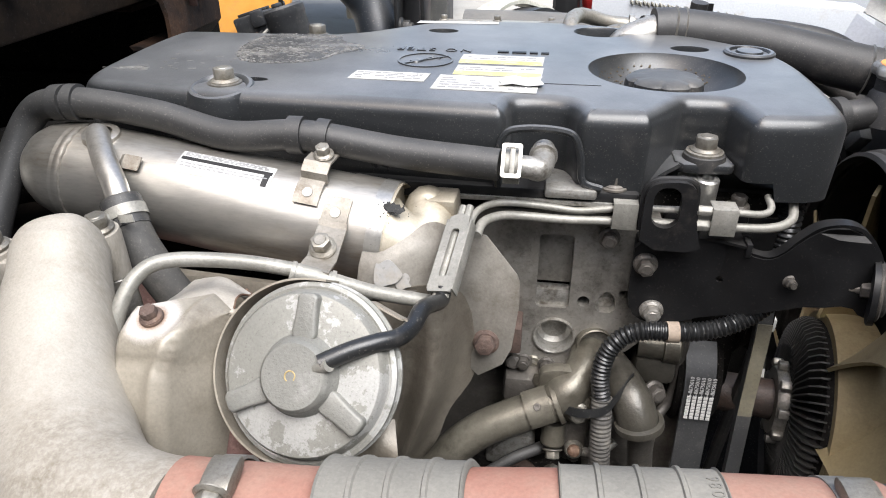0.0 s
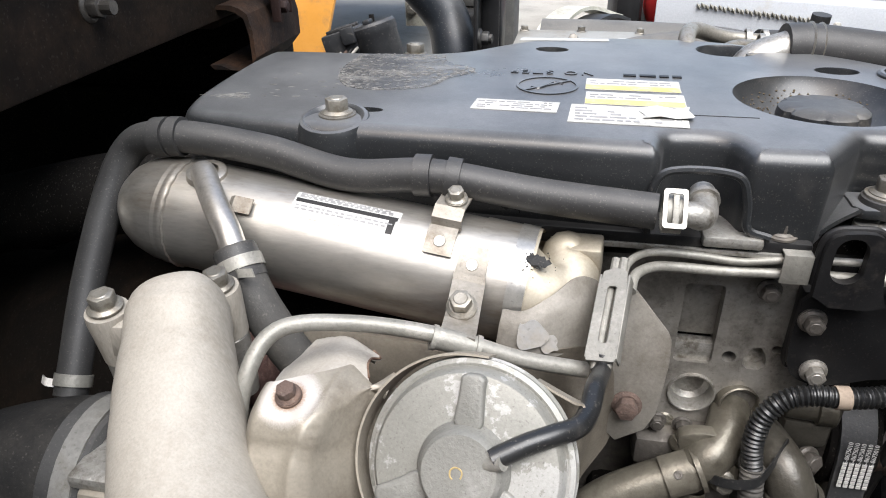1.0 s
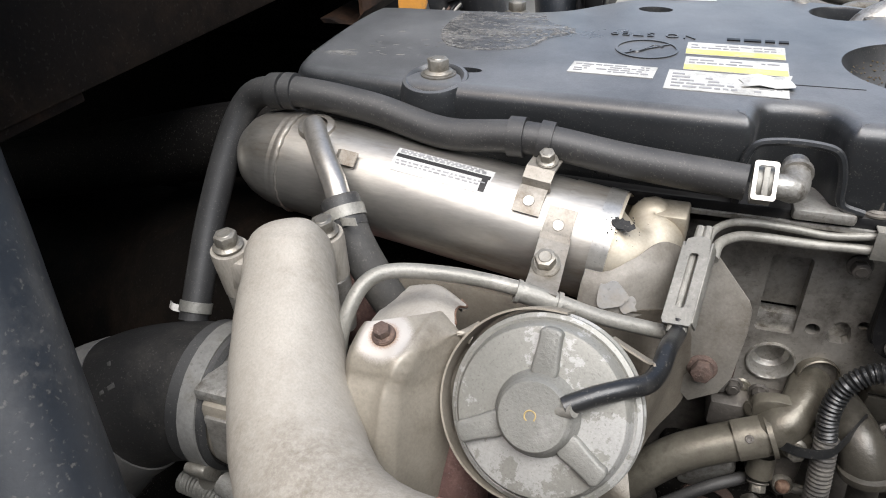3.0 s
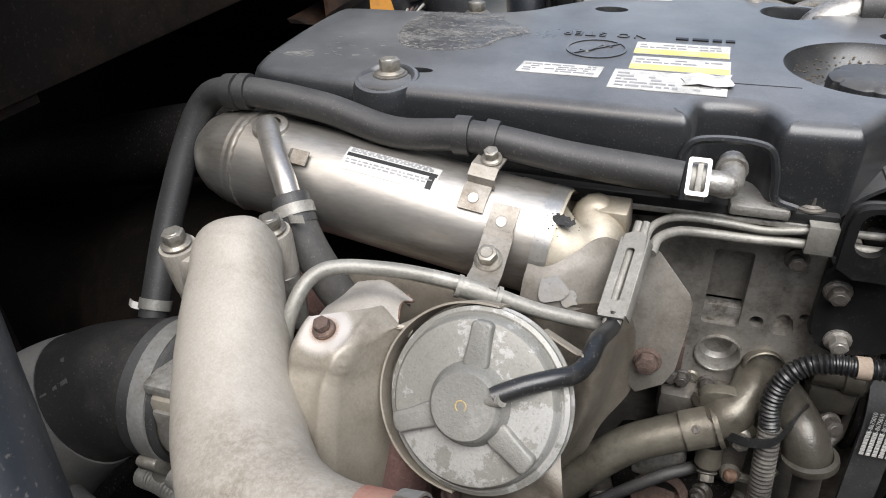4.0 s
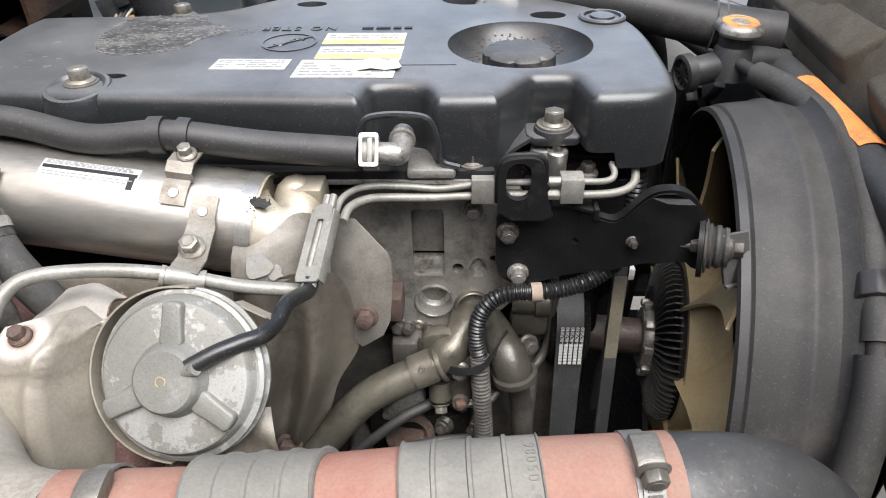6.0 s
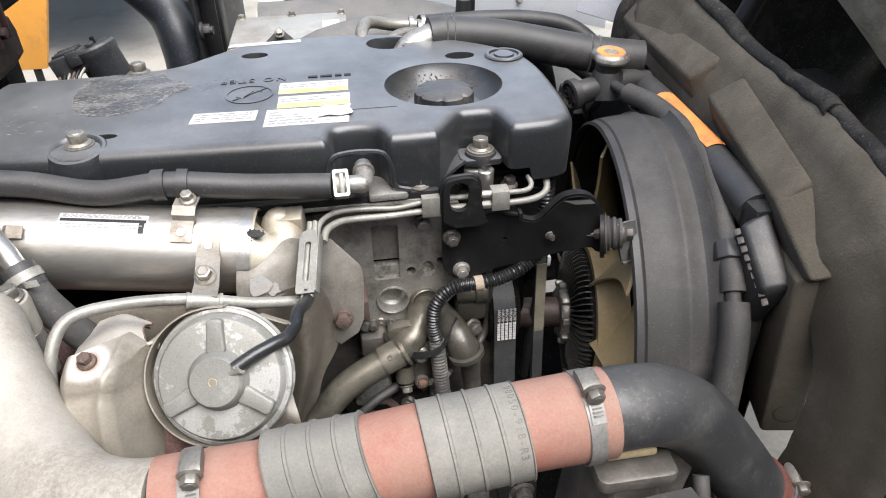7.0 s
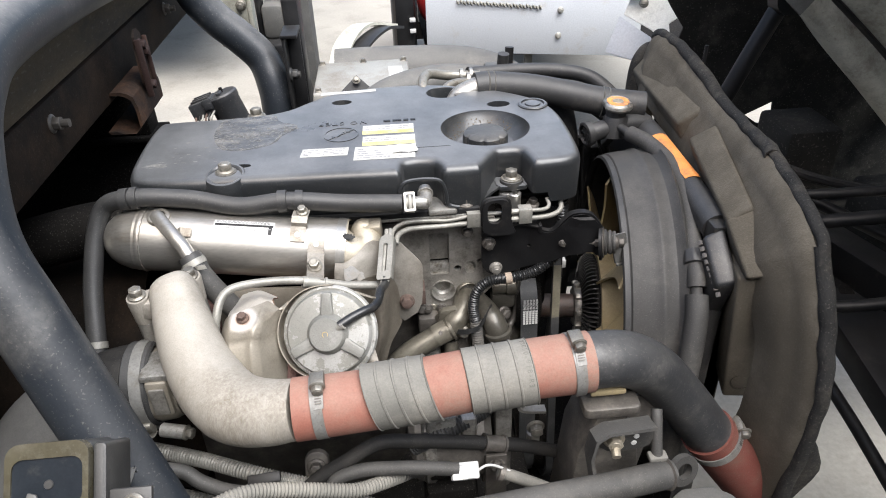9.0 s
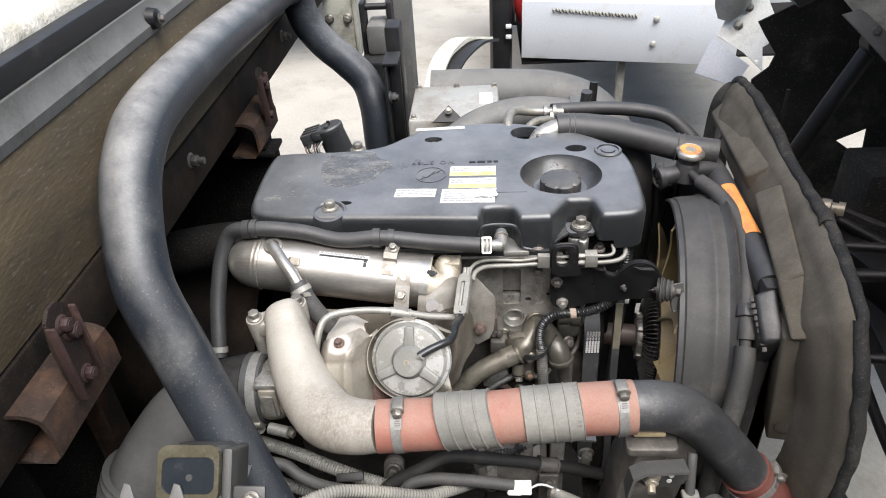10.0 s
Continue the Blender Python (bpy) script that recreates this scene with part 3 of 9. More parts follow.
def sheet(grid, thick, bm=None):
    """A pressed sheet through a grid of points, with thickness."""
    bm = bm or bmesh.new()
    rows, cols = len(grid), len(grid[0])

    def nrm(i, j):
        a = Vector(grid[min(i + 1, rows - 1)][j]) - Vector(grid[max(i - 1, 0)][j])
        b = Vector(grid[i][min(j + 1, cols - 1)]) - Vector(grid[i][max(j - 1, 0)])
        return a.cross(b).normalized()
    top = [[bm.verts.new(grid[i][j]) for j in range(cols)] for i in range(rows)]
    low = [[bm.verts.new(Vector(grid[i][j]) - nrm(i, j) * thick) for j in range(cols)] for i in range(rows)]
    for i in range(rows - 1):
        for j in range(cols - 1):
            bm.faces.new((top[i][j], top[i][j + 1], top[i + 1][j + 1], top[i + 1][j]))
            bm.faces.new((low[i][j], low[i][j + 1], low[i + 1][j + 1], low[i + 1][j]))
    rim = [(0, j) for j in range(cols)] + [(i, cols - 1) for i in range(1, rows)] + [(rows - 1, j) for j in range(cols - 2, -1, -1)] + [(i, 0) for i in range(rows - 2, 0, -1)]
    for k in range(len(rim)):
        (a, b), (c, d) = rim[k], rim[(k + 1) % len(rim)]
        bm.faces.new((top[a][b], top[c][d], low[c][d], low[a][b]))
    return bm


def grid_sheet(rows, thick, m=3, n=3, jitter=0.0, seed=1):
    """Refines a coarse grid of points by Catmull-Rom both ways into a pressed sheet."""
    fine = [[tuple(q) for q in curve(r, n)] for r in rows]
    cols = [[tuple(q) for q in curve([fr[j] for fr in fine], m)] for j in range(len(fine[0]))]
    rnd = random.Random(seed)
    g = [[tuple(c + rnd.uniform(-jitter, jitter) for c in cols[j][i]) for j in range(len(cols))] for i in range(len(cols[0]))]
    return sheet(g, thick)


def worm_clamp(at, along, r, screw, name, label, width=0.011, group="worm clamps"):
    """A worm-drive hose clamp: band, screw housing and screw; screw is the direction of its housing from the hose's axis."""
    at, along, screw = Vector(at), Vector(along).normalized(), Vector(screw).normalized()
    th = thing(name, at, label, "hose clamp", group)
    part("band", band(at, along, r, width, 0.0012), M_BAND, th)
    side = along.cross(screw).normalized()
    top = at + screw * (r + 0.004)
    part("housing", prism(chaikin([(-0.013, -0.004), (0.011, -0.004), (0.011, 0.0065), (-0.013, 0.0055)], 2), -width * 0.60, width * 0.60,
                          axes(top, along, side), 0.0012), M_ZINC, th)
    bolt(top + side * 0.010 + screw * 0.0012, side - screw * 0.15, 0.0066, th, M_ZINC, name="screw")
    part("tail", strip([at + screw * (r + 0.0025) + side * 0.008, at + screw * (r * 0.93) + side * (r * 0.5), at + screw * (r * 0.7) + side * (r * 0.78)],
                       along, width * 0.9, 0.001), M_BAND, th)
    for k in range(5):
        u = 0.12 + 0.14 * k
        q = at + screw * (r * (0.96 - 0.26 * u)) + side * (r * (0.3 + 0.48 * u)) + (screw * 0.5 + side * 0.5) * 0.0045
        part("slot", block(-width * 0.28, -0.0006, -0.0006, width * 0.28, 0.0006, 0.0006, 0, None, axes(q, screw * 0.75 + side * 0.65, along)), M_GRIME, th)
    return th


# ---- the ground and the large structure ----
def ground():
    bm = bmesh.new()
    n = 24
    xs = [-40 + 80 * k / n for k in range(n + 1)]
    v = [[bm.verts.new((x, y, 0.0)) for x in xs] for y in xs]
    for i in range(n):
        for j in range(n):
            bm.faces.new((v[i][j], v[i][j + 1], v[i + 1][j + 1], v[i + 1][j]))
    solo("ground", bm, M_GROUND, "pale dusty concrete yard floor under the truck", "ground", kind="structure")


ground()
# unseen wall, added to cut the light from behind the camera
solo("wall_south", block(-6.0, -1.75, 0.0, 6.0, -1.55, 2.7, 0.01), M_WALL, "plain unseen wall added behind the camera to block low light", "wall", kind="structure")

# ---- truck frame under the engine ----
ENGINE_Y = 0.66


def frame_rail(y, side):
    bm = block(-3.0, y - 0.03, 0.70, 1.2, y + 0.03, 0.715, 0.002)
    block(-3.0, y - 0.03, 0.885, 1.2, y + 0.03, 0.90, 0.002, bm)
    block(-3.0, y + side * 0.03 - 0.004, 0.715, 1.2, y + side * 0.03 + 0.004, 0.885, 0.001, bm)
    solo("frame_rail", bm, M_BLACK, "long black steel channel of the truck frame", "frame rail", "frame rails")


frame_rail(0.16, -1)
frame_rail(1.10, 1)
solo("crossmember", block(0.05, 0.195, 0.72, 0.15, 1.065, 0.80, 0.01), M_DARK, "dark dirty steel crossmember between the frame rails", "crossmember")
solo("crossmember", block(-0.75, 0.195, 0.72, -0.65, 1.065, 0.80, 0.01), M_DARK, "dark dirty steel crossmember between the frame rails", "crossmember")


# ---- engine block, head and covers ----
def engine_block():
    th = thing("engine_block", (-0.05, 0.68, 0.62), "oily cast diesel engine block with bare machined side plate", "engine")
    part("crankcase", block(-0.42, 0.55, 0.62, 0.17, 0.83, 1.06, 0.02), M_GRIME, th, "grimy dark lower crankcase")
    part("cylinder_head", block(-0.40, 0.548, 1.06, 0.19, 0.82, 1.262, 0.008), M_DARK, th)
    # the machined plate with its core plugs, slot and holes
    def place(x, z):
        return (x, z)
    out = chaikin([(-0.10, 1.245), (-0.02, 1.247), (0.075, 1.247), (0.11, 1.245), (0.112, 1.14), (0.095, 1.115), (0.075, 1.098), (0.045, 1.090), (0.0, 1.082),
                   (-0.02, 1.09), (-0.03, 1.12), (-0.10, 1.12)], 1)
    slot = rrect(0.004, 1.151, 0.0335, 1.225, 0.004)
    drop = chaikin([(0.057, 1.150), (0.074, 1.150), (0.074, 1.164), (0.066, 1.174), (0.057, 1.164)], 1)
    m = axes((0, 0.53, 0), -Y, X)
    bm = plate_with_holes([place(x, z) for x, z in out], [slot, circle(0.046, 1.160, 0.0055, 14), drop, circle(0.080, 1.171, 0.004, 12), circle(0.023, 1.121, 0.0185, 28)],
                          -0.030, 0.0, m)
    part("side_plate", bm, M_BLOCK, th, "bare machined grey side plate with core holes")
    bm = block(0.001, 0.534, 1.146, 0.037, 0.5475, 1.168, 0.004)
    block(0.05, 0.540, 1.145, 0.085, 0.547, 1.18, 0.001, bm)
    part("water_jacket", bm, M_ALU2, th, "shiny inner casting behind the slot")
    part("water_jacket", block(0.001, 0.541, 1.172, 0.036, 0.5475, 1.228, 0.001), M_BLOCK, th)
    part("core_plug", lathe([(0.0195, 0.0), (0.0190, 0.0030), (0.0178, 0.0030), (0.0168, 0.0010), (0.0160, -0.011), (0.012, -0.0145), (0, -0.015)], axes((0.023, 0.53, 1.121), -Y)), M_ALU2, th, "dished steel core plug")
    part("drain_boss", lathe([(0.017, -0.02), (0.017, 0.003), (0.0160, 0.004), (0.0148, 0.003), (0.0140, -0.014), (0, -0.016)], axes((0.0600, 0.526, 1.1165), (0.15, -1, 0.15))), M_OILPIPE, th)
    # lower ledges and webs
    bm = block(-0.02, 0.50, 1.06, 0.075, 0.55, 1.09, 0.006)
    block(0.02, 0.485, 1.02, 0.06, 0.55, 1.065, 0.006, bm)
    block(-0.01, 0.52, 0.90, 0.13, 0.56, 1.03, 0.01, bm)
    part("lower_ledge", bm, M_GRIME, th)
    for x, z in ((-0.003, 1.100), (0.018, 1.098)):
        bolt((x, 0.515, z), -Y, 0.0062, th, M_GRIME)
    # rusty stub and nut beside the shield
    part("rusty_stub", block(-0.022, 0.50, 1.118, -0.006, 0.53, 1.145, 0.002), M_RUST, th, "rusty orange bracket end")
    return th


engine_block()


def cylinder_head_ledge():
    th = thing("cam_carrier", (-0.05, 0.53, 1.25), "black and bare metal cam carrier ledge under the engine cover", "engine part")
    part("ledge", block(-0.40, 0.508, 1.262, 0.078, 0.60, 1.276, 0.003), M_BLACK, th)
    part("ledge", block(0.078, 0.556, 1.240, 0.20, 0.60, 1.266, 0.003), M_BLACK, th)
    part("bright_pad", block(0.004, 0.503, 1.270, 0.045, 0.55, 1.279, 0.003), M_ALU2, th, "bright bare aluminium pad")
    part("upright", block(0.03, 0.525, 1.276, 0.047, 0.545, 1.308, 0.004), M_ALU2, th)
    bolt((0.058, 0.520, 1.2760), Z, 0.007, th, M_GRIME, 0.0115)
    part("gasket_rail", block(-0.10, 0.5055, 1.264, 0.06, 0.508, 1.268, 0.0005), M_ALU2, th)


cylinder_head_ledge()

# ---- the plastic engine cover ----
COVER = [(-0.412, 0.74), (-0.414, 0.65), (-0.408, 0.555), (-0.385, 0.530), (-0.32, 0.524), (-0.20, 0.520), (-0.10, 0.516), (-0.045, 0.513),
         (-0.030, 0.513), (-0.028, 0.530), (-0.024, 0.545), (0.015, 0.545), (0.023, 0.532), (0.027, 0.512), (0.040, 0.512), (0.072, 0.513), (0.079, 0.514), (0.082, 0.518), (0.105, 0.553), (0.109, 0.559), (0.115, 0.561),
         (0.136, 0.561), (0.143, 0.559), (0.146, 0.553), (0.151, 0.524), (0.153, 0.519), (0.158, 0.516), (0.170, 0.516), (0.215, 0.520), (0.228, 0.540), (0.232, 0.62), (0.230, 0.70), (0.212, 0.752), (0.160, 0.800),
         (0.10, 0.832), (0.03, 0.858), (-0.06, 0.856), (-0.130, 0.846), (-0.175, 0.806), (-0.215, 0.762), (-0.30, 0.752), (-0.395, 0.752)]
TOP = 1.338


def engine_cover():
    th = thing("engine_cover", (-0.09, 0.67, 1.28), "dusty black plastic engine cover with labels and oil filler bowl", "engine cover")
    out = []
    dense = chaikin(COVER, 3)
    pts = [Vector(p) for p in dense]
    n = len(pts)
    nrm = []
    for k in range(n):
        t = (pts[(k + 1) % n] - pts[k - 1]).normalized()
        nrm.append(Vector((t.y, -t.x)))
    area = sum(pts[k].x * pts[(k + 1) % n].y - pts[(k + 1) % n].x * pts[k].y for k in range(n))
    inward = -1 if area > 0 else 1
    bm = bmesh.new()

    def drop(k):
        # the front lip hangs lower than the back edge
        return 1.30 if pts[k].y > 0.60 else 1.287 if 0.104 < pts[k].x < 0.176 else 1.272
    rings = []
    r0 = 0.013
    prof = [(0.0015, None), (0.0, -0.028), (0.0, -r0)] + [(r0 * (1 - math.cos(a)), -r0 * (1 - math.sin(a))) for a in (0.3, 0.65, 1.0, 1.3, math.pi / 2)]
    for d, h in prof:
        rings.append([bm.verts.new((*(pts[k] + nrm[k] * inward * d), drop(k) if h is None else TOP + h)) for k in range(n)])
    for a, b in zip(rings, rings[1:]):
        for k in range(n):
            j = (k + 1) % n
            bm.faces.new((a[k], a[j], b[j], b[k]))
    bowl = circle(0.104, 0.645, 0.068, 48)
    holes = [bowl, circle(0.139, 0.735, 0.019, 20, 0.013), circle(-0.118, 0.785, 0.017, 20, 0.011), circle(0.055, 0.803, 0.030, 24, 0.026), circle(-0.2500, 0.5640, 0.0125, 18, 0.0060)]
    edges = [bm.edges.get((rings[-1][k], rings[-1][(k + 1) % n])) for k in range(n)]
    hv = []
    for lp in holes:
        vs = [bm.verts.new((x, y, TOP)) for x, y in lp]
        hv.append(vs)
        edges += [bm.edges.new((vs[k], vs[(k + 1) % len(vs)])) for k in range(len(vs))]
    bmesh.ops.triangle_fill(bm, edges=edges, use_beauty=True, use_dissolve=False)
    for f in [f for f in bm.faces if all(abs(v.co.z - TOP) < 1e-5 for v in f.verts)]:
        c = f.calc_center_median()
        for vs in hv:
            cx, cy = sum(v.co.x for v in vs) / len(vs), sum(v.co.y for v in vs) / len(vs)
            if all(v in vs for v in f.verts):
                bm.faces.remove(f)
                break
    # walls of the openings; the bowl is a cone with a floor
    for idx, (vs, lp) in enumerate(zip(hv, holes)):
        cx, cy = sum(p[0] for p in lp) / len(lp), sum(p[1] for p in lp) / len(lp)
        steps = [(0.985, 0.0025), (0.92, 0.0095), (0.68, 0.0270), (0.64, 0.0285)] if idx == 0 else [(0.95, 0.002), (0.9, 0.02)]
        prev = vs
        for s, d in steps:
            ring = [bm.verts.new((cx + (x - cx) * s, cy + (y - cy) * s, TOP - d)) for x, y in lp]
            for k in range(len(ring)):
                j = (k + 1) % len(ring)
                bm.faces.new((prev[k], prev[j], ring[j], ring[k]))
            prev = ring
        if idx != 3:
            bm.faces.new(prev)
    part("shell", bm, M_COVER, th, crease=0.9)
    # oil filler cap with finger notches
    c = (0.103, 0.634, 1.303)
    bm = lathe([(0, 0), (0.034, 0), (0.0345, 0.024), (0.0335, 0.030), (0.030, 0.0325), (0.014, 0.0335), (0, 0.0335)], axes(c, Z), 96, lobes=(7, 0.10))
    cap = part("oil_filler_cap", bm, M_CAPBLK, th, "matt black round oil filler cap")
    # crumbs of dirt in the bowl
    rnd = random.Random(17)
    bm = bmesh.new()
    for k in range(260):
        a, u = rnd.uniform(0.6, 5.6), rnd.random() ** 0.7
        r = 0.0455 + 0.016 * u
        z = TOP - 0.0270 + 0.0165 * u
        q = rnd.uniform(0.0005, 0.0016)
        lathe([(0, -q), (q, 0), (0, q * 0.7)], Matrix.Translation((0.104 + r * math.cos(a), 0.645 + r * math.sin(a), z)), 5, bm)
    part("dirt_crumbs", bm, M_BOARD, th, "brown dirt crumbs in the bowl")
    # round plug with a slot
    bm = lathe([(0.024, 0), (0.024, 0.003), (0.022, 0.0045), (0.019, 0.0045), (0.0175, 0.002), (0.013, 0.0025), (0.012, 0.0045), (0, 0.005)], axes((0.193, 0.722, TOP - 0.001), Z))
    part("round_plug", bm, M_COVER, th, "raised round blanking plug")
    # front bolts in rubber grommets
    for x, y, z, s in ((-0.270, 0.5490, 1.3375, 0.0092), (0.1275, 0.543, 1.3005, 0.0092), (-0.258, 0.768, 1.330, 0.0095)):
        part("grommet", lathe([(0.0, -0.012), (0.0165, -0.012), (0.0172, -0.006), (0.0160, -0.001), (0.014, 0.0), (0, 0.0)], axes((x, y, z), Z)), M_RUBBER, th, "black rubber grommet")
        bolt((x, y, z), Z, s, th, M_ZINC, 0.0145)
    bolt((-0.118, 0.785, 1.324), Z, 0.006, th, M_ZINC)
    # moulded cup under the left bolt, with a lobe that hangs over the edge, and the shelf of the right one
    part("bolt_cup", lathe([(0.0335, -0.042), (0.0310, -0.016), (0.0290, -0.006), (0.0262, -0.0018), (0.0235, -0.0012), (0.0205, -0.0030), (0.0185, -0.0055), (0, -0.0055)], axes((-0.270, 0.5400, TOP + 0.0022), (0.0, -0.16, 1)), 40), M_COVER, th, "moulded cup under the bolt")
    bm = prism([(0.104, 0.560), (0.146, 0.560), (0.1495, 0.532), (0.146, 0.527), (0.110, 0.527), (0.104, 0.535)], 1.2880, 1.2960, None, 0.0025)
    grid = [[(0.107, 0.560, 1.2955), (0.107, 0.545, 1.2955), (0.107, 0.529, 1.2950)], [(0.094, 0.546, 1.2880), (0.0935, 0.536, 1.2875), (0.093, 0.526, 1.2865)], [(0.079, 0.534, 1.2740), (0.078, 0.528, 1.2735), (0.077, 0.523, 1.2725)]]
    part("bolt_shelf", bm, M_COVER, th, "moulded shelf under the bolt")
    part("shelf_skirt", grid_sheet(grid, 0.003), M_COVER, th)
    # rolled rim round the pipe opening
    rim = [(-0.033, 0.5105, 1.275), (-0.034, 0.5105, 1.300), (-0.029, 0.511, 1.3185), (-0.015, 0.512, 1.3235), (0.010, 0.512, 1.3235), (0.024, 0.511, 1.319), (0.030, 0.5105, 1.302), (0.033, 0.509, 1.284), (0.048, 0.507, 1.279)]
    part("opening_rim", tube(rim, 0.003, 8, 5), M_COVER, th)
    # moulded line and step text
    bm = block(-0.005, 0.586, TOP, 0.045, 0.5868, TOP + 0.0004, 0)
    part("scored_line", bm, M_BLACK, th)
    upside = axes((-0.113, 0.698, TOP - 0.0002), Z, -X)
    lettering("raised_lettering", "NO STEP", 0.0115, upside, M_COVER, th, 0.0026, 1.25, "moulded raised letters")
    bm = lathe([(0.0265, 0), (0.0265, 0.0012), (0.0245, 0.0012), (0.0245, 0)], axes((-0.115, 0.650, TOP - 0.0001), Z), 40)
    block(-0.0255, -0.001, 0, 0.0255, 0.001, 0.0012, 0, bm, axes((-0.115, 0.650, TOP), Z, (1, 0.9, 0)))
    tube([(-0.102, 0.657, TOP), (-0.110, 0.660, TOP), (-0.115, 0.651, TOP), (-0.122, 0.641, TOP), (-0.128, 0.644, TOP)], 0.0016, 6, 5, bm)
    part("moulded_emblem", bm, M_COVER, th, "moulded ring with a slash")
    bm = print_rows(word_rows(-0.05, 0.0, [0.692], 0.0055, 4, 0.95), Matrix.Translation((0, 0, TOP)), None, 0.0012)
    part("moulded_code", bm, M_BLACK, th)

    def sticker(name, x0, y0, x1, y1, material, skew=0.0):
        lp = [(x0, y0), (x1, y0 - skew), (x1 + skew, y1 - skew), (x0 + skew, y1)]
        return part(name, prism(lp, TOP + 0.0002, TOP + 0.0007), material, th)
    on = Matrix.Translation((0, 0, TOP + 0.0007))
    s = sticker("label", -0.171, 0.578, -0.104, 0.604, M_PAPER, 0.002)
    part("print", print_rows(word_rows(-0.167, -0.108, [0.583, 0.588, 0.593, 0.598], 0.0022, 5, 0.8), on), M_INK, s)
    s = sticker("label", -0.095, 0.557, -0.008, 0.600, M_PAPER, 0.002)
    part("print", print_rows(word_rows(-0.090, -0.012, [0.563, 0.570, 0.577, 0.584, 0.591], 0.0030, 7, 0.55), on), M_INK, s)
    # torn and lifted corner of that label
    g = [[(-0.040 + 0.012 * i + 0.002 * math.sin(j * 2.1), 0.570 + 0.0085 * j, TOP + 0.0012 + 0.0022 * abs(math.sin(i * 1.7 + j)) * (i > 0)) for i in range(4)] for j in range(4)]
    part("torn_flap", sheet(g, 0.0003), M_PAPER, s, "torn lifted paper")
    for y0 in (0.603, 0.644):
        s = sticker("label", -0.083, y0, -0.005, y0 + 0.033, M_PAPER, 0.001)
        part("yellow_stripe", prism([(-0.0825, y0 + 0.0005), (-0.0055, y0 - 0.0005), (-0.0055, y0 + 0.0115), (-0.0825, y0 + 0.0125)], TOP + 0.0007, TOP + 0.0010), M_YELLOW, s, "faded yellow warning stripe")
        part("print", print_rows(word_rows(-0.079, -0.010, [y0 + 0.018, y0 + 0.025], 0.0025, int(y0 * 1000), 0.8), on), M_INK, s)
    part("label", prism([(-0.155, 0.822), (-0.06, 0.828), (-0.061, 0.839), (-0.153, 0.834)], TOP + 0.0002, TOP + 0.0006), M_FOIL, th, "thin faded strip label")
    # residue of a peeled label: slivers of torn film over a glossy glue mark
    area = [(-0.305, 0.744), (-0.312, 0.690), (-0.302, 0.645), (-0.284, 0.618), (-0.245, 0.616), (-0.212, 0.634), (-0.205, 0.662), (-0.183, 0.684), (-0.186, 0.702), (-0.215, 0.716), (-0.222, 0.744)]

    def inside(x, y):
        hit = False
        for (x0, y0), (x1, y1) in zip(area, area[1:] + area[:1]):
            if (y0 > y) != (y1 > y) and x < (x1 - x0) * (y - y0) / (y1 - y0) + x0:
                hit = not hit
        return hit
    bm = bmesh.new()
    rnd = random.Random(3)
    for k in range(1500):
        x, y = rnd.uniform(-0.315, -0.182), rnd.uniform(0.614, 0.746)
        core = abs(y - (0.668 + (x + 0.26) * 0.22)) < 0.006 + 0.012 * rnd.random()
        rim = not inside(x - 0.006, y - 0.004) or not inside(x + 0.004, y - 0.006)
        if not inside(x, y) or not (core or rim or rnd.random() < 0.22):
            continue
        a = rnd.gauss(0.12, 0.35)
        w, h = rnd.uniform(0.0005, 0.0034), rnd.uniform(0.00008, 0.00034)
        q = axes((x, y, TOP + 0.0003), Z, (math.cos(a), math.sin(a), 0))
        prism([(-w, -h), (w * 0.3, -h * rnd.uniform(0.2, 2)), (w, rnd.uniform(-h, h)), (w * 0.1, h * rnd.uniform(0.4, 2)), (-w * 0.7, h)], 0.0001, 0.0004, q, 0, bm)
    part("label_residue", bm, M_FLAKES, th, "torn scraps of a peeled sticker")
    part("glue_patch", prism(chaikin(area, 1), TOP + 0.0001, TOP + 0.00025), M_RESID, th, "shiny glue mark of a peeled sticker")
    # pale scuffs on the worn corner
    bm = bmesh.new()
    for k in range(60):
        x, y = rnd.gauss(-0.372, 0.010), rnd.gauss(0.583, 0.004)
        if k > 40:
            x, y = rnd.uniform(-0.36, -0.29), rnd.uniform(0.58, 0.66)
        w, h = rnd.uniform(0.0008, 0.0045), rnd.uniform(0.0002, 0.0006)
        prism([(-w, 0), (0, -h), (w, rnd.uniform(-h, h)), (0, h)], 0.0001, 0.0004, axes((x, y, TOP + 0.0001), Z, (1, rnd.gauss(0.1, 0.3), 0)), 0, bm)
    part("scuff_marks", bm, M_FLAKES, th, "pale scuffs on the plastic")
    return th


engine_cover()

# ---- exhaust gas cooler ----
CA, CB, CR = Vector((-0.388, 0.500, 1.270)), Vector((-0.123, 0.4815, 1.241)), 0.0425
CD = (CB - CA).normalized()


def on_cooler(s, elev, lift=0.0):
    """A point on the cooler's skin at the share s of its length, elev degrees above the level towards the camera's side, and the normal."""
    c = CA.lerp(CB, s)
    up = (Z - CD * Z.dot(CD)).normalized()
    side = CD.cross(up).normalized()
    side = side if side.y < 0 else -side
    nn = (side * math.cos(radians(elev)) + up * math.sin(radians(elev))).normalized()
    return c + nn * (CR + lift), nn


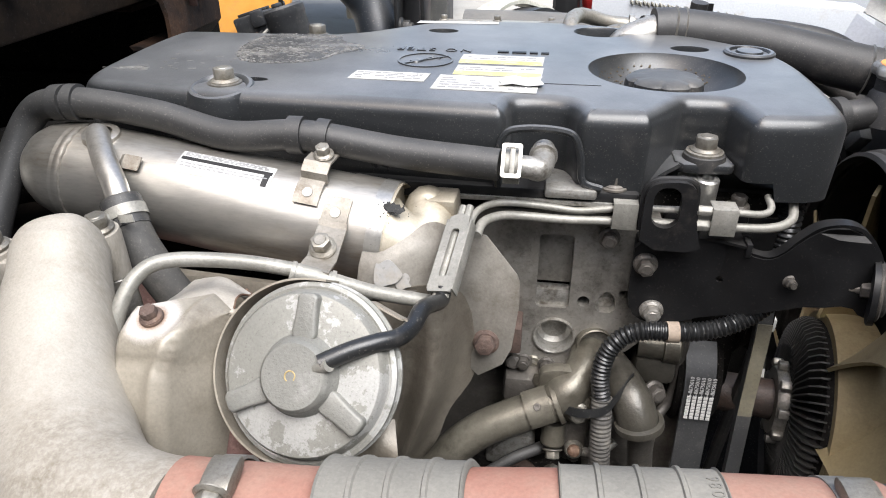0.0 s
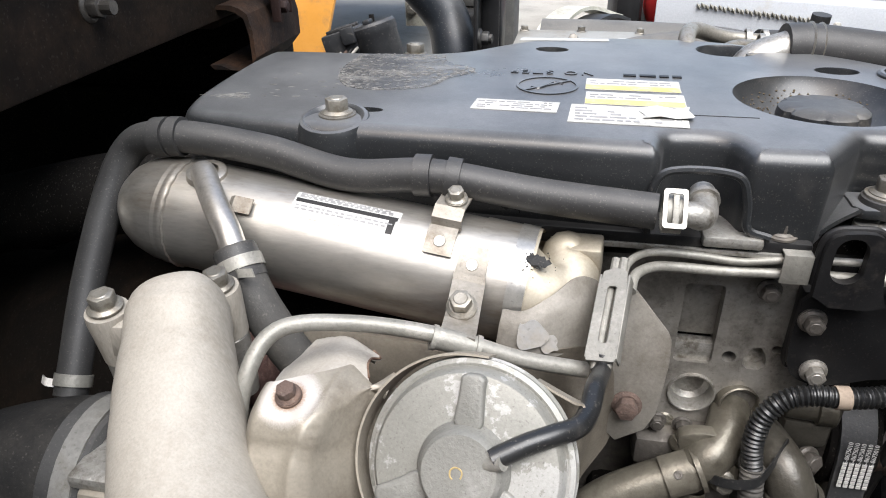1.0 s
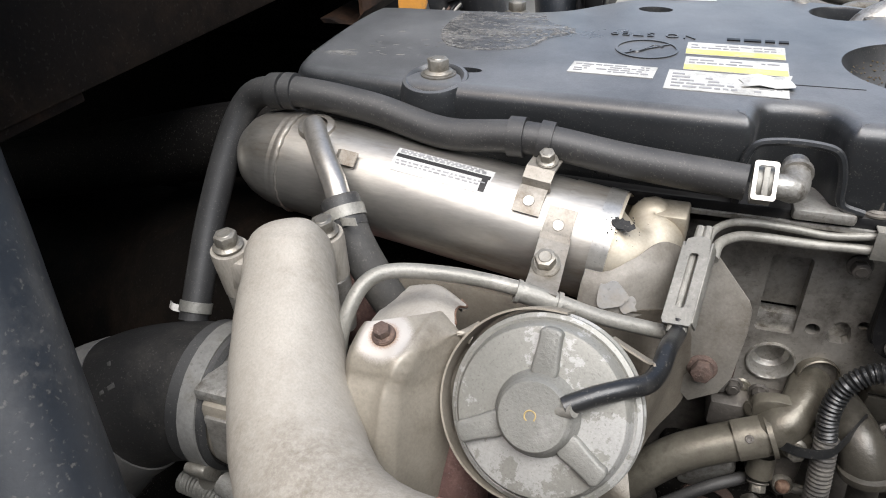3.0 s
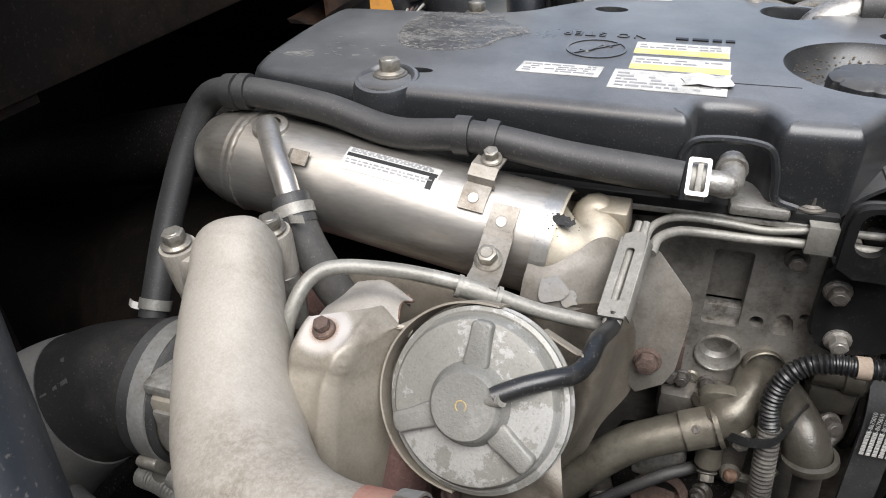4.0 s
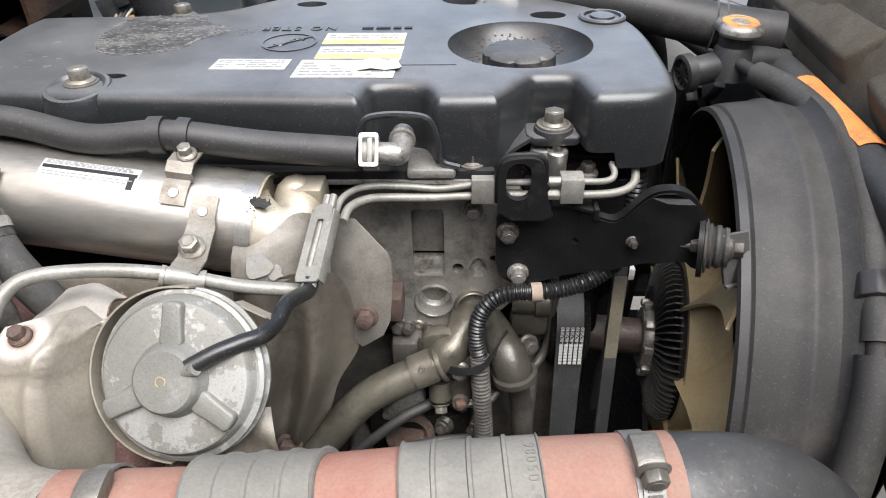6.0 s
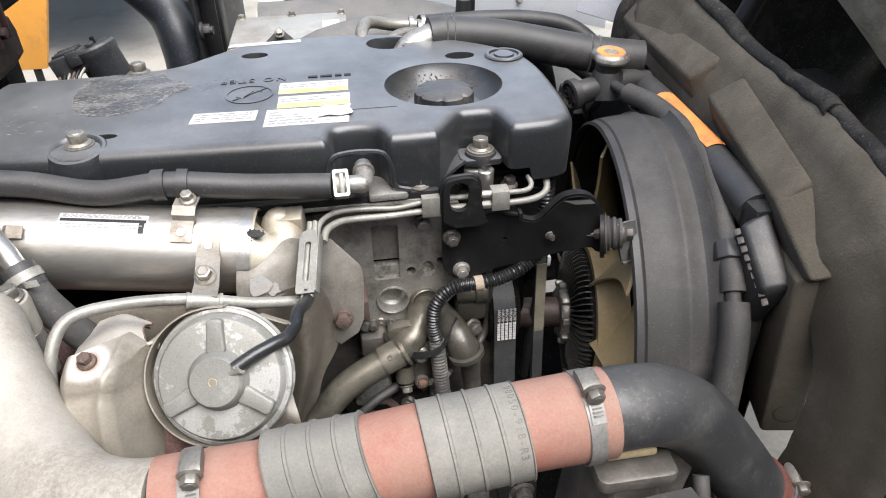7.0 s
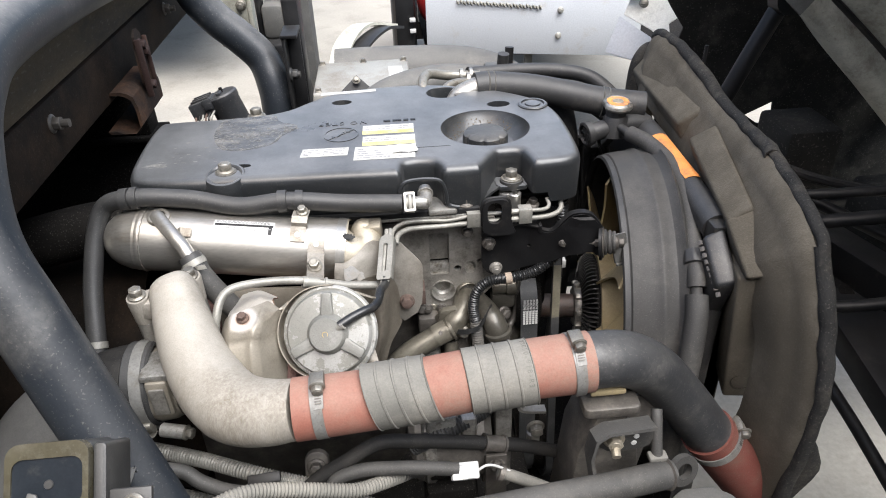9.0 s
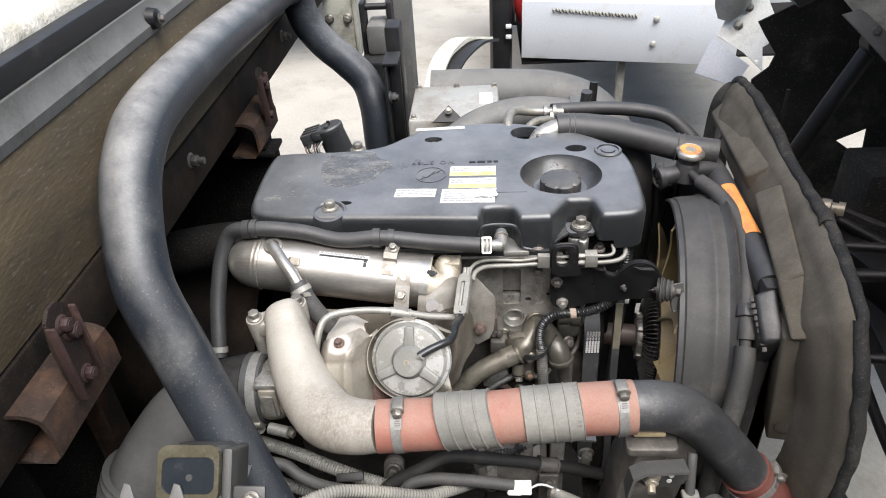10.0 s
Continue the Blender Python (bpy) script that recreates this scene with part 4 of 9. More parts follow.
def egr_cooler():
    th = thing("exhaust_cooler", (-0.25, 0.49, 1.2), "stainless steel exhaust gas cooler cylinder with welded dome and label", "cooler")
    ln = (CB - CA).length
    m = axes(CA, CD)
    part("barrel", lathe([(CR, 0), (CR, ln * 0.5), (CR, ln - 0.005), (CR - 0.001, ln)], m, 64), M_STEEL, th)
    prof = [(CR + 0.0003, 0.010), (CR + 0.0010, 0.008), (CR + 0.0002, 0.005)] + [(CR * math.cos(a) ** 0.8, 0.005 - 0.052 * math.sin(a)) for a in (0.3, 0.6, 0.85, 1.1, 1.3, 1.45)] + [(0, -0.048)]
    part("dome", lathe(prof, m, 64), M_STEEL, th, "welded domed end")
    # weld bead
    ring = [m @ Vector(((CR + 0.0003 + 0.0003 * math.sin(k * 2.1)) * math.cos(0.0524 * k), (CR + 0.0003 + 0.0003 * math.sin(k * 2.1)) * math.sin(0.0524 * k), 0.010 + 0.0004 * math.sin(k * 1.3))) for k in range(121)]
    bm = tube(ring, 0.0012, 6, 1)
    part("weld_bead", bm, M_STEEL, th)
    part("end_collar", band(CB - CD * 0.014, CD, CR, 0.026, 0.0008, 48), M_STEEL, th)
    part("pale_band", band(CB + CD * 0.0045, CD, CR + 0.0002, 0.0125, 0.0012, 48), M_REFL, th, "pale matte band")
    q = Vector((-0.0840, 0.4965, 1.2605))
    cone = [(*(CB + CD * 0.009), CR + 0.0004), (*(CB + CD * 0.014), CR + 0.0002), (*(CB + CD * 0.022 + Z * 0.0015), 0.0400), (*(CB + CD * 0.031 + Z * 0.0065 + Y * 0.003), 0.0325), (*(CB + CD * 0.037 + Z * 0.013 + Y * 0.008), 0.0235), (*(q - CD * 0.004), 0.0165), (*(q + CD * 0.004), 0.0128)]
    part("outlet_cone", tube(cone, 0.02, 48, 8), M_BRASSY, th, "heat-tinted outlet cone")
    part("outlet_flange", block(-0.0120, -0.0115, -0.001, 0.0120, 0.0115, 0.0215, 0.0022, None, axes(q, (1, -0.09, 0.04), (0, -0.12, 1))), M_BRASSY, th, "square flange")
    # soot patch with a ragged edge and a drip
    g = []
    for i in range(11):
        u = i / 10
        lo = 51.0 + 1.3 * math.sin(i * 1.3) + 0.9 * math.sin(i * 5.1)
        hi = 62.5 + 1.6 * math.sin(i * 3.7) - 3.0 * u
        squeeze = 1 - 0.8 * abs(2 * u - 1) ** 3
        mid = (lo + hi) / 2
        g.append([on_cooler(1.026 + 0.062 * u, mid + (e - 0.5) * (hi - lo) * squeeze, 0.0028 + 0.0003 * math.sin(i * 1.9 + e * 9))[0] for e in (0, 0.2, 0.4, 0.6, 0.8, 1.0)])
    bm = sheet(g, 0.0005)
    rnd = random.Random(31)
    for k in range(46):
        p, nv = on_cooler(1.055 + rnd.gauss(0, 0.026), 55 + rnd.gauss(-1.5, 5.5), 0.0022)
        r = rnd.uniform(0.0002, 0.0007)
        prism(circle(0, 0, r, 6, r * rnd.uniform(0.5, 1)), 0, 0.0006, axes(p, nv), 0, bm)
    part("soot_patch", bm, M_SOOT, th, "black soot mark")
    # foot ring of the inlet pipe
    p, nv = on_cooler(0.115, 78, 0.0)
    part("inlet_boss", lathe([(0.0155, -0.002), (0.0145, 0.0025), (0.012, 0.0035), (0.009, 0.0035)], axes(p, nv), 28), M_STEEL, th)
    # maker's label, curved with the barrel
    def curved(s0, s1, e0, e1, lift, skew=0.0, rows=9, cols=5):
        return sheet([[on_cooler(s0 + (s1 - s0) * j / (cols - 1) + skew * i / (rows - 1), e0 + (e1 - e0) * i / (rows - 1), lift)[0] for j in range(cols)] for i in range(rows)], 0.0002)
    lab = part("maker_label", curved(0.39, 0.685, 50, 79, 0.0003), M_FOIL, th, "silver foil label with dark strip")
    part("dark_strip", curved(0.395, 0.68, 66.5, 71.0, 0.0005), M_BLACK, lab)
    part("dark_strip", curved(0.658, 0.676, 52, 67, 0.0005), M_BLACK, lab)
    rnd = random.Random(12)
    for e in (58, 61.5, 72.5, 74.5, 76.5):
        s = 0.40
        while s < 0.655:
            w = rnd.uniform(0.006, 0.02)
            part("print", curved(s, s + w, e, e + 1.8, 0.0005, rows=2, cols=2), M_INK, lab)
            s += w + 0.006
    # small tab by the inlet
    p, nv = on_cooler(0.262, 48, 0.001)
    part("small_tab", strip([p - CD * 0.010, p - CD * 0.006 + nv * 0.003, p + CD * 0.008 + nv * 0.003], nv.cross(CD), 0.012, 0.0014, smooth=False), M_TAB, th)
    # clamp straps: hose bracket tab and pipe bracket tab
    for s, e0, e1, name in ((0.805, 42, 70, "hose_bracket"), (0.90, 28, 56, "pipe_bracket")):
        g = [[on_cooler(s - 0.038 + 0.076 * j / 3, e0 + (e1 - e0) * i / 6, 0.0022)[0] for j in range(4)] for i in range(7)]
        part(name, sheet(g, 0.0018), M_TAB, th, "spot-welded steel tab")
        p, nv = on_cooler(s, e0 + (e1 - e0) * 0.42, 0.0041)
        part("weld_spot", lathe([(0.0042, 0), (0.0038, 0.0005), (0, 0.0002)], axes(p, nv), 18), M_CHROME, th)
    # the step up to the hose clamp
    p, nv = on_cooler(0.81, 70, 0.002)
    a = p + Vector((0.002, 0.004, 0.014))
    part("hose_bracket", strip([p, p + nv * 0.004 + Z * 0.004, a, a + Vector((0.002, 0.012, 0.0015)), a + Vector((0.004, 0.024, 0.002)), a + Vector((0.006, 0.027, 0.018))], CD, 0.021, 0.002, smooth=False), M_TAB, th, "bent steel hose bracket")
    bolt(a + Vector((0.003, 0.007, 0.0025)), (0, -0.3, 0.95), 0.0058, th, M_ZINC, 0.008)
    # the step down to the thin pipe
    p, nv = on_cooler(0.90, 29, 0.002)
    q = Vector((-0.149, 0.395, 1.252))
    part("pipe_bracket", strip([p + Z * 0.002, p + Vector((0, -0.003, -0.002)), Vector((-0.150, 0.428, 1.2585)), Vector((-0.150, 0.412, 1.2530)), q + Vector((0, 0.004, 0.004)), q + Vector((0, -0.004, 0.004))], CD, 0.022, 0.002, smooth=False), M_TAB, th, "bent steel pipe bracket")
    bolt((-0.151, 0.420, 1.2575), (0, -0.45, 0.9), 0.0075, th, M_ZINC, 0.010)
    return th


egr_cooler()


# ---- hoses and pipes on the engine's side ----
HOSE = [(-0.4486, 0.3996, 1.1566), (-0.451, 0.462, 1.236), (-0.434, 0.510, 1.309), (-0.390, 0.508, 1.328), (-0.316, 0.509, 1.321), (-0.249, 0.499, 1.310), (-0.184, 0.497, 1.314), (-0.109, 0.497, 1.3045), (-0.031, 0.490, 1.3015)]


def breather_hose():
    th = thing("breather_hose", HOSE[0], "black rubber breather hose running along the cover's front", "hose")
    part("hose", tube(HOSE, 0.0123, 28, 10), M_RUBBER, th)
    c = curve(HOSE, 10)
    for i, w in ((29, 0.012), (31, 0.009), (59, 0.012), (62, 0.010)):
        part("hose_cuff", band(c[i], c[i + 1] - c[i - 1], 0.0123, w, 0.0026, 28), M_RUBBER, th)
    # white-rimmed spring clip at the fitting
    p = Vector((-0.0215, 0.4895, 1.3015))
    clip = part("spring_clip", band(p, X, 0.0126, 0.012, 0.001, 28), M_PIPE, th, "pale steel spring clip")
    g = plate_with_holes(rrect(-0.0075, -0.013, 0.0075, 0.013, 0.002), [rrect(-0.005, -0.010, 0.005, 0.010, 0.0015)],
                         0, 0.0015, axes(p + Vector((0, -0.0115, 0.0085)), (0, -0.8, 0.6), X))
    part("clip_frame", g, M_CHROME, clip, "bright clip frame")
    part("clip_bar", block(-0.0014, -0.010, -0.0015, 0.0026, 0.0098, 0.0006, 0.0005, None, axes(p + Vector((0, -0.0115, 0.0085)), (0, -0.8, 0.6), X)), M_PIPE, clip)
    # cast elbow fitting
    part("elbow_fitting", tube([(-0.016, 0.490, 1.3015, 0.0085), (-0.008, 0.491, 1.3005, 0.0088), (-0.0015, 0.4945, 1.2985, 0.0098), (0.0010, 0.502, 1.2995, 0.0094), (0.0014, 0.511, 1.3020, 0.0088), (0.0014, 0.522, 1.3040, 0.0088)], 0.0085, 22), M_ALU2, th, "bare aluminium elbow fitting")
    part("fitting_collar", band((0.0014, 0.512, 1.3022), (0, 0.97, 0.2), 0.0090, 0.004, 0.0020, 24), M_ALU2, th)
    # lower spring clamp
    e = Vector(HOSE[0])
    d = (Vector(HOSE[1]) - e).normalized()
    cl = part("spring_clamp", band(e + d * 0.012, d, 0.0126, 0.009, 0.0012), M_PIPE, th, "shiny steel spring clamp")
    part("clamp_ear", strip([e + d * 0.012 + Vector((-0.011, -0.006, 0)), e + d * 0.013 + Vector((-0.016, -0.009, 0.002)), e + d * 0.012 + Vector((-0.019, -0.008, 0.005))], d, 0.006, 0.0015), M_CHROME, cl)


breather_hose()

PIPE = [(-0.270, 0.325, 1.200), (-0.265, 0.339, 1.245), (-0.253, 0.365, 1.266), (-0.213, 0.381, 1.265), (-0.159, 0.390, 1.256), (-0.112, 0.398, 1.239), (-0.070, 0.410, 1.226)]


def thin_pipe():
    th = thing("vacuum_pipe", PIPE[0], "grey plated thin steel pipe with bracket and rubber end", "pipe")
    part("pipe", tube(PIPE, 0.0052, 18, 8), M_PIPE, th)
    part("pipe_saddle", tube([(-0.162, 0.3895, 1.2545), (-0.150, 0.3915, 1.2510), (-0.138, 0.3935, 1.2470)], 0.0072, 18, 4), M_PIPE, th, "pressed pipe saddle")
    d = Vector((0.024, 0.004, -0.008))
    for x in (-0.163, -0.137):
        part("pipe_collar", band((x, 0.389 + (x + 0.161) * 0.17, 1.2545 - (x + 0.161) * 0.3), d, 0.0052, 0.003, 0.0028), M_PIPE, th)
    # folded clip with a long slot that joins the pipes
    lo, hi = Vector((-0.0665, 0.3930, 1.2530)), Vector((-0.0500, 0.4620, 1.2600))
    m = axes((lo + hi) / 2, Vector((-0.30, -0.42, 0.85)), hi - lo)
    slot = rrect(-0.021, -0.0026, 0.020, 0.0034, 0.002)
    out = [(-0.033, -0.0085), (-0.028, -0.0098), (0.024, -0.0085), (0.031, -0.0075), (0.034, 0.0), (0.031, 0.0075), (0.024, 0.0085), (-0.028, 0.0098), (-0.033, 0.0085)]
    bm = plate_with_holes(out, [slot], 0.0022, 0.0040, m)
    block(-0.031, -0.0100, -0.0065, 0.029, -0.0084, 0.0040, 0.0006, bm, m)
    block(-0.031, 0.0084, -0.0065, 0.029, 0.0100, 0.0040, 0.0006, bm, m)
    part("slotted_bracket", bm, M_PIPE, th, "folded slotted steel clip")
    for y in (-0.0032, 0.0034):
        part("pipe", tube([m @ Vector((-0.037, y, -0.0015)), m @ Vector((0, y, -0.002)), m @ Vector((0.044, y * 0.8, -0.0015))], 0.0030, 10), M_PIPE, th)
    v = [m @ Vector((-0.028, -0.001, -0.001)), m @ Vector((-0.038, -0.001, -0.001)), (-0.0668, 0.360, 1.2545), (-0.0700, 0.3400, 1.2545), (-0.0755, 0.3260, 1.2555), (-0.0870, 0.3165, 1.2570), (-0.1010, 0.3085, 1.2555), (-0.1165, 0.3000, 1.2510)]
    part("rubber_end", tube(v, 0.0056, 16, 8), M_LOOM, th, "black rubber vacuum hose")


thin_pipe()


def cooler_inlet():
    th = thing("cooler_water_pipe", (-0.30, 0.42, 1.2), "polished bent water pipe with spring clamp and braided hose", "pipe")
    c = [(-0.358, 0.492, 1.300), (-0.354, 0.485, 1.310), (-0.342, 0.468, 1.307), (-0.328, 0.450, 1.301), (-0.315, 0.436, 1.292), (-0.308, 0.428, 1.284), (-0.302, 0.423, 1.276)]
    part("pipe", tube(c, 0.0092, 20, 8), M_CHROME, th)
    h = [(-0.307, 0.427, 1.283), (-0.299, 0.419, 1.270), (-0.287, 0.410, 1.253), (-0.272, 0.405, 1.230), (-0.252, 0.402, 1.195), (-0.235, 0.40, 1.12)]
    part("braided_hose", tube(h, 0.0140, 24, 8), M_DUSTRUB, th, "dark fabric-wrapped rubber hose")
    d = Vector(h[1]) - Vector(h[0])
    p = Vector(h[0]).lerp(Vector(h[1]), 0.75)
    part("hose_cuff", band(p, d, 0.0141, 0.022, 0.0008), M_RUBBER, th)
    cl = part("spring_clamp", band(p, d, 0.0148, 0.0085, 0.0012), M_PIPE, th, "grey spring clamp with ears")
    for s in (-1, 1):
        o = p + Vector((0.004 * s + 0.002, -0.014, 0.004))
        part("clamp_ear", strip([o, o + Vector((0.003 * s, -0.006, 0.003)), o + Vector((0.012 * (s > 0) + 0.002, -0.007, 0.005))], d, 0.006, 0.0014), M_PIPE, cl)


cooler_inlet()


def fuel_pipes():
    th = thing("fuel_return_pipes", (0.05, 0.49, 1.25), "pair of thin plated pipes held by block clamps", "pipe")
    up = [(-0.0500, 0.462, 1.2620), (-0.0465, 0.478, 1.2665), (-0.036, 0.491, 1.2680), (-0.020, 0.498, 1.2670), (0.005, 0.502, 1.2640), (0.03, 0.504, 1.2610), (0.048, 0.505, 1.2625), (0.068, 0.506, 1.2650), (0.10, 0.505, 1.2665), (0.150, 0.505, 1.2670), (0.170, 0.508, 1.2660), (0.1775, 0.514, 1.2685), (0.1765, 0.525, 1.2740)]
    lo = [(-0.0440, 0.460, 1.2560), (-0.0405, 0.476, 1.2595), (-0.028, 0.490, 1.2590), (-0.010, 0.497, 1.2565), (0.02, 0.502, 1.2535), (0.06, 0.505, 1.2535), (0.10, 0.505, 1.2545), (0.150, 0.505, 1.2545), (0.180, 0.508, 1.2550), (0.1955, 0.517, 1.2590), (0.1985, 0.532, 1.2680)]
    part("pipe", tube(up, 0.0028, 14, 8), M_PIPE, th)
    part("pipe", tube(lo, 0.0037, 14, 8), M_PIPE, th)
    for x in (0.0675, 0.1415):
        bm = block(x - 0.0095, 0.499, 1.2490, x + 0.0095, 0.5005, 1.2715, 0.0006)
        block(x - 0.0095, 0.5003, 1.2700, x + 0.0095, 0.516, 1.2716, 0.0006, bm)
        block(x - 0.0095, 0.5003, 1.2490, x + 0.0095, 0.512, 1.2506, 0.0006, bm)
        part("block_clamp", bm, M_PIPE, th, "folded sheet metal clamp")
    part("union_nut", prism(hexes(0.0052), -0.006, 0.006, axes((0.1275, 0.505, 1.2550), X), 0.0008), M_PIPE, th)
    part("union_nut", prism(hexes(0.0045), -0.006, 0.006, axes((0.1275, 0.505, 1.2672), X), 0.0008), M_PIPE, th)
    part("jacketed_hose", tube([(0.203, 0.556, 1.288), (0.206, 0.552, 1.258), (0.206, 0.548, 1.215), (0.20, 0.545, 1.16)], 0.0085, 14, 6, ripple=(0.0016, 0.0048)), M_LOOM, th, "black corrugated hose")


fuel_pipes()


# ---- vacuum actuator can ----
AC, AN = Vector((-0.1297, 0.315, 1.2305)), Vector((-0.10, -0.825, 0.555)).normalized()


def actuator():
    th = thing("vacuum_actuator", AC, "round grey vacuum actuator can with peeling paint", "actuator")
    m = axes(AC, AN, X)
    R = 0.0550
    prof = [(0, -0.040), (0.044, -0.040), (0.0485, -0.016), (R - 0.001, -0.013), (R + 0.0014, -0.010), (R + 0.0016, -0.0075), (R - 0.0004, -0.0055), (R - 0.0006, -0.004), (R + 0.0008, -0.002), (R + 0.0006, 0.0005),
            (0.0530, 0.0018), (0.0515, 0.0012), (0.0508, 0.0030), (0.0498, 0.0078), (0.0480, 0.0100), (0.0445, 0.0108), (0.030, 0.0122), (0.0225, 0.0128), (0.0, 0.0128)]
    part("can", lathe(prof, m, 96), M_ACT, th)
    part("hub", lathe([(0.0262, 0.0105), (0.0238, 0.0138), (0.0218, 0.0195), (0.0208, 0.0225), (0.0190, 0.0242), (0.0, 0.0248)], m, 56), M_ACTHUB, th, "plain grey raised hub")
    for a in (88, 206, 326):
        q = m @ pose(0, 0, 0, 0, 0, a)
        bm = prism(chaikin([(0.018, -0.0085), (0.040, -0.0062), (0.0488, -0.0070), (0.0488, 0.0070), (0.040, 0.0062), (0.018, 0.0085)], 1), 0.008, 0.0168, q, 0.0034, None, 3)
        part("rib", bm, M_ACTHUB, th)
    part("paint_mark", tube([m @ Vector((0.0032 * math.cos(a) - 0.001, 0.0032 * math.sin(a), 0.0246)) for a in (5.6, 0.2, 0.9, 1.8, 2.7, 3.6, 4.2)], 0.0005, 6, 4), M_OCHRE, th, "ochre crayon mark")

    # heat shield strap that stands off round one side and curls out at its end
    def off(a):
        return R + 0.002 + 0.0055 * max(0.0, math.sin((a - 95) / 165 * math.pi)) * (95 < a < 260)
    strap = [m @ Vector((off(a) * math.cos(radians(a)), off(a) * math.sin(radians(a)), -0.009)) for a in range(84, 266, 9)]
    part("strap", strip(strap, AN, 0.022, 0.0013, n=3), M_SHIELD, th, "thin sheet steel strap")
    tail = [m @ Vector(q) for q in ((0.030, 0.046, -0.018), (0.044, 0.040, -0.018), (0.052, 0.037, -0.017), (0.056, 0.037, -0.014), (0.057, 0.033, -0.013))]
    part("strap_end", strip(tail, AN, 0.014, 0.0013, n=3), M_SHIELD, th)
    part("nipple", tube([m @ Vector((0.013, 0.006, 0.0205)), m @ Vector((0.022, 0.009, 0.0245))], 0.0042, 12), M_PIPE, th)
    # rusty tee screw and bracket plates below the can
    rnd = random.Random(44)
    rows = [[m @ Vector((x + 0.004 * k, y, -0.026 - 0.16 * max(0.0, x - 0.04) + rnd.uniform(-0.0035, 0.0035))) for x in (-0.022, -0.004, 0.012, 0.026, 0.038, 0.048)] for k, y in enumerate((-0.026, -0.042, -0.058, -0.076, -0.100))]
    part("crumpled_shield", grid_sheet(rows, 0.0012, 3, 3, 0.0003, 5), M_SHIELDBR, th, "crumpled brown-grey foil shield under the can", crease=0.5)
    bolt(m @ Vector((-0.014, -0.062, -0.016)), Vector((0.8, -0.5, 0.1)), 0.0055, th, M_RUST)


actuator()


# ---- cast elbow and charge air pipe ----
ELBOW = [(-0.316, 0.376, 1.284, 0.012), (-0.314, 0.371, 1.281, 0.0245), (-0.311, 0.362, 1.273, 0.0300), (-0.306, 0.345, 1.259, 0.0320), (-0.297, 0.322, 1.242, 0.0345), (-0.284, 0.295, 1.224, 0.0375), (-0.262, 0.262, 1.208, 0.0400),
         (-0.234, 0.233, 1.203, 0.0400), (-0.200, 0.217, 1.207, 0.0368), (-0.163, 0.212, 1.212, 0.0330)]


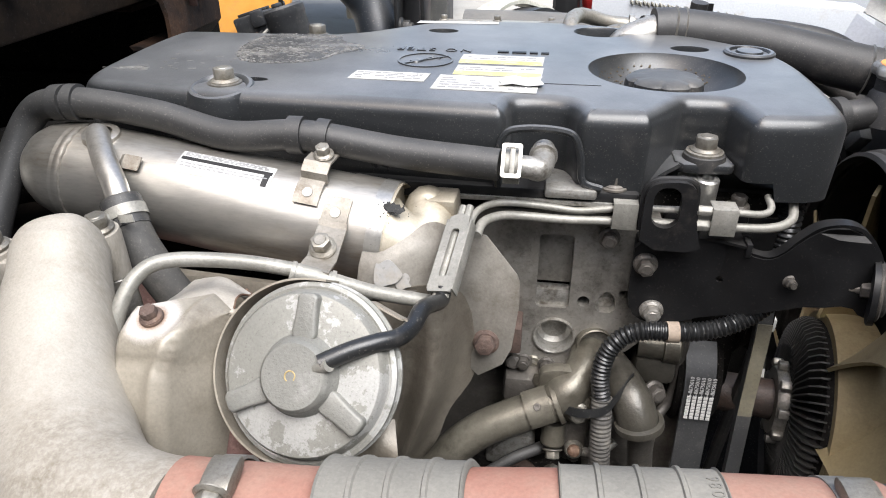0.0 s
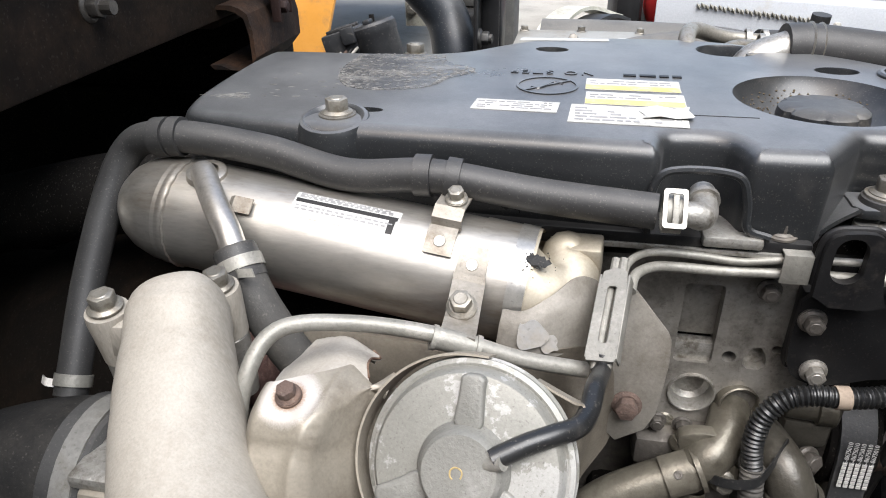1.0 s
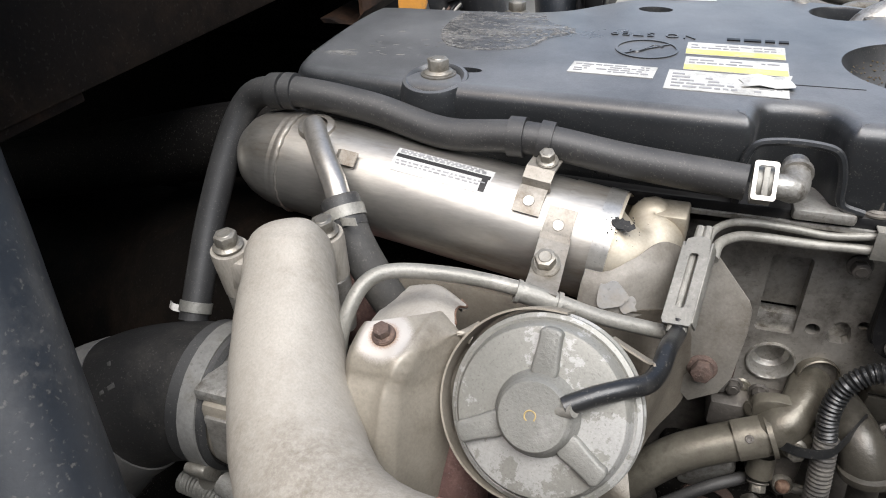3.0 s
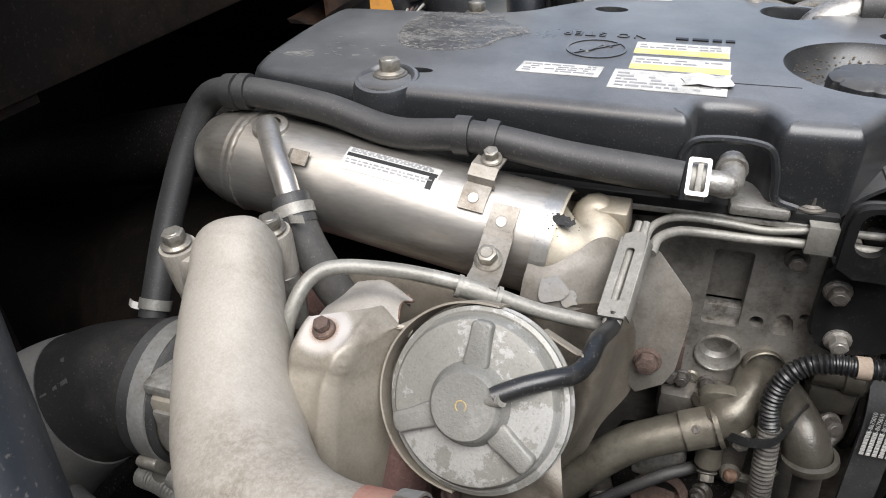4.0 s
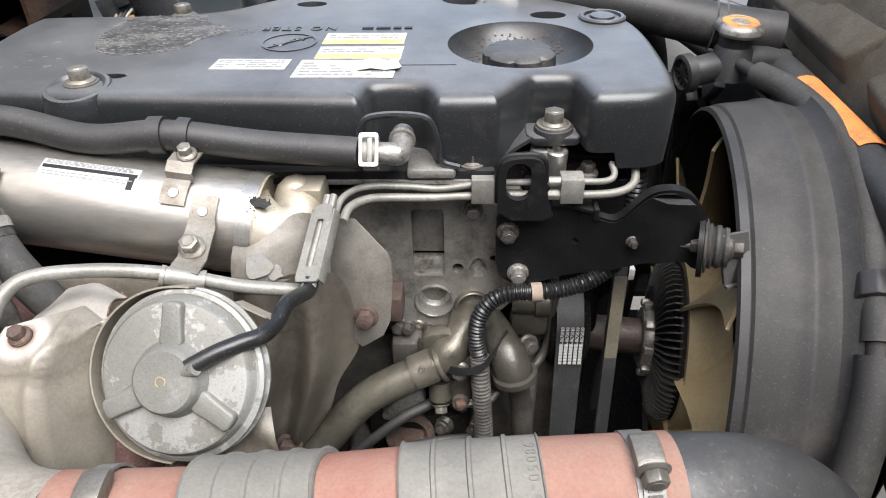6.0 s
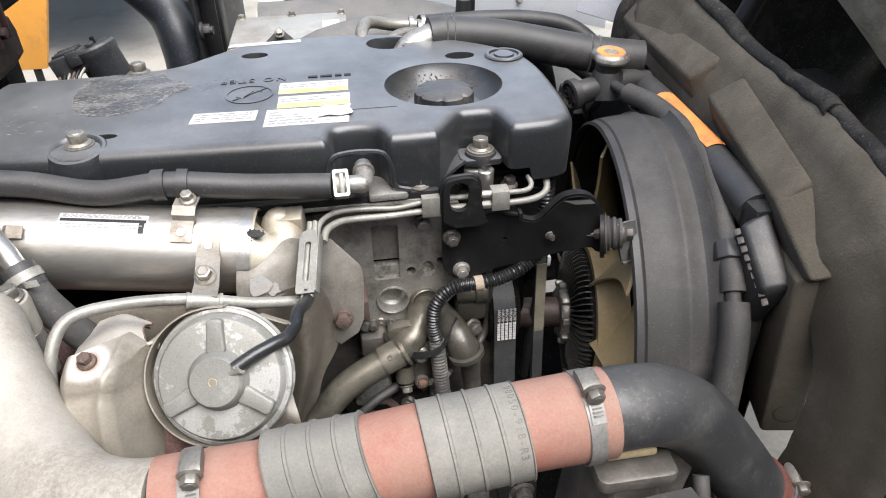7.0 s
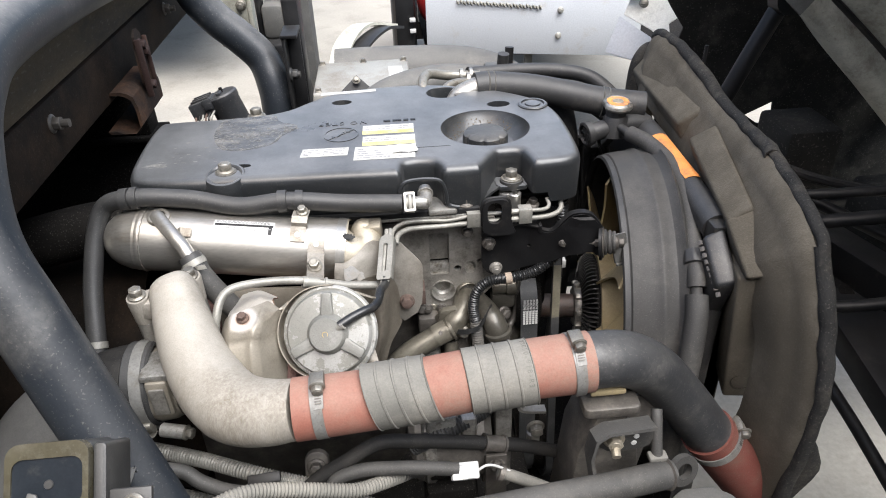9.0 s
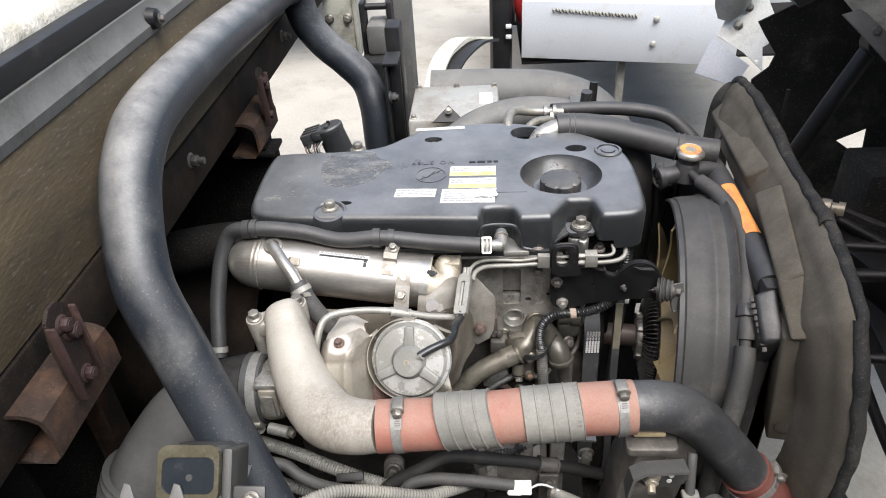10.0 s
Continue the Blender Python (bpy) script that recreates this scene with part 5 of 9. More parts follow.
def elbow():
    th = thing("turbo_outlet_elbow", (-0.26, 0.28, 1.15), "sand-cast aluminium elbow with two bolted lugs", "pipe elbow")
    bm = tube(ELBOW, 0.04, 48, 12)
    # the casting is squarer than a pipe near its bolted end, with a soft pinch below the lugs
    c = [Vector(v) for v in curve(ELBOW, 12)]
    ax = [Vector(v[:3]) for v in c]
    bm.verts.ensure_lookup_table()
    for i in range(len(c)):
        t = (ax[min(i + 1, len(ax) - 1)] - ax[max(i - 1, 0)]).normalized()
        sx = (X - t * X.dot(t)).normalized()
        sz = t.cross(sx)
        k = max(0.0, 1 - i / 62)
        pinch = 1 - 0.045 * math.exp(-((i - 32) / 7.0) ** 2)
        for v in bm.verts[48 * i:48 * i + 48]:
            q = v.co - ax[i]
            a, b = q.dot(sx) / c[i][3], q.dot(sz) / c[i][3]
            n = (abs(a) ** 3.2 + abs(b) ** 3.2) ** (1 / 3.2)
            f = (1 + (1 / max(n, 0.5) - 1) * 0.8 * k) * pinch
            f *= 1 - 0.10 * max(0.0, a) * math.exp(-((i - 20) / 10) ** 2)
            f += 0.006 * math.sin(i * 0.35 + a * 3) * k + 0.004 * math.sin(i * 0.8 + b * 4)
            v.co = ax[i] + q * f
    part("casting", bm, M_ALU, th, crease=0.9)
    part("casting_line", tube([(-0.262, 0.228, 1.228), (-0.235, 0.207, 1.229), (-0.215, 0.196, 1.226), (-0.205, 0.192, 1.220)], 0.0009, 6, 4), M_ALU, th)
    for x, y, z in ((-0.352, 0.351, 1.279), (-0.298, 0.385, 1.279)):
        part("bolt_lug", lathe([(0, -0.036), (0.0118, -0.036), (0.0132, -0.004), (0.0126, 0.0), (0, 0.0)], axes((x, y, z), (0, -0.12, 1)), 28), M_ALU, th)
        c0 = Vector((-0.320, 0.362, 1.262))
        part("lug_web", prism([(-0.006, -0.011), (0.030, -0.018), (0.030, 0.018), (-0.006, 0.011)], -0.030, -0.003, axes((x, y, z), (0, -0.12, 1), c0 - Vector((x, y, z))), 0.004), M_ALU, th)
        part("lug_foot", lathe([(0.0085, -0.090), (0.0112, -0.066), (0.0112, -0.038), (0.0095, -0.036), (0, -0.036)], axes((x, y, z), (0, -0.12, 1)), 24), M_BLOCK, th)
        bolt((x, y, z), (0, -0.12, 1), 0.0080, th, M_ZINC, 0.0095)
    # compressor housing behind it
    part("compressor_housing", block(-0.3480, 0.2800, 1.1500, -0.3200, 0.3310, 1.2040, 0.006), M_SHIELD, th, "machined housing block")
    part("housing_lip", block(-0.3520, 0.2840, 1.2020, -0.3180, 0.3310, 1.2120, 0.003), M_ALU2, th)
    part("housing_face", block(-0.3430, 0.2770, 1.1560, -0.3250, 0.2810, 1.1960, 0.002), M_BLOCK, th)
    part("housing_scroll", lathe([(0, 0.030), (0.040, 0.030), (0.0445, 0.022), (0.0465, 0.006), (0.0455, 0.0), (0.0455, -0.014), (0, -0.014)], axes((-0.3480, 0.3260, 1.1640), X), 40), M_SHIELD, th, "machined scroll rim")
    part("stud", tube([(-0.3390, 0.2740, 1.1360), (-0.3090, 0.2660, 1.1360)], 0.0085, 14), M_ALU2, th)
    bolt((-0.3090, 0.2660, 1.1360), (0.95, -0.3, 0.0), 0.007, th, M_ZINC)
    bolt((-0.2840, 0.2810, 1.1270), (0.2, -0.9, 0.2), 0.010, th, M_GRIME)
    part("link_rod", tube([(-0.3140, 0.2960, 1.2040), (-0.3040, 0.2910, 1.1640), (-0.2880, 0.2840, 1.1190)], 0.004, 8), M_GRIME, th)


elbow()

CHA, CHB = Vector((-0.165, 0.212, 1.212)), Vector((0.161, 0.228, 1.230))


def charge_hose():
    th = thing("charge_air_hose", CHA.lerp(CHB, 0.5), "red silicone charge air hose with ribbed grey rubber sleeves", "hose")
    c = [CHA.lerp(CHB, u) + Vector((0, 0, -0.003 * math.sin(u * 6.28))) for u in (0, 0.25, 0.5, 0.75, 1)]
    part("hose", tube([(*v, 0.0345 - 0.0010 * (k in (1, 3))) for k, v in enumerate(c)], 0.038, 44, 8, hollow=0.12), M_RED, th)
    d = (CHB - CHA).normalized()
    for s0, s1 in ((0.255, 0.465), (0.575, 0.800)):
        a, b = CHA.lerp(CHB, s0), CHA.lerp(CHB, s1)
        ln = (b - a).length
        prof = [(0.0335, 0.0)]
        ribs = 4
        for k in range(ribs + 1):
            h = ln * k / ribs
            for dh, rr in ((-0.0016, 0.0362), (-0.0009, 0.0373), (0.0009, 0.0373), (0.0016, 0.0362)):
                if 0 < h + dh < ln:
                    prof.append((rr, h + dh))
        prof += [(0.0362, ln), (0.0335, ln)]
        lean = Matrix.Identity(4)
        lean[2][0] = -0.24 if s0 < 0.5 else -0.07
        m = axes(a, d, Z) @ lean
        s = part("sleeve", lathe([(q + 0.0006, h) for q, h in prof], m, 48), M_SLEEVE, th, "ribbed grey rubber sleeve")
        bm = bmesh.new()
        for ang in (145,):
            tube([m @ Vector((0.0366 * math.cos(radians(ang)), 0.0366 * math.sin(radians(ang)), h)) for h in (0.002, ln * 0.5, ln - 0.002)], 0.0011, 6, 3, bm)
        part("mould_seam", bm, M_SLEEVE, s)
    # moulded part number round the second sleeve
    at = CHA.lerp(CHB, 0.768)
    up = (Z - d * Z.dot(d)).normalized()
    out = d.cross(up).normalized()
    out = out if out.y < 0 else -out
    for k, ch in enumerate("98050-918-R3"):
        a = radians(108 - 8.0 * k)
        nn = out * math.cos(a) + up * math.sin(a)
        run = out * math.sin(a) - up * math.cos(a)
        lettering("moulded_character", ch, 0.0058, axes(at + nn * 0.0368, nn, run), M_SLEEVE, th, 0.0007)
    worm_clamp(CHA + d * 0.027, d, 0.0347, (0.05, -0.05, 1), "hose_clamp", "zinc-plated worm clamp on the red hose", 0.012)
    worm_clamp(CHA.lerp(CHB, 0.945), d, 0.0347, (0, -0.05, 1), "hose_clamp", "dusty zinc worm clamp on the red hose", 0.012)


charge_hose()

BEND = [(0.140, 0.227, 1.229), (0.168, 0.230, 1.230), (0.208, 0.238, 1.219), (0.248, 0.250, 1.186), (0.280, 0.258, 1.145), (0.315, 0.264, 1.096), (0.355, 0.266, 1.038)]


def charge_pipe():
    th = thing("charge_air_pipe", (0.25, 0.24, 1.04), "satin black bent steel charge air pipe", "pipe")
    part("pipe", tube(BEND, 0.0322, 40, 10), M_CPIPE, th)
    d = (Vector(BEND[-1]) - Vector(BEND[-2])).normalized()
    e = Vector(BEND[-1]) - d * 0.02
    part("end_hose", tube([e, e + d * 0.07, e + d * 0.15], 0.0355, 36, 4, hollow=0.1), M_REDDK, th, "dark red silicone end hose")
    worm_clamp(e + d * 0.022, d, 0.036, (0.75, -0.1, 0.6), "hose_clamp", "zinc worm clamp round the lower red hose", 0.012)


charge_pipe()


# ---- heat shields and manifold ----
def shields():
    th = thing("manifold_heat_shield", (-0.23, 0.34, 1.1), "pressed aluminium heat shield with one rusty bolt", "heat shield")
    # back edge, flat bolt seat, rounded rim, hollow, and the face that swells outwards on the way down
    fall = curve([(0.338, 1.2605, 0), (0.329, 1.2590, 0), (0.3195, 1.2562, 0), (0.3085, 1.2520, 0), (0.3035, 1.2440, 0), (0.3015, 1.2370, 0), (0.2935, 1.2270, 0), (0.2830, 1.2080, 0), (0.2745, 1.1800, 0), (0.2700, 1.1450, 0), (0.2700, 1.1000, 0)], 5)

    def face(x, i):
        k = i / (len(fall) - 1)
        # away from the bolt seat the rim fades into an even slope
        w = min(1.0, max(0.0, (x + 0.2190) / 0.014))
        w = w * w * (3 - 2 * w) * (k < 0.6)
        e = k / 0.6
        y, z = fall[i][0] * (1 - w) + w * (0.338 - 0.0445 * e), fall[i][1] * (1 - w) + w * (1.2605 - 0.006 * e - 0.0275 * e * e)
        top = max(0.0, 1 - k / 0.30)
        right = max(0.0, x + 0.2195)
        left = max(0.0, -0.240 - x)
        # the back edge runs out to the crest, then turns in
        y += top * (min(right, 0.0155) * 1.15 - max(0.0, x + 0.204) * 0.50) - top * min(0.02, max(0.0, -0.2195 - x)) * 0.55
        z -= top * (right ** 1.0) * 0.42
        # folded ridge from the crest down to the face
        xr = -0.2040 - 0.016 * min(1.0, k / 0.55)
        d = x - xr
        amp = 0.0055 * min(1.0, 0.4 + k * 2.2) * max(0.0, 1 - max(0.0, k - 0.6) / 0.4)
        lift = amp * math.exp(-abs(d / 0.0055) ** 1.4)
        y += -0.5 * lift
        z += 0.85 * lift
        # hollow between the bolt seat and the ridge
        dip = 0.0020 * math.exp(-((x + 0.2115 + 0.008 * k) / 0.004) ** 2) * math.exp(-((k - 0.25) / 0.14) ** 2)
        y += dip
        z -= dip
        # the sides turn back
        y += max(0.0, d - 0.004) * 1.7 * (1 - top) + left ** 1.4 * 6.5
        z -= max(0.0, d - 0.004) * 0.15 + left ** 1.4 * 7.0
        return (x + 0.006 * k * (1 if d > 0.004 else 0) - 0.010 * k * (x < -0.23), y, z)
    cols = [-0.262 + 0.080 * j / 46 for j in range(47)]
    part("panel", sheet([[face(x, i) for x in cols] for i in range(len(fall))], 0.0015), M_BURNT, th, "pressed sheet with a pale burnt ring round the bolt", crease=0.9)
    bolt((-0.2285, 0.3205, 1.2570), (-0.05, -0.30, 0.95), 0.0054, th, M_RUST, 0.0074, label="rusty hex bolt", dish=False)
    th = thing("upper_heat_shield", (-0.22, 0.40, 1.2), "pale curled upper heat shield with torn edge", "heat shield")
    rows = [[(-0.250, 0.414, 1.212), (-0.236, 0.418, 1.214), (-0.222, 0.418, 1.214), (-0.209, 0.412, 1.211)],
            [(-0.2445, 0.4045, 1.2320), (-0.234, 0.4070, 1.2335), (-0.222, 0.4065, 1.2345), (-0.2045, 0.4020, 1.2270)],
            [(-0.2480, 0.3950, 1.2320), (-0.234, 0.3960, 1.2365), (-0.221, 0.3950, 1.2375), (-0.2005, 0.3985, 1.2255)],
            [(-0.2520, 0.3850, 1.2300), (-0.236, 0.3840, 1.2375), (-0.220, 0.3830, 1.2395), (-0.2055, 0.3890, 1.2320)],
            [(-0.2580, 0.3700, 1.2290), (-0.240, 0.3680, 1.2370), (-0.221, 0.3680, 1.2410), (-0.2000, 0.3700, 1.2365)],
            [(-0.2600, 0.3520, 1.2240), (-0.242, 0.3500, 1.2340), (-0.221, 0.3500, 1.2390), (-0.1950, 0.3560, 1.2370)]]
    part("panel", grid_sheet(rows, 0.0012, 4, 5, 0.00015), M_SHIELDP, th)
    part("torn_lip", tube([(-0.2070, 0.4045, 1.2275), (-0.2010, 0.3990, 1.2262), (-0.2045, 0.3910, 1.2315), (-0.2035, 0.3800, 1.2345), (-0.1985, 0.3660, 1.2368)], 0.0008, 6, 5), M_RUSTSTAIN, th, "rust-edged torn lip")
    th = thing("exhaust_manifold", (-0.2, 0.42, 1.0), "rusty maroon cast iron exhaust manifold behind the shields", "manifold")
    part("runner", tube([(-0.36, 0.49, 1.13), (-0.28, 0.475, 1.14), (-0.20, 0.47, 1.14), (-0.15, 0.48, 1.13), (-0.10, 0.50, 1.11)], 0.035, 20), M_RUSTCAST, th)
    part("turbine_housing", lathe([(0, -0.045), (0.04, -0.04), (0.052, 0), (0.04, 0.04), (0, 0.045)], axes((-0.205, 0.375, 1.10), (0.2, -1, 0.1)), 28), M_RUSTCAST, th)
    part("wastegate_boss", tube([(-0.178, 0.372, 1.226, 0.017), (-0.180, 0.352, 1.205, 0.020), (-0.186, 0.330, 1.160, 0.022), (-0.186, 0.315, 1.12, 0.022)], 0.02, 20), M_RUSTCAST, th)
    # tan shield that fills the space under the cooler
    th = thing("rear_heat_shield", (-0.2, 0.45, 1.15), "dark tan heat shield wall under the cooler", "heat shield")
    rows = [[(-0.29 + 0.055 * j, 0.450, 1.212 - 0.003 * j) for j in range(4)], [(-0.29 + 0.055 * j, 0.437 + 0.003 * (j % 2), 1.202) for j in range(4)], [(-0.29 + 0.055 * j, 0.428, 1.12) for j in range(4)]]
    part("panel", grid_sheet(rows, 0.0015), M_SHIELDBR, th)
    # large shield under the cooler outlet: a pale flange, a flat wing and a creased skirt
    th = thing("outlet_heat_shield", (-0.08, 0.45, 1.0), "large pressed tan heat shield with rusty bolts", "heat shield")
    rows = [[(-0.126, 0.434, 1.250), (-0.112, 0.432, 1.2515), (-0.096, 0.440, 1.259), (-0.080, 0.452, 1.268), (-0.068, 0.462, 1.262), (-0.058, 0.472, 1.248)],
            [(-0.128, 0.427, 1.238), (-0.112, 0.425, 1.2395), (-0.095, 0.431, 1.245), (-0.078, 0.442, 1.250), (-0.066, 0.452, 1.246), (-0.057, 0.462, 1.234)],
            [(-0.130, 0.423, 1.216), (-0.112, 0.421, 1.217), (-0.094, 0.425, 1.220), (-0.078, 0.434, 1.222), (-0.066, 0.444, 1.218), (-0.058, 0.455, 1.208)]]
    part("flange", grid_sheet(rows, 0.0016, 5, 5, 0.0001), M_WING, th, "pale upper flange with bare patches")
    wing = [(-0.064, 1.238), (-0.045, 1.247), (-0.038, 1.246), (-0.0125, 1.216), (-0.0095, 1.209), (-0.0090, 1.190), (-0.0130, 1.148), (-0.020, 1.132), (-0.040, 1.118), (-0.066, 1.14)]
    m = axes((-0.036, 0.4720, 1.175), (-0.10, -0.985, 0.12), X)
    part("wing", prism([(x + 0.036, z - 1.175) for x, z in wing], -0.0012, 0.0006, m, 0.0005), M_WING, th, "flat grey wing plate")
    rows = [[(-0.132, 0.430, 1.222), (-0.110, 0.424, 1.224), (-0.088, 0.428, 1.226), (-0.068, 0.440, 1.222), (-0.054, 0.456, 1.206), (-0.047, 0.466, 1.182)],
            [(-0.136, 0.430, 1.160), (-0.114, 0.416, 1.162), (-0.094, 0.427, 1.166), (-0.074, 0.430, 1.160), (-0.058, 0.456, 1.152), (-0.042, 0.470, 1.136)],
            [(-0.140, 0.436, 1.122), (-0.118, 0.418, 1.124), (-0.099, 0.428, 1.126), (-0.080, 0.424, 1.122), (-0.064, 0.446, 1.118), (-0.046, 0.466, 1.112)],
            [(-0.142, 0.440, 1.085), (-0.122, 0.422, 1.085), (-0.104, 0.430, 1.086), (-0.088, 0.422, 1.086), (-0.074, 0.436, 1.086), (-0.062, 0.452, 1.090)],
            [(-0.142, 0.446, 1.050), (-0.124, 0.428, 1.048), (-0.110, 0.424, 1.046), (-0.096, 0.424, 1.047), (-0.084, 0.436, 1.050), (-0.072, 0.446, 1.060)],
            [(-0.140, 0.452, 1.022), (-0.126, 0.438, 1.016), (-0.112, 0.432, 1.014), (-0.102, 0.434, 1.016), (-0.092, 0.444, 1.022), (-0.084, 0.454, 1.032)]]
    folds = (0.0, -0.002, 0.006, -0.009, 0.005, 0.0)
    rows = [[(x + 0.004 * math.sin(i * 1.1) * (0 < k < 5), y + folds[k] * (0 < i < 5), z) for k, (x, y, z) in enumerate(r)] for i, r in enumerate(rows)]
    part("skirt", grid_sheet(rows, 0.0016, 6, 6, 0.0002), M_SHIELDBR, th, "creased lower skirt, brown stains and its shadow in the colour", crease=0.9)
    for x, z, y, s, sd in ((-0.108, 1.238, 0.4245, 0.0125, 104), (-0.094, 1.231, 0.4258, 0.007, 91)):
        rnd = random.Random(sd)
        o = [(s * rnd.uniform(0.5, 1.2) * math.cos(k * 0.63), s * rnd.uniform(0.5, 1.2) * math.sin(k * 0.63)) for k in range(10)]
        part("bare_patch", prism(chaikin(o, 2), 0, 0.0006, axes((x, y, z), (0.1, -0.90, 0.35), X)), M_BARE, th, "patch of bare bright metal")
    bolt((-0.0345, 0.4700, 1.1520), (-0.05, -0.97, 0.15), 0.0085, th, M_RUST, 0.0112, "rusty hex bolt", dish=False)
    bolt((-0.1105, 0.4240, 1.034), (0, -0.98, 0.1), 0.0095, th, M_RUST, 0.0, "rusty hex bolt", dish=False)


shields()


# ---- black fan shroud bracket with lifting eye ----
def bracket():
    th = thing("shroud_bracket", (0.15, 0.5, 1.17), "black painted steel bracket with lifting eye and rubber mount", "bracket")

    def reach(x):
        # the arm bends towards the shroud's mount
        return 0.510 - 0.050 * min(1.0, max(0.0, (x - 0.15) / 0.06))
    arm = [(0.0805, 1.2400), (0.118, 1.2385), (0.1629, 1.2400), (0.1648, 1.2345), (0.176, 1.2365), (0.1833, 1.2447), (0.192, 1.262), (0.2006, 1.275), (0.208, 1.2800), (0.2142, 1.2808), (0.2271, 1.2750), (0.239, 1.2590), (0.2440, 1.2440),
           (0.2465, 1.2118), (0.2385, 1.2100), (0.2294, 1.2195), (0.2058, 1.2151), (0.1859, 1.1970), (0.1643, 1.1770), (0.1318, 1.1625), (0.1107, 1.1560), (0.0962, 1.1573), (0.0833, 1.1662), (0.0795, 1.19)]
    bm = plate_with_holes(chaikin(arm, 1), [circle(0.150, 1.205, 0.0028, 10)], 0.0, 0.005)
    bmesh.ops.subdivide_edges(bm, edges=[e for e in bm.edges if e.calc_length() > 0.03], cuts=2, use_grid_fill=False)
    for v in bm.verts:
        v.co = Vector((v.co.x, reach(v.co.x) + v.co.z, v.co.y))
    part("arm", bm, M_BLACK, th, crease=0.5)
    edge = [(x, reach(x) + 0.010, z + 0.0012) for x, z in ((0.116, 1.2385), (0.140, 1.2392), (0.162, 1.2400))]
    part("folded_edge", strip(edge, Y, 0.024, 0.0024, n=4), M_BLACK, th)
    edge = [(x, reach(x) + 0.006, z + 0.0010) for x, z in ((0.1655, 1.2350), (0.176, 1.2368), (0.1833, 1.2447), (0.192, 1.262), (0.2006, 1.275), (0.2142, 1.2810), (0.2271, 1.2752), (0.239, 1.2595), (0.2435, 1.246))]
    part("folded_edge", strip(edge, Y, 0.010, 0.0026, n=4), M_BLACK, th)
    part("edge_tooth", block(0.1612, reach(0.163) - 0.003, 1.2335, 0.1655, reach(0.163) + 0.012, 1.2450, 0.0008), M_BLACK, th)
    # upright with the oval eye; its rim is rolled back
    eye = chaikin([(0.0800, 1.236), (0.0795, 1.268), (0.0805, 1.286), (0.086, 1.2920), (0.099, 1.2940), (0.111, 1.2935), (0.117, 1.287), (0.119, 1.270), (0.122, 1.252), (0.128, 1.236)], 1)
    part("lifting_eye", plate_with_holes(eye, [rrect(0.0862, 1.2555, 0.1068, 1.2895, 0.0100, 6)], -0.0035, 0.0035, axes((0, 0.497, 0), -Y, X)), M_BLACK, th, "plate with oval lifting eye")
    part("rolled_rim", tube([(0.0805, 0.501, 1.250), (0.0800, 0.501, 1.280), (0.086, 0.501, 1.2908), (0.099, 0.501, 1.2930), (0.111, 0.501, 1.2925), (0.1175, 0.503, 1.285), (0.120, 0.505, 1.262), (0.125, 0.507, 1.243)], 0.0030, 10, 5), M_BLACK, th)
    part("spacer", block(0.082, 0.515, 1.165, 0.115, 0.53, 1.235, 0.003), M_BLACK, th)
    part("back_plate", block(0.116, 0.545, 1.20, 0.205, 0.549, 1.244, 0.001), M_BLACK, th)
    for x, z, mt in ((0.0903, 1.2144, M_GRIME), (0.1010, 1.1700, M_BLOCK)):
        bolt((x, 0.510, z), -Y, 0.0072, th, mt, 0.0100)
    bolt((0.060, 0.521, 1.231), -Y, 0.0068, th, M_GRIME, 0.0088)
    bolt((0.1905, reach(0.19) - 0.001, 1.2270), -Y, 0.0042, th, M_GRIME)
    part("stud", tube([(0.1905, reach(0.19), 1.2270), (0.1905, reach(0.19) - 0.010, 1.2280)], 0.0024, 8), M_GRIME, th)
    # casting with a bright bored boss behind the eye
    part("boss_casting", block(0.105, 0.538, 1.238, 0.172, 0.560, 1.250, 0.004), M_BLACK, th)
    part("bright_boss", lathe([(0.0092, -0.045), (0.0092, 0.018), (0.0078, 0.0195), (0.0048, 0.0195), (0.0042, 0.0185), (0.0042, 0.010), (0, 0.010)], axes((0.1305, 0.531, 1.2655), (0, -0.1, 1)), 24), M_REFL, th, "bright machined boss")
    part("bright_boss", prism(chaikin([(0.107, 0.528), (0.124, 0.524), (0.126, 0.542), (0.110, 0.545)], 1), 1.272, 1.284, None, 0.002), M_REFL, th)
    bolt((0.1590, 0.536, 1.2580), (0, -0.1, 1), 0.0068, th, M_GRIME, 0.0095)
    # rubber mount between two plate washers
    a = Vector((0.2395, 0.4600, 1.2340))
    d = Vector((0.93, -0.30, 0.10)).normalized()
    part("rubber_mount", lathe([(0, 0.006), (0.0175, 0.006), (0.0185, 0.0085), (0.0150, 0.0105), (0.0172, 0.0125), (0.0172, 0.0150), (0.0145, 0.0170), (0.0160, 0.0190), (0.0155, 0.0215), (0, 0.0215)], axes(a, d), 32), M_DUSTRUB, th, "round grey rubber mount")
    part("plate_washer", lathe([(0, 0.0035), (0.0215, 0.0035), (0.0220, 0.0050), (0.0205, 0.0060), (0, 0.0060)], axes(a, d), 32), M_GRIME, th)
    bolt(a + d * 0.002, -d, 0.0070, th, M_GRIME)
    part("stud", tube([a - d * 0.004, a - d * 0.014], 0.0038, 10), M_GRIME, th)
    bolt(a + d * 0.0215, d, 0.0075, th, M_GRIME, 0.0110)
    part("mount_plate", prism(chaikin([(-0.024, -0.022), (0.022, -0.024), (0.024, 0.022), (-0.022, 0.026)], 2), -0.0010, 0.0030, axes(a, d, Z)), M_BLACK, th)


bracket()


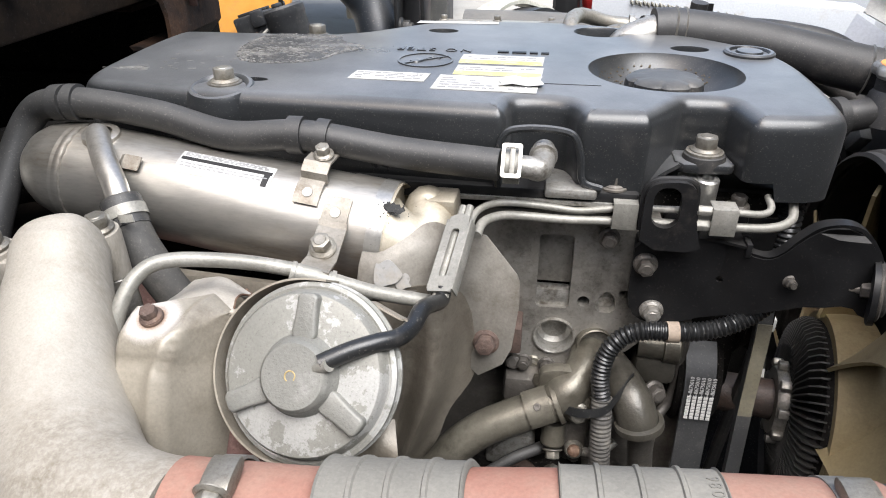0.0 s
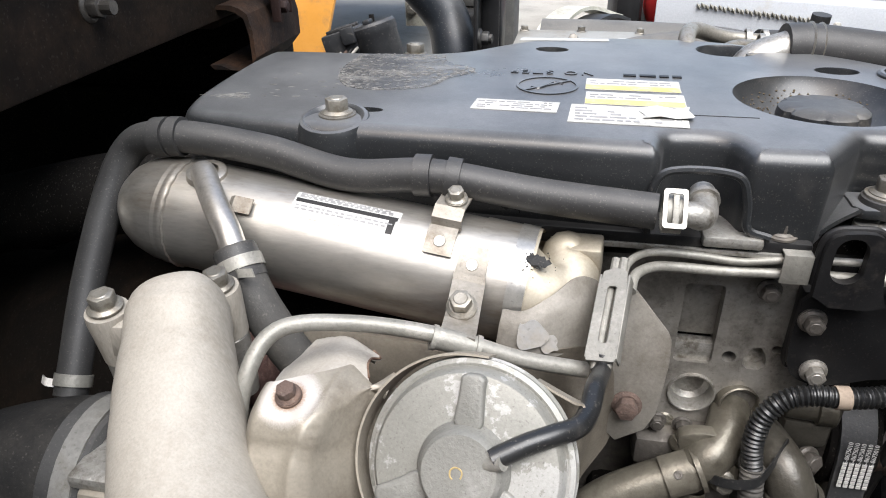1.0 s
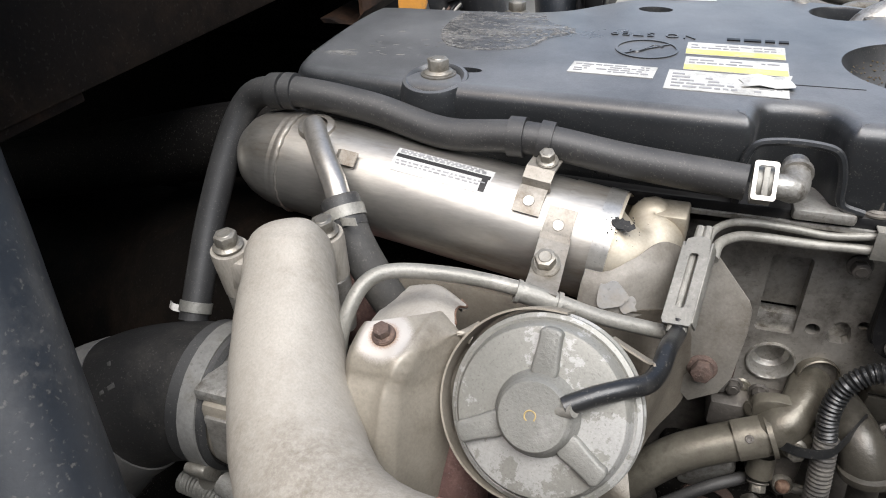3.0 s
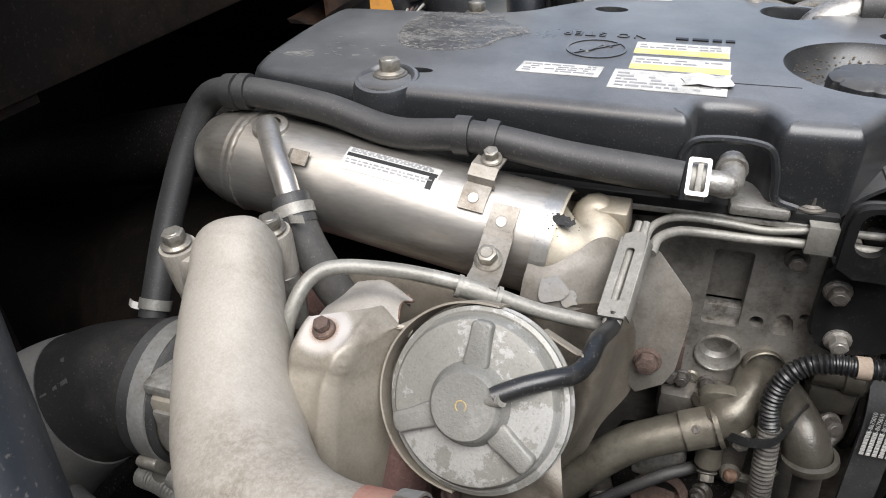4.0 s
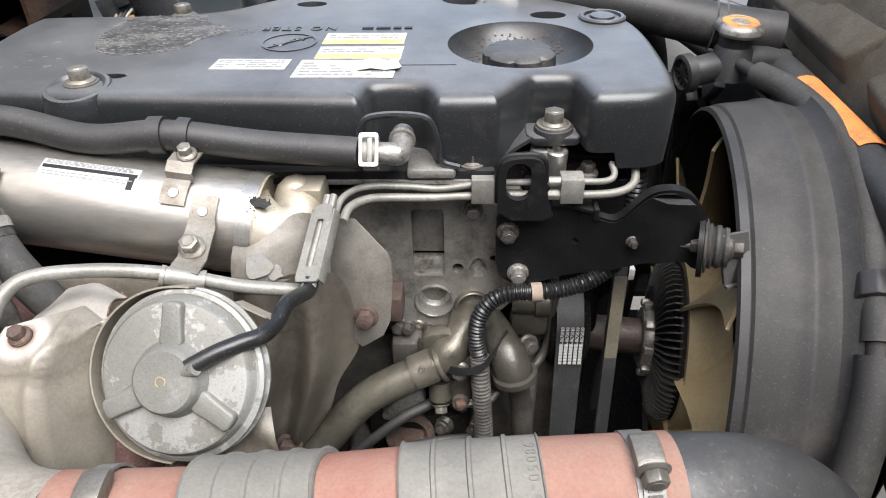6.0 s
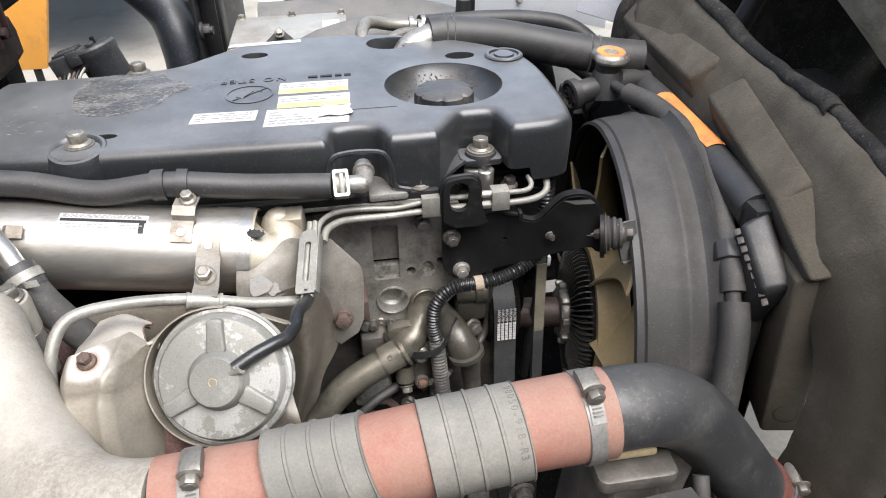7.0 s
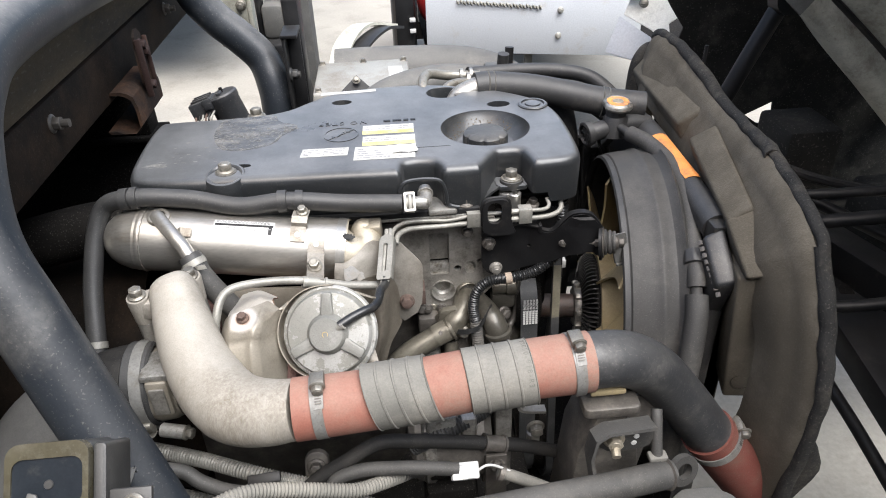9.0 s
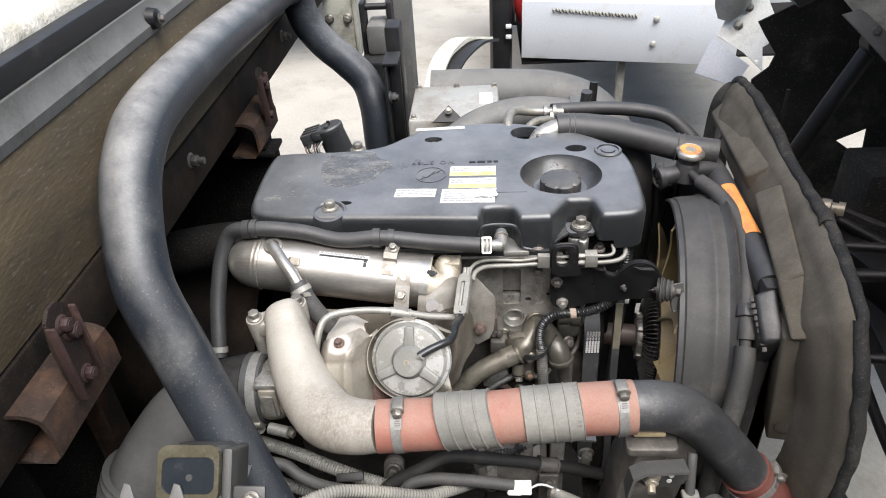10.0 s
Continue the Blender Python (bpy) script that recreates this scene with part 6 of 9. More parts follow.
# ---- water pipe, thermostat parts, wiring loom ----
def front_plumbing():
    th = thing("coolant_pipe", (-0.03, 0.46, 1.0), "dull metal coolant pipe with clamp tag", "pipe")
    pts = [(-0.118, 0.440, 0.975), (-0.088, 0.452, 1.002), (-0.062, 0.462, 1.031), (-0.036, 0.471, 1.052), (0.0, 0.480, 1.068), (0.030, 0.486, 1.080)]
    part("pipe", tube(pts, 0.0165, 32, 8), M_OILPIPE, th)
    d = Vector((0.030, 0.006, 0.012)).normalized()
    # stamped tag bent over the pipe's end
    q = Vector((0.0140, 0.4830, 1.0745))
    o = (Vector((-0.15, -0.75, 0.62)) - d * d.dot(Vector((-0.15, -0.75, 0.62)))).normalized()
    w = d.cross(o)
    tag = []
    for k in range(9):
        a = radians(-62 + 15.5 * k)
        tag.append(q + (o * math.cos(a) + w * math.sin(a)) * 0.0182)
    part("clamp_tag", strip(tag, d, 0.022, 0.0016, n=3), M_OILPIPE, th, "stamped steel tag")
    part("tag_stamp", lathe([(0.0035, 0.0), (0.0030, 0.0009), (0.0020, 0.0009), (0.0016, 0.0002), (0, 0.0002)], axes(q + o * 0.0189, o), 14), M_GRIME, th)
    part("pipe_lip", band(Vector((0.0295, 0.4858, 1.0798)), d, 0.0165, 0.004, 0.0030, 32), M_OILPIPE, th)
    part("flange", prism(chaikin([(0.010, 1.108), (0.044, 1.112), (0.062, 1.094), (0.062, 1.048), (0.040, 1.042), (0.028, 1.062), (0.014, 1.088)], 2), -0.006, 0.006, axes((0, 0.498, 0), -Y, X), 0.003), M_OILPIPE, th, "rounded cast flange")
    part("elbow_casting", tube([(0.024, 0.487, 1.0785, 0.0155), (0.036, 0.490, 1.088, 0.0175), (0.047, 0.501, 1.096, 0.0165), (0.054, 0.520, 1.104, 0.016), (0.058, 0.545, 1.108, 0.016)], 0.02, 24), M_OILPIPE, th)
    bolt((0.0186, 0.5040, 1.0900), (-0.75, -0.6, 0.25), 0.0070, th, M_OILPIPE, 0.0092)
    part("bolt_ear", prism(chaikin([(-0.013, -0.010), (0.012, -0.012), (0.016, 0.010), (-0.010, 0.012)], 1), -0.004, 0.0, axes((0.0190, 0.5045, 1.0900), (-0.75, -0.6, 0.25), X), 0.0015), M_OILPIPE, th)
    bolt((0.0474, 0.4790, 1.0770), (0.05, -0.95, 0.25), 0.0070, th, M_ZINC, 0.0095)
    part("bolt_ear", prism(chaikin([(-0.014, -0.012), (0.014, -0.014), (0.016, 0.014), (-0.014, 0.014)], 1), -0.012, -0.0005, axes((0.0474, 0.4800, 1.0770), (0.05, -0.95, 0.25), X), 0.003), M_OILPIPE, th)
    # plug with a hex end under the pipe
    part("plug_boss", lathe([(0.0105, -0.022), (0.0110, -0.002), (0.0095, 0.0), (0, 0.0)], axes((0.0285, 0.4790, 1.0370), (0, -0.25, -0.97)), 24), M_OILPIPE, th)
    bolt((0.0289, 0.4755, 1.0330), (0.05, -0.62, -0.75), 0.0068, th, M_ZINC)
    bolt((-0.0124, 0.5200, 1.0975), (0.0, -0.95, 0.3), 0.0070, th, M_GRIME, 0.0090)
    bolt((0.0058, 0.5300, 1.0870), (0.0, -0.95, 0.3), 0.0062, th, M_OILPIPE, 0.0085)
    th = thing("sensor_plug", (0.048, 0.47, 1.025), "small sensor with red end on a grey lead", "sensor")
    part("body", lathe([(0.0085, -0.014), (0.0088, 0.0), (0.0072, 0.0025), (0.0066, 0.0010), (0, 0.0010)], axes((0.0485, 0.4800, 1.0305), (0.02, -0.94, 0.33)), 22), M_ZINC, th)
    part("red_end", lathe([(0.0060, 0.0), (0.0052, 0.0032), (0.0028, 0.0050), (0, 0.0055)], axes((0.0485, 0.4785, 1.0310), (0.02, -0.94, 0.33)), 18), M_RUSTSTAIN, th, "red rubber end")
    part("lead", tube([(0.054, 0.482, 1.028), (0.066, 0.484, 1.0255), (0.076, 0.488, 1.0255), (0.086, 0.495, 1.032)], 0.0042, 10), M_PIPE, th)
    th = thing("thermostat_housing", (0.10, 0.5, 1.0), "round oily cast thermostat housing with hose", "engine part")
    part("housing", tube([(0.078, 0.530, 1.098, 0.013), (0.085, 0.508, 1.0960, 0.0160), (0.0925, 0.489, 1.0890, 0.0182), (0.0985, 0.479, 1.0770, 0.0184), (0.1010, 0.476, 1.067, 0.0175)], 0.02, 28), M_OILY, th)
    part("collar", lathe([(0.0175, -0.0045), (0.0212, -0.0030), (0.0216, 0.0), (0.0212, 0.0030), (0.0175, 0.0045)], axes((0.1008, 0.476, 1.0735), (0.22, -0.10, -0.97)), 36), M_OILY, th)
    part("lower_hose", tube([(0.1015, 0.476, 1.069), (0.106, 0.482, 1.045), (0.1115, 0.488, 1.00), (0.114, 0.492, 0.93), (0.114, 0.494, 0.86)], 0.0110, 22), M_GRIME, th, "grimy lower hose")
    bolt((0.1134, 0.5060, 1.0870), (0.35, -0.85, 0.25), 0.0078, th, M_GRIME, 0.0100)
    part("side_casting", lathe([(0, -0.022), (0.0125, -0.022), (0.0125, 0.0), (0.0150, 0.001), (0.0150, 0.014), (0.0125, 0.016), (0, 0.016)], axes((0.122, 0.535, 1.116), (1, -0.1, 0.02)), 26), M_OILPIPE, th)
    part("side_casting", block(0.098, 0.525, 1.078, 0.136, 0.56, 1.106, 0.006), M_OILY, th)
    part("side_pipe", tube([(0.1400, 0.545, 1.140), (0.1412, 0.541, 1.115), (0.1412, 0.541, 1.080), (0.1380, 0.540, 1.052), (0.1290, 0.532, 1.038), (0.1150, 0.515, 1.032)], 0.0050, 12), M_GRIME, th)
    # grimy lump and fittings deep below
    tb = thing("pump_casting", (-0.01, 0.50, 0.96), "pale pitted pump casting under the coolant pipe", "engine part")
    part("casting", prism(chaikin([(-0.040, 0.995), (-0.012, 1.030), (0.014, 1.034), (0.012, 1.010), (-0.012, 0.992)], 1), -0.03, 0.012, axes((0, 0.50, 0), -Y, X), 0.006), M_ALU2, tb)
    part("rim", lathe([(0.022, -0.006), (0.026, -0.003), (0.026, 0.004), (0.018, 0.006), (0.014, 0.0), (0, 0.0)], axes((-0.004, 0.488, 0.975), (0.05, -0.95, 0.3)), 28), M_RUST, tb, "rusty bore rim")
    part("body", block(-0.05, 0.49, 0.94, 0.06, 0.56, 1.00, 0.012), M_DARK, tb)
    rnd = random.Random(21)
    for k, (x, y, z) in enumerate(((0.030, 0.492, 0.985), (-0.055, 0.475, 0.962), (0.062, 0.500, 0.975), (0.048, 0.505, 1.005))):
        tb = thing("engine_fitting", (x, y, z - 0.03), "small grimy pipe fitting on the engine block", "engine part", "block fittings")
        dd = Vector((rnd.uniform(-0.5, 0.5), -1, rnd.uniform(-0.2, 0.4)))
        part("body", lathe([(0.012, -0.04), (0.012, 0.0), (0.009, 0.004), (0, 0.005)], axes((x, y, z), dd), 18), M_GRIME if k % 2 else M_OILY, tb)
        bolt(Vector((x, y, z)) + dd.normalized() * 0.005, dd, 0.0055, tb, M_GRIME)
    th = thing("lower_hose_loop", (-0.03, 0.46, 0.93), "thin dark hose curving below the pipe", "hose")
    part("hose", tube([(-0.066, 0.458, 0.972), (-0.036, 0.462, 1.000), (-0.008, 0.470, 1.020), (0.014, 0.480, 1.026), (0.030, 0.495, 1.022)], 0.0055, 12), M_RUBBER, th)
    part("hose", tube([(-0.075, 0.452, 0.955), (-0.03, 0.458, 0.978), (0.02, 0.470, 0.985), (0.06, 0.480, 0.980)], 0.0045, 12), M_RUBBER, th)
    # corrugated loom
    th = thing("wiring_loom", (0.12, 0.47, 1.1), "black corrugated wiring conduit with tan tape and cable tie", "cable")
    lo = [(0.0665, 0.477, 1.094), (0.0632, 0.481, 1.118), (0.0672, 0.485, 1.141), (0.0800, 0.488, 1.157), (0.098, 0.488, 1.1635), (0.1165, 0.488, 1.1642), (0.140, 0.491, 1.1655), (0.161, 0.494, 1.1715), (0.178, 0.499, 1.180), (0.195, 0.508, 1.190)]
    part("conduit", tube(lo, 0.0066, 20, 10, ripple=(0.0017, 0.0036)), M_LOOM, th)
    part("tape", band((0.1165, 0.488, 1.1642), (1, 0.06, 0.04), 0.0082, 0.0095, 0.0006, 22), M_TAPE, th, "tan cloth tape")
    lw = [(0.0665, 0.477, 1.097), (0.0680, 0.470, 1.070), (0.0705, 0.464, 1.03), (0.0725, 0.460, 0.98), (0.073, 0.457, 0.90)]
    part("taped_run", tube(lw, 0.0086, 18, 10, ripple=(0.0008, 0.0040)), M_TAPED, th, "grey taped lower run")
    tie = [(0.0300, 0.4800, 1.0810), (0.0440, 0.4690, 1.0850), (0.0580, 0.4645, 1.0895), (0.0700, 0.4665, 1.0935), (0.0800, 0.4770, 1.1010), (0.0930, 0.4950, 1.1090)]
    part("cable_tie", strip(tie, (0.0, 0.35, 1), 0.0075, 0.0016), M_LOOM, th)


front_plumbing()


# ---- belts, pulleys, fan ----
FY, FZ = 0.590, 1.030
FAN_AXIS = Vector((1, -0.14, 0)).normalized()


def belt_drive():
    th = thing("ribbed_belt", (0.16, 0.55, 0.8), "flat black ribbed drive belt with white print", "belt")

    def loop(y0, z0, r0, y1, z1, r1, x, w, t):
        """A belt round two pulleys in the plane across x."""
        d = Vector((y1 - y0, z1 - z0))
        L = d.length
        ang = math.atan2(d.y, d.x)
        off = math.acos((r0 - r1) / L)
        path = []
        for k in range(13):
            a = ang + off + (2 * math.pi - 2 * off) * k / 12
            path.append((x, y0 + r0 * math.cos(a), z0 + r0 * math.sin(a)))
        for k in range(13):
            a = ang - off + 2 * off * k / 12
            path.append((x, y1 + r1 * math.cos(a), z1 + r1 * math.sin(a)))
        path.append(path[0])
        return strip(path, X, w, t, smooth=False)
    part("belt", loop(0.580, 1.066, 0.058, 0.570, 0.76, 0.078, 0.158, 0.027, 0.0045), M_BELT, th, "smooth grey-black belt back")
    bm = bmesh.new()
    nb = (0, -1, 0.098)
    for k in range(5):
        x = 0.1465 + k * 0.0049
        lettering("belt_number", "5-8675010", 0.0036, axes((x + 0.0046, 0.5183, 1.0850), nb, (0, 0.098, 1)), M_INKLT, th, 0.0005)
        for j in range(7):
            block(x + 0.0008, -0.029 + j * 0.0036, 0, x + 0.0042, -0.0264 + j * 0.0036, 0.0008, 0, bm, axes((0, 0.5178, 1.0800), nb, X))
    part("belt_print", bm, M_CONN, th, "white printed brand bars")
    th = thing("fan_belt", (0.20, 0.55, 0.8), "narrow black fan belt with yellowed print", "belt")
    part("belt", loop(0.588, 1.155, 0.064, 0.570, 0.76, 0.090, 0.1975, 0.0125, 0.008), M_BELT, th)
    nf = (0, -1, 0.075)
    part("print_band", block(-0.0060, -0.075, 0, 0.0060, 0.075, 0.0008, 0, None, axes((0.1975, 0.5118, 1.085), nf, X)), M_BELTLBL, th, "dusty printed band")
    for k in range(2):
        lettering("belt_number", "5-86750007-2", 0.0040, axes((0.1965 + k * 0.0052, 0.5138, 1.070), nf, (0, 0.075, 1)), M_INK, th, 0.0005)
        bm = bmesh.new()
        for j in range(7):
            block(0.1930 + k * 0.0052, -0.0115 + j * 0.0036, 0, 0.1964 + k * 0.0052, -0.0089 + j * 0.0036, 0.0005, 0, bm, axes((0, 0.5091, 1.025), nf, X))
        part("belt_print", bm, M_INK, th, "dark printed bars")
    th = thing("fan_pulley", (0.18, FY, 0.9), "dark steel fan pulley with grooves", "pulley")
    part("pulley", lathe([(0, 0.140), (0.052, 0.140), (0.056, 0.144), (0.053, 0.146), (0.053, 0.171), (0.056, 0.174), (0.050, 0.180), (0, 0.180)], axes((0, 0.580, 1.066), X), 48), M_DARK, th)
    th = thing("idler_pulley", (0.20, 0.588, 1.09), "dark upper pulley of the fan belt", "pulley")
    part("pulley", lathe([(0, 0.185), (0.062, 0.187), (0.056, 0.197), (0.062, 0.207), (0.04, 0.210), (0, 0.210)], axes((0, 0.588, 1.155), X), 40), M_DARK, th)
    th = thing("crank_pulley", (0.18, 0.61, 0.68), "dark crankshaft pulley below the fan", "pulley")
    part("pulley", lathe([(0, 0.140), (0.078, 0.140), (0.072, 0.149), (0.072, 0.177), (0.082, 0.186), (0.082, 0.203), (0.086, 0.210), (0, 0.216)], axes((0, 0.570, 0.76), X), 40), M_DARK, th)
    th = thing("wire_plug", (0.212, 0.555, 1.12), "small white plastic plug beside the fan belt", "connector")
    part("plug", block(0.206, 0.556, 1.126, 0.222, 0.570, 1.140, 0.002), M_CONN, th)
    part("plug", block(0.206, 0.566, 1.098, 0.220, 0.578, 1.112, 0.002), M_CONN, th)
    part("lead", tube([(0.214, 0.566, 1.126), (0.215, 0.578, 1.06), (0.212, 0.59, 0.98), (0.21, 0.60, 0.90)], 0.0065, 10), M_RUBBER, th)
    th = thing("cooling_fan", (0.30, FY, 0.8), "yellowed nylon engine cooling fan with viscous clutch", "fan")
    FC = FZ - 0.011
    hub = Vector((0.275, FY, FC)) - FAN_AXIS * 0.275
    ax = axes(hub, FAN_AXIS)
    part("shaft", lathe([(0, 0.19), (0.0205, 0.19), (0.0205, 0.262), (0, 0.262)], ax, 28), M_SHAFT, th, "rusty brown fan shaft")
    part("clutch", lathe([(0, 0.258), (0.026, 0.258), (0.034, 0.270), (0.060, 0.274), (0.088, 0.278), (0.090, 0.295), (0, 0.305)], ax, 48), M_DARK, th, "finned viscous clutch")
    ring = part("clutch_ring", lathe([(0.022, 0.250), (0.034, 0.250), (0.037, 0.256), (0.036, 0.266), (0.022, 0.266)], ax, 36), M_BLOCK, th, "toothed grey clutch ring")
    lug = finish("tooth", block(0.0, -0.005, -0.008, 0.008, 0.005, 0.008, 0.002), M_BLOCK)
    for k in range(9):
        a = 2 * math.pi * k / 9
        put("tooth", lug, ax @ Matrix.Rotation(a, 4, "Z") @ Matrix.Translation((0.036, 0, 0.258)), ring)
    fin = finish("fin", prism([(0.040, -0.276), (0.040, -0.260), (0.060, -0.258), (0.084, -0.264), (0.090, -0.272), (0.090, -0.280)], -0.0009, 0.0009, axes((0, 0, 0), Y, X) @ Matrix.Scale(-1, 4, Y)), M_BOXGREY)
    for k in range(72):
        put("fin", fin, axes(hub, -FAN_AXIS, Y) @ pose(0, 0, 0, 0, 0, 5 * k), th)

    # broad, twisted and dished blades
    def blade():
        g = []
        for i in range(9):
            u = i / 8
            r = 0.084 + 0.134 * u
            row = []
            for j in range(11):
                s = j / 10 - 0.5
                a = s * (0.98 + 0.14 * u) + 0.16 * u * u
                row.append((0.315 - 0.075 * s * (1 - 0.25 * u) + 0.040 * (0.25 - s * s) + 0.010 * math.sin(3 * u), r * math.cos(a), r * math.sin(a)))
            g.append(row)
        return sheet(g, 0.0035)
    me = finish("blade", blade(), M_FAN)
    part("fan_ring", lathe([(0.088, 0.284), (0.098, 0.284), (0.098, 0.325), (0.088, 0.325), (0.088, 0.284)], ax, 40), M_FAN, th)
    for k in range(7):
        put("blade", me, Matrix.Translation(hub + Z * (FZ - FC)) @ pose(0, 0, 0, 0, 0, -8) @ pose(0, 0, 0, 360 / 7 * k + 46), th)


belt_drive()


# ---- fan shroud, radiator and its dust panel ----
def shroud():
    th = thing("fan_shroud", (0.32, FY, 0.76), "dusty black plastic fan shroud ring", "fan shroud")
    ax = axes(Vector((0.298, FY, FZ + 0.005)) - FAN_AXIS * 0.300, FAN_AXIS)
    part("ring", lathe([(0.236, 0.306), (0.240, 0.299), (0.244, 0.302), (0.2460, 0.312), (0.2480, 0.326), (0.2495, 0.338), (0.2520, 0.341), (0.2525, 0.345), (0.2505, 0.349), (0.2505, 0.362), (0.2535, 0.366), (0.262, 0.372), (0.258, 0.376), (0.244, 0.370), (0.242, 0.34), (0.238, 0.318), (0.236, 0.306)], ax, 128), M_SHROUD, th)
    part("front_lip", lathe([(0.234, 0.297), (0.237, 0.290), (0.241, 0.292), (0.242, 0.299), (0.238, 0.305), (0.234, 0.297)], ax, 128), M_RUBBER, th)
    # plate that carries the rubber mount, with a turned-up lower flange
    tl, tr, bl, br = (Vector(v) for v in ((0.2490, 0.4480, 1.2500), (0.2730, 0.4550, 1.2500), (0.2605, 0.4440, 1.2060), (0.2850, 0.4520, 1.2060)))
    bm = sheet([[tl.lerp(bl, v).lerp(tr.lerp(br, v), u) for u in (0, 0.33, 0.67, 1)] for v in (0, 0.5, 1)], 0.003)
    out = (tr - tl).cross(tl - bl).normalized()
    out = out if out.y < 0 else -out
    for a, b in ((bl, br),):
        sheet([[a, a.lerp(b, 0.5), b], [a + out * 0.004, a.lerp(b, 0.5) + out * 0.004, b + out * 0.004]], 0.0022, bm)
    part("mount_tab", bm, M_GREYPL, th, "flat plate with a turned flange")
    part("frame_panel", plate_with_holes([(0.90, 0.74), (0.90, 1.20), (0.80, 1.25), (0.46, 1.25), (0.40, 1.20), (0.375, 1.10), (0.37, 0.74)], [circle(FY, FZ, 0.20, 48)], 0, 0.006, Matrix(((0, 0, 1, 0.376), (1, 0, 0, 0), (0, 1, 0, 0), (0, 0, 0, 1)))), M_RUBBER, th)
    th = thing("radiator", (0.40, FY, 0.72), "dark radiator core behind the fan shroud", "radiator")
    part("core", block(0.394, 0.40, 0.72, 0.43, 0.92, 1.24, 0.004), M_CORE, th)
    part("top_tank", tube([(0.396, 0.90, 1.250), (0.396, 0.75, 1.272), (0.394, 0.56, 1.266), (0.390, 0.43, 1.262)], 0.021, 22), M_RUBBER, th, "black plastic top tank")
    g = [[(0.3945 - 0.0220 * math.cos(radians(a)), 0.534 + 0.142 * j / 4, 1.2658 + 0.0052 * j / 4 + 0.0220 * math.sin(radians(a))) for a in (58, 74, 90, 105, 120)] for j in range(5)]
    part("orange_label", sheet(g, 0.0004), M_ORANGE, th, "scuffed orange warning label")
    # moulded end cap with a domed shoulder
    own = bmesh.new()
    quad = [(0.360, 0.408, 1.266), (0.390, 0.412, 1.277), (0.3900, 0.345, 1.2310), (0.362, 0.352, 1.2230)]
    top = [own.verts.new(q) for q in quad]
    low = [own.verts.new(Vector(q) + Vector((0.0, 0.030, -0.075))) for q in quad]
    own.faces.new(top)
    own.faces.new(low)
    for k in range(4):
        own.faces.new((top[k], top[(k + 1) % 4], low[(k + 1) % 4], low[k]))
    bmesh.ops.recalc_face_normals(own, faces=own.faces[:])
    bmesh.ops.bevel(own, geom=own.edges[:], offset=0.006, segments=3, profile=0.5, affect="EDGES", clamp_overlap=True)
    part("end_cap", own, M_ENDCAP, th, "black plastic end cap")
    part("tank_step", block(0.374, 0.408, 1.245, 0.402, 0.440, 1.277, 0.004), M_ENDCAP, th)
    part("side_tank", block(0.368, 0.372, 0.80, 0.392, 0.425, 1.205, 0.006), M_RUBBER, th)
    tooth = finish("tooth", block(-0.0035, -0.003, 0.0, 0.0035, 0.003, 0.003, 0.0008), M_GRIME)
    for k in range(9):
        put("tooth", tooth, axes((0.3580 + 0.0012 * k, 0.4060 - 0.0068 * k, 1.2560 - 0.0058 * k), (-0.6, -0.4, 0.7), (0, -1, -0.8)), th, "crimped tank tooth")
    # filler neck and cap
    c = Vector((0.340, 0.738, 1.300))
    part("filler_neck", lathe([(0.024, -0.03), (0.020, 0.0), (0.017, 0.004), (0.017, 0.018), (0, 0.018)], axes(c, Z), 24), M_RUBBER, th)
    part("neck_pipe", tube([(0.300, 0.735, 1.275), (0.34, 0.738, 1.284), (0.372, 0.742, 1.285), (0.40, 0.745, 1.28)], 0.016, 18), M_RUBBER, th)
    fl = lathe([(0.021, 0), (0.021, 0.010), (0.018, 0.012), (0.0165, 0.012), (0.0155, 0.002), (0, 0.002)], axes((0.298, 0.735, 1.275), (-1, -0.25, -0.1)), 26)
    nf = part("neck_flange", fl, M_RUBBER, th)
    for k in range(5):
        part("web", block(-0.0012, -0.0155, 0.002, 0.0012, 0.0155, 0.009, 0.0004, None, axes((0.298, 0.735, 1.275), (-1, -0.25, -0.1)) @ pose(0, 0, 0, 0, 0, 36 * k)), M_RUBBER, nf)
    up = (0.02, -0.06, 1)
    cap = part("radiator_cap", lathe([(0, 0.018), (0.024, 0.018), (0.0258, 0.0215), (0.0252, 0.0255), (0.0235, 0.0280), (0.0205, 0.0295), (0.019, 0.0285), (0, 0.0285)], axes(c, up), 72, lobes=(2, 0.14)), M_ALU2, th, "steel radiator cap")
    part("cap_label", lathe([(0.0188, 0.0287), (0.0182, 0.0297), (0.0105, 0.0299), (0.0095, 0.029)], axes(c, up), 40), M_ORANGE, cap, "worn orange ring label")
    for y in (-0.0145, 0.0129):
        part("print", block(-0.008, y, 0.0297, 0.008, y + 0.0016, 0.0300, 0.0001, None, axes(c, up)), M_INK, cap)
    part("cap_centre", lathe([(0.0095, 0.029), (0.0088, 0.0302), (0.0062, 0.0303), (0.0058, 0.0296), (0.0030, 0.0296), (0.0026, 0.0305), (0, 0.0306)], axes(c, up), 28), M_BRASSY, cap)


shroud()


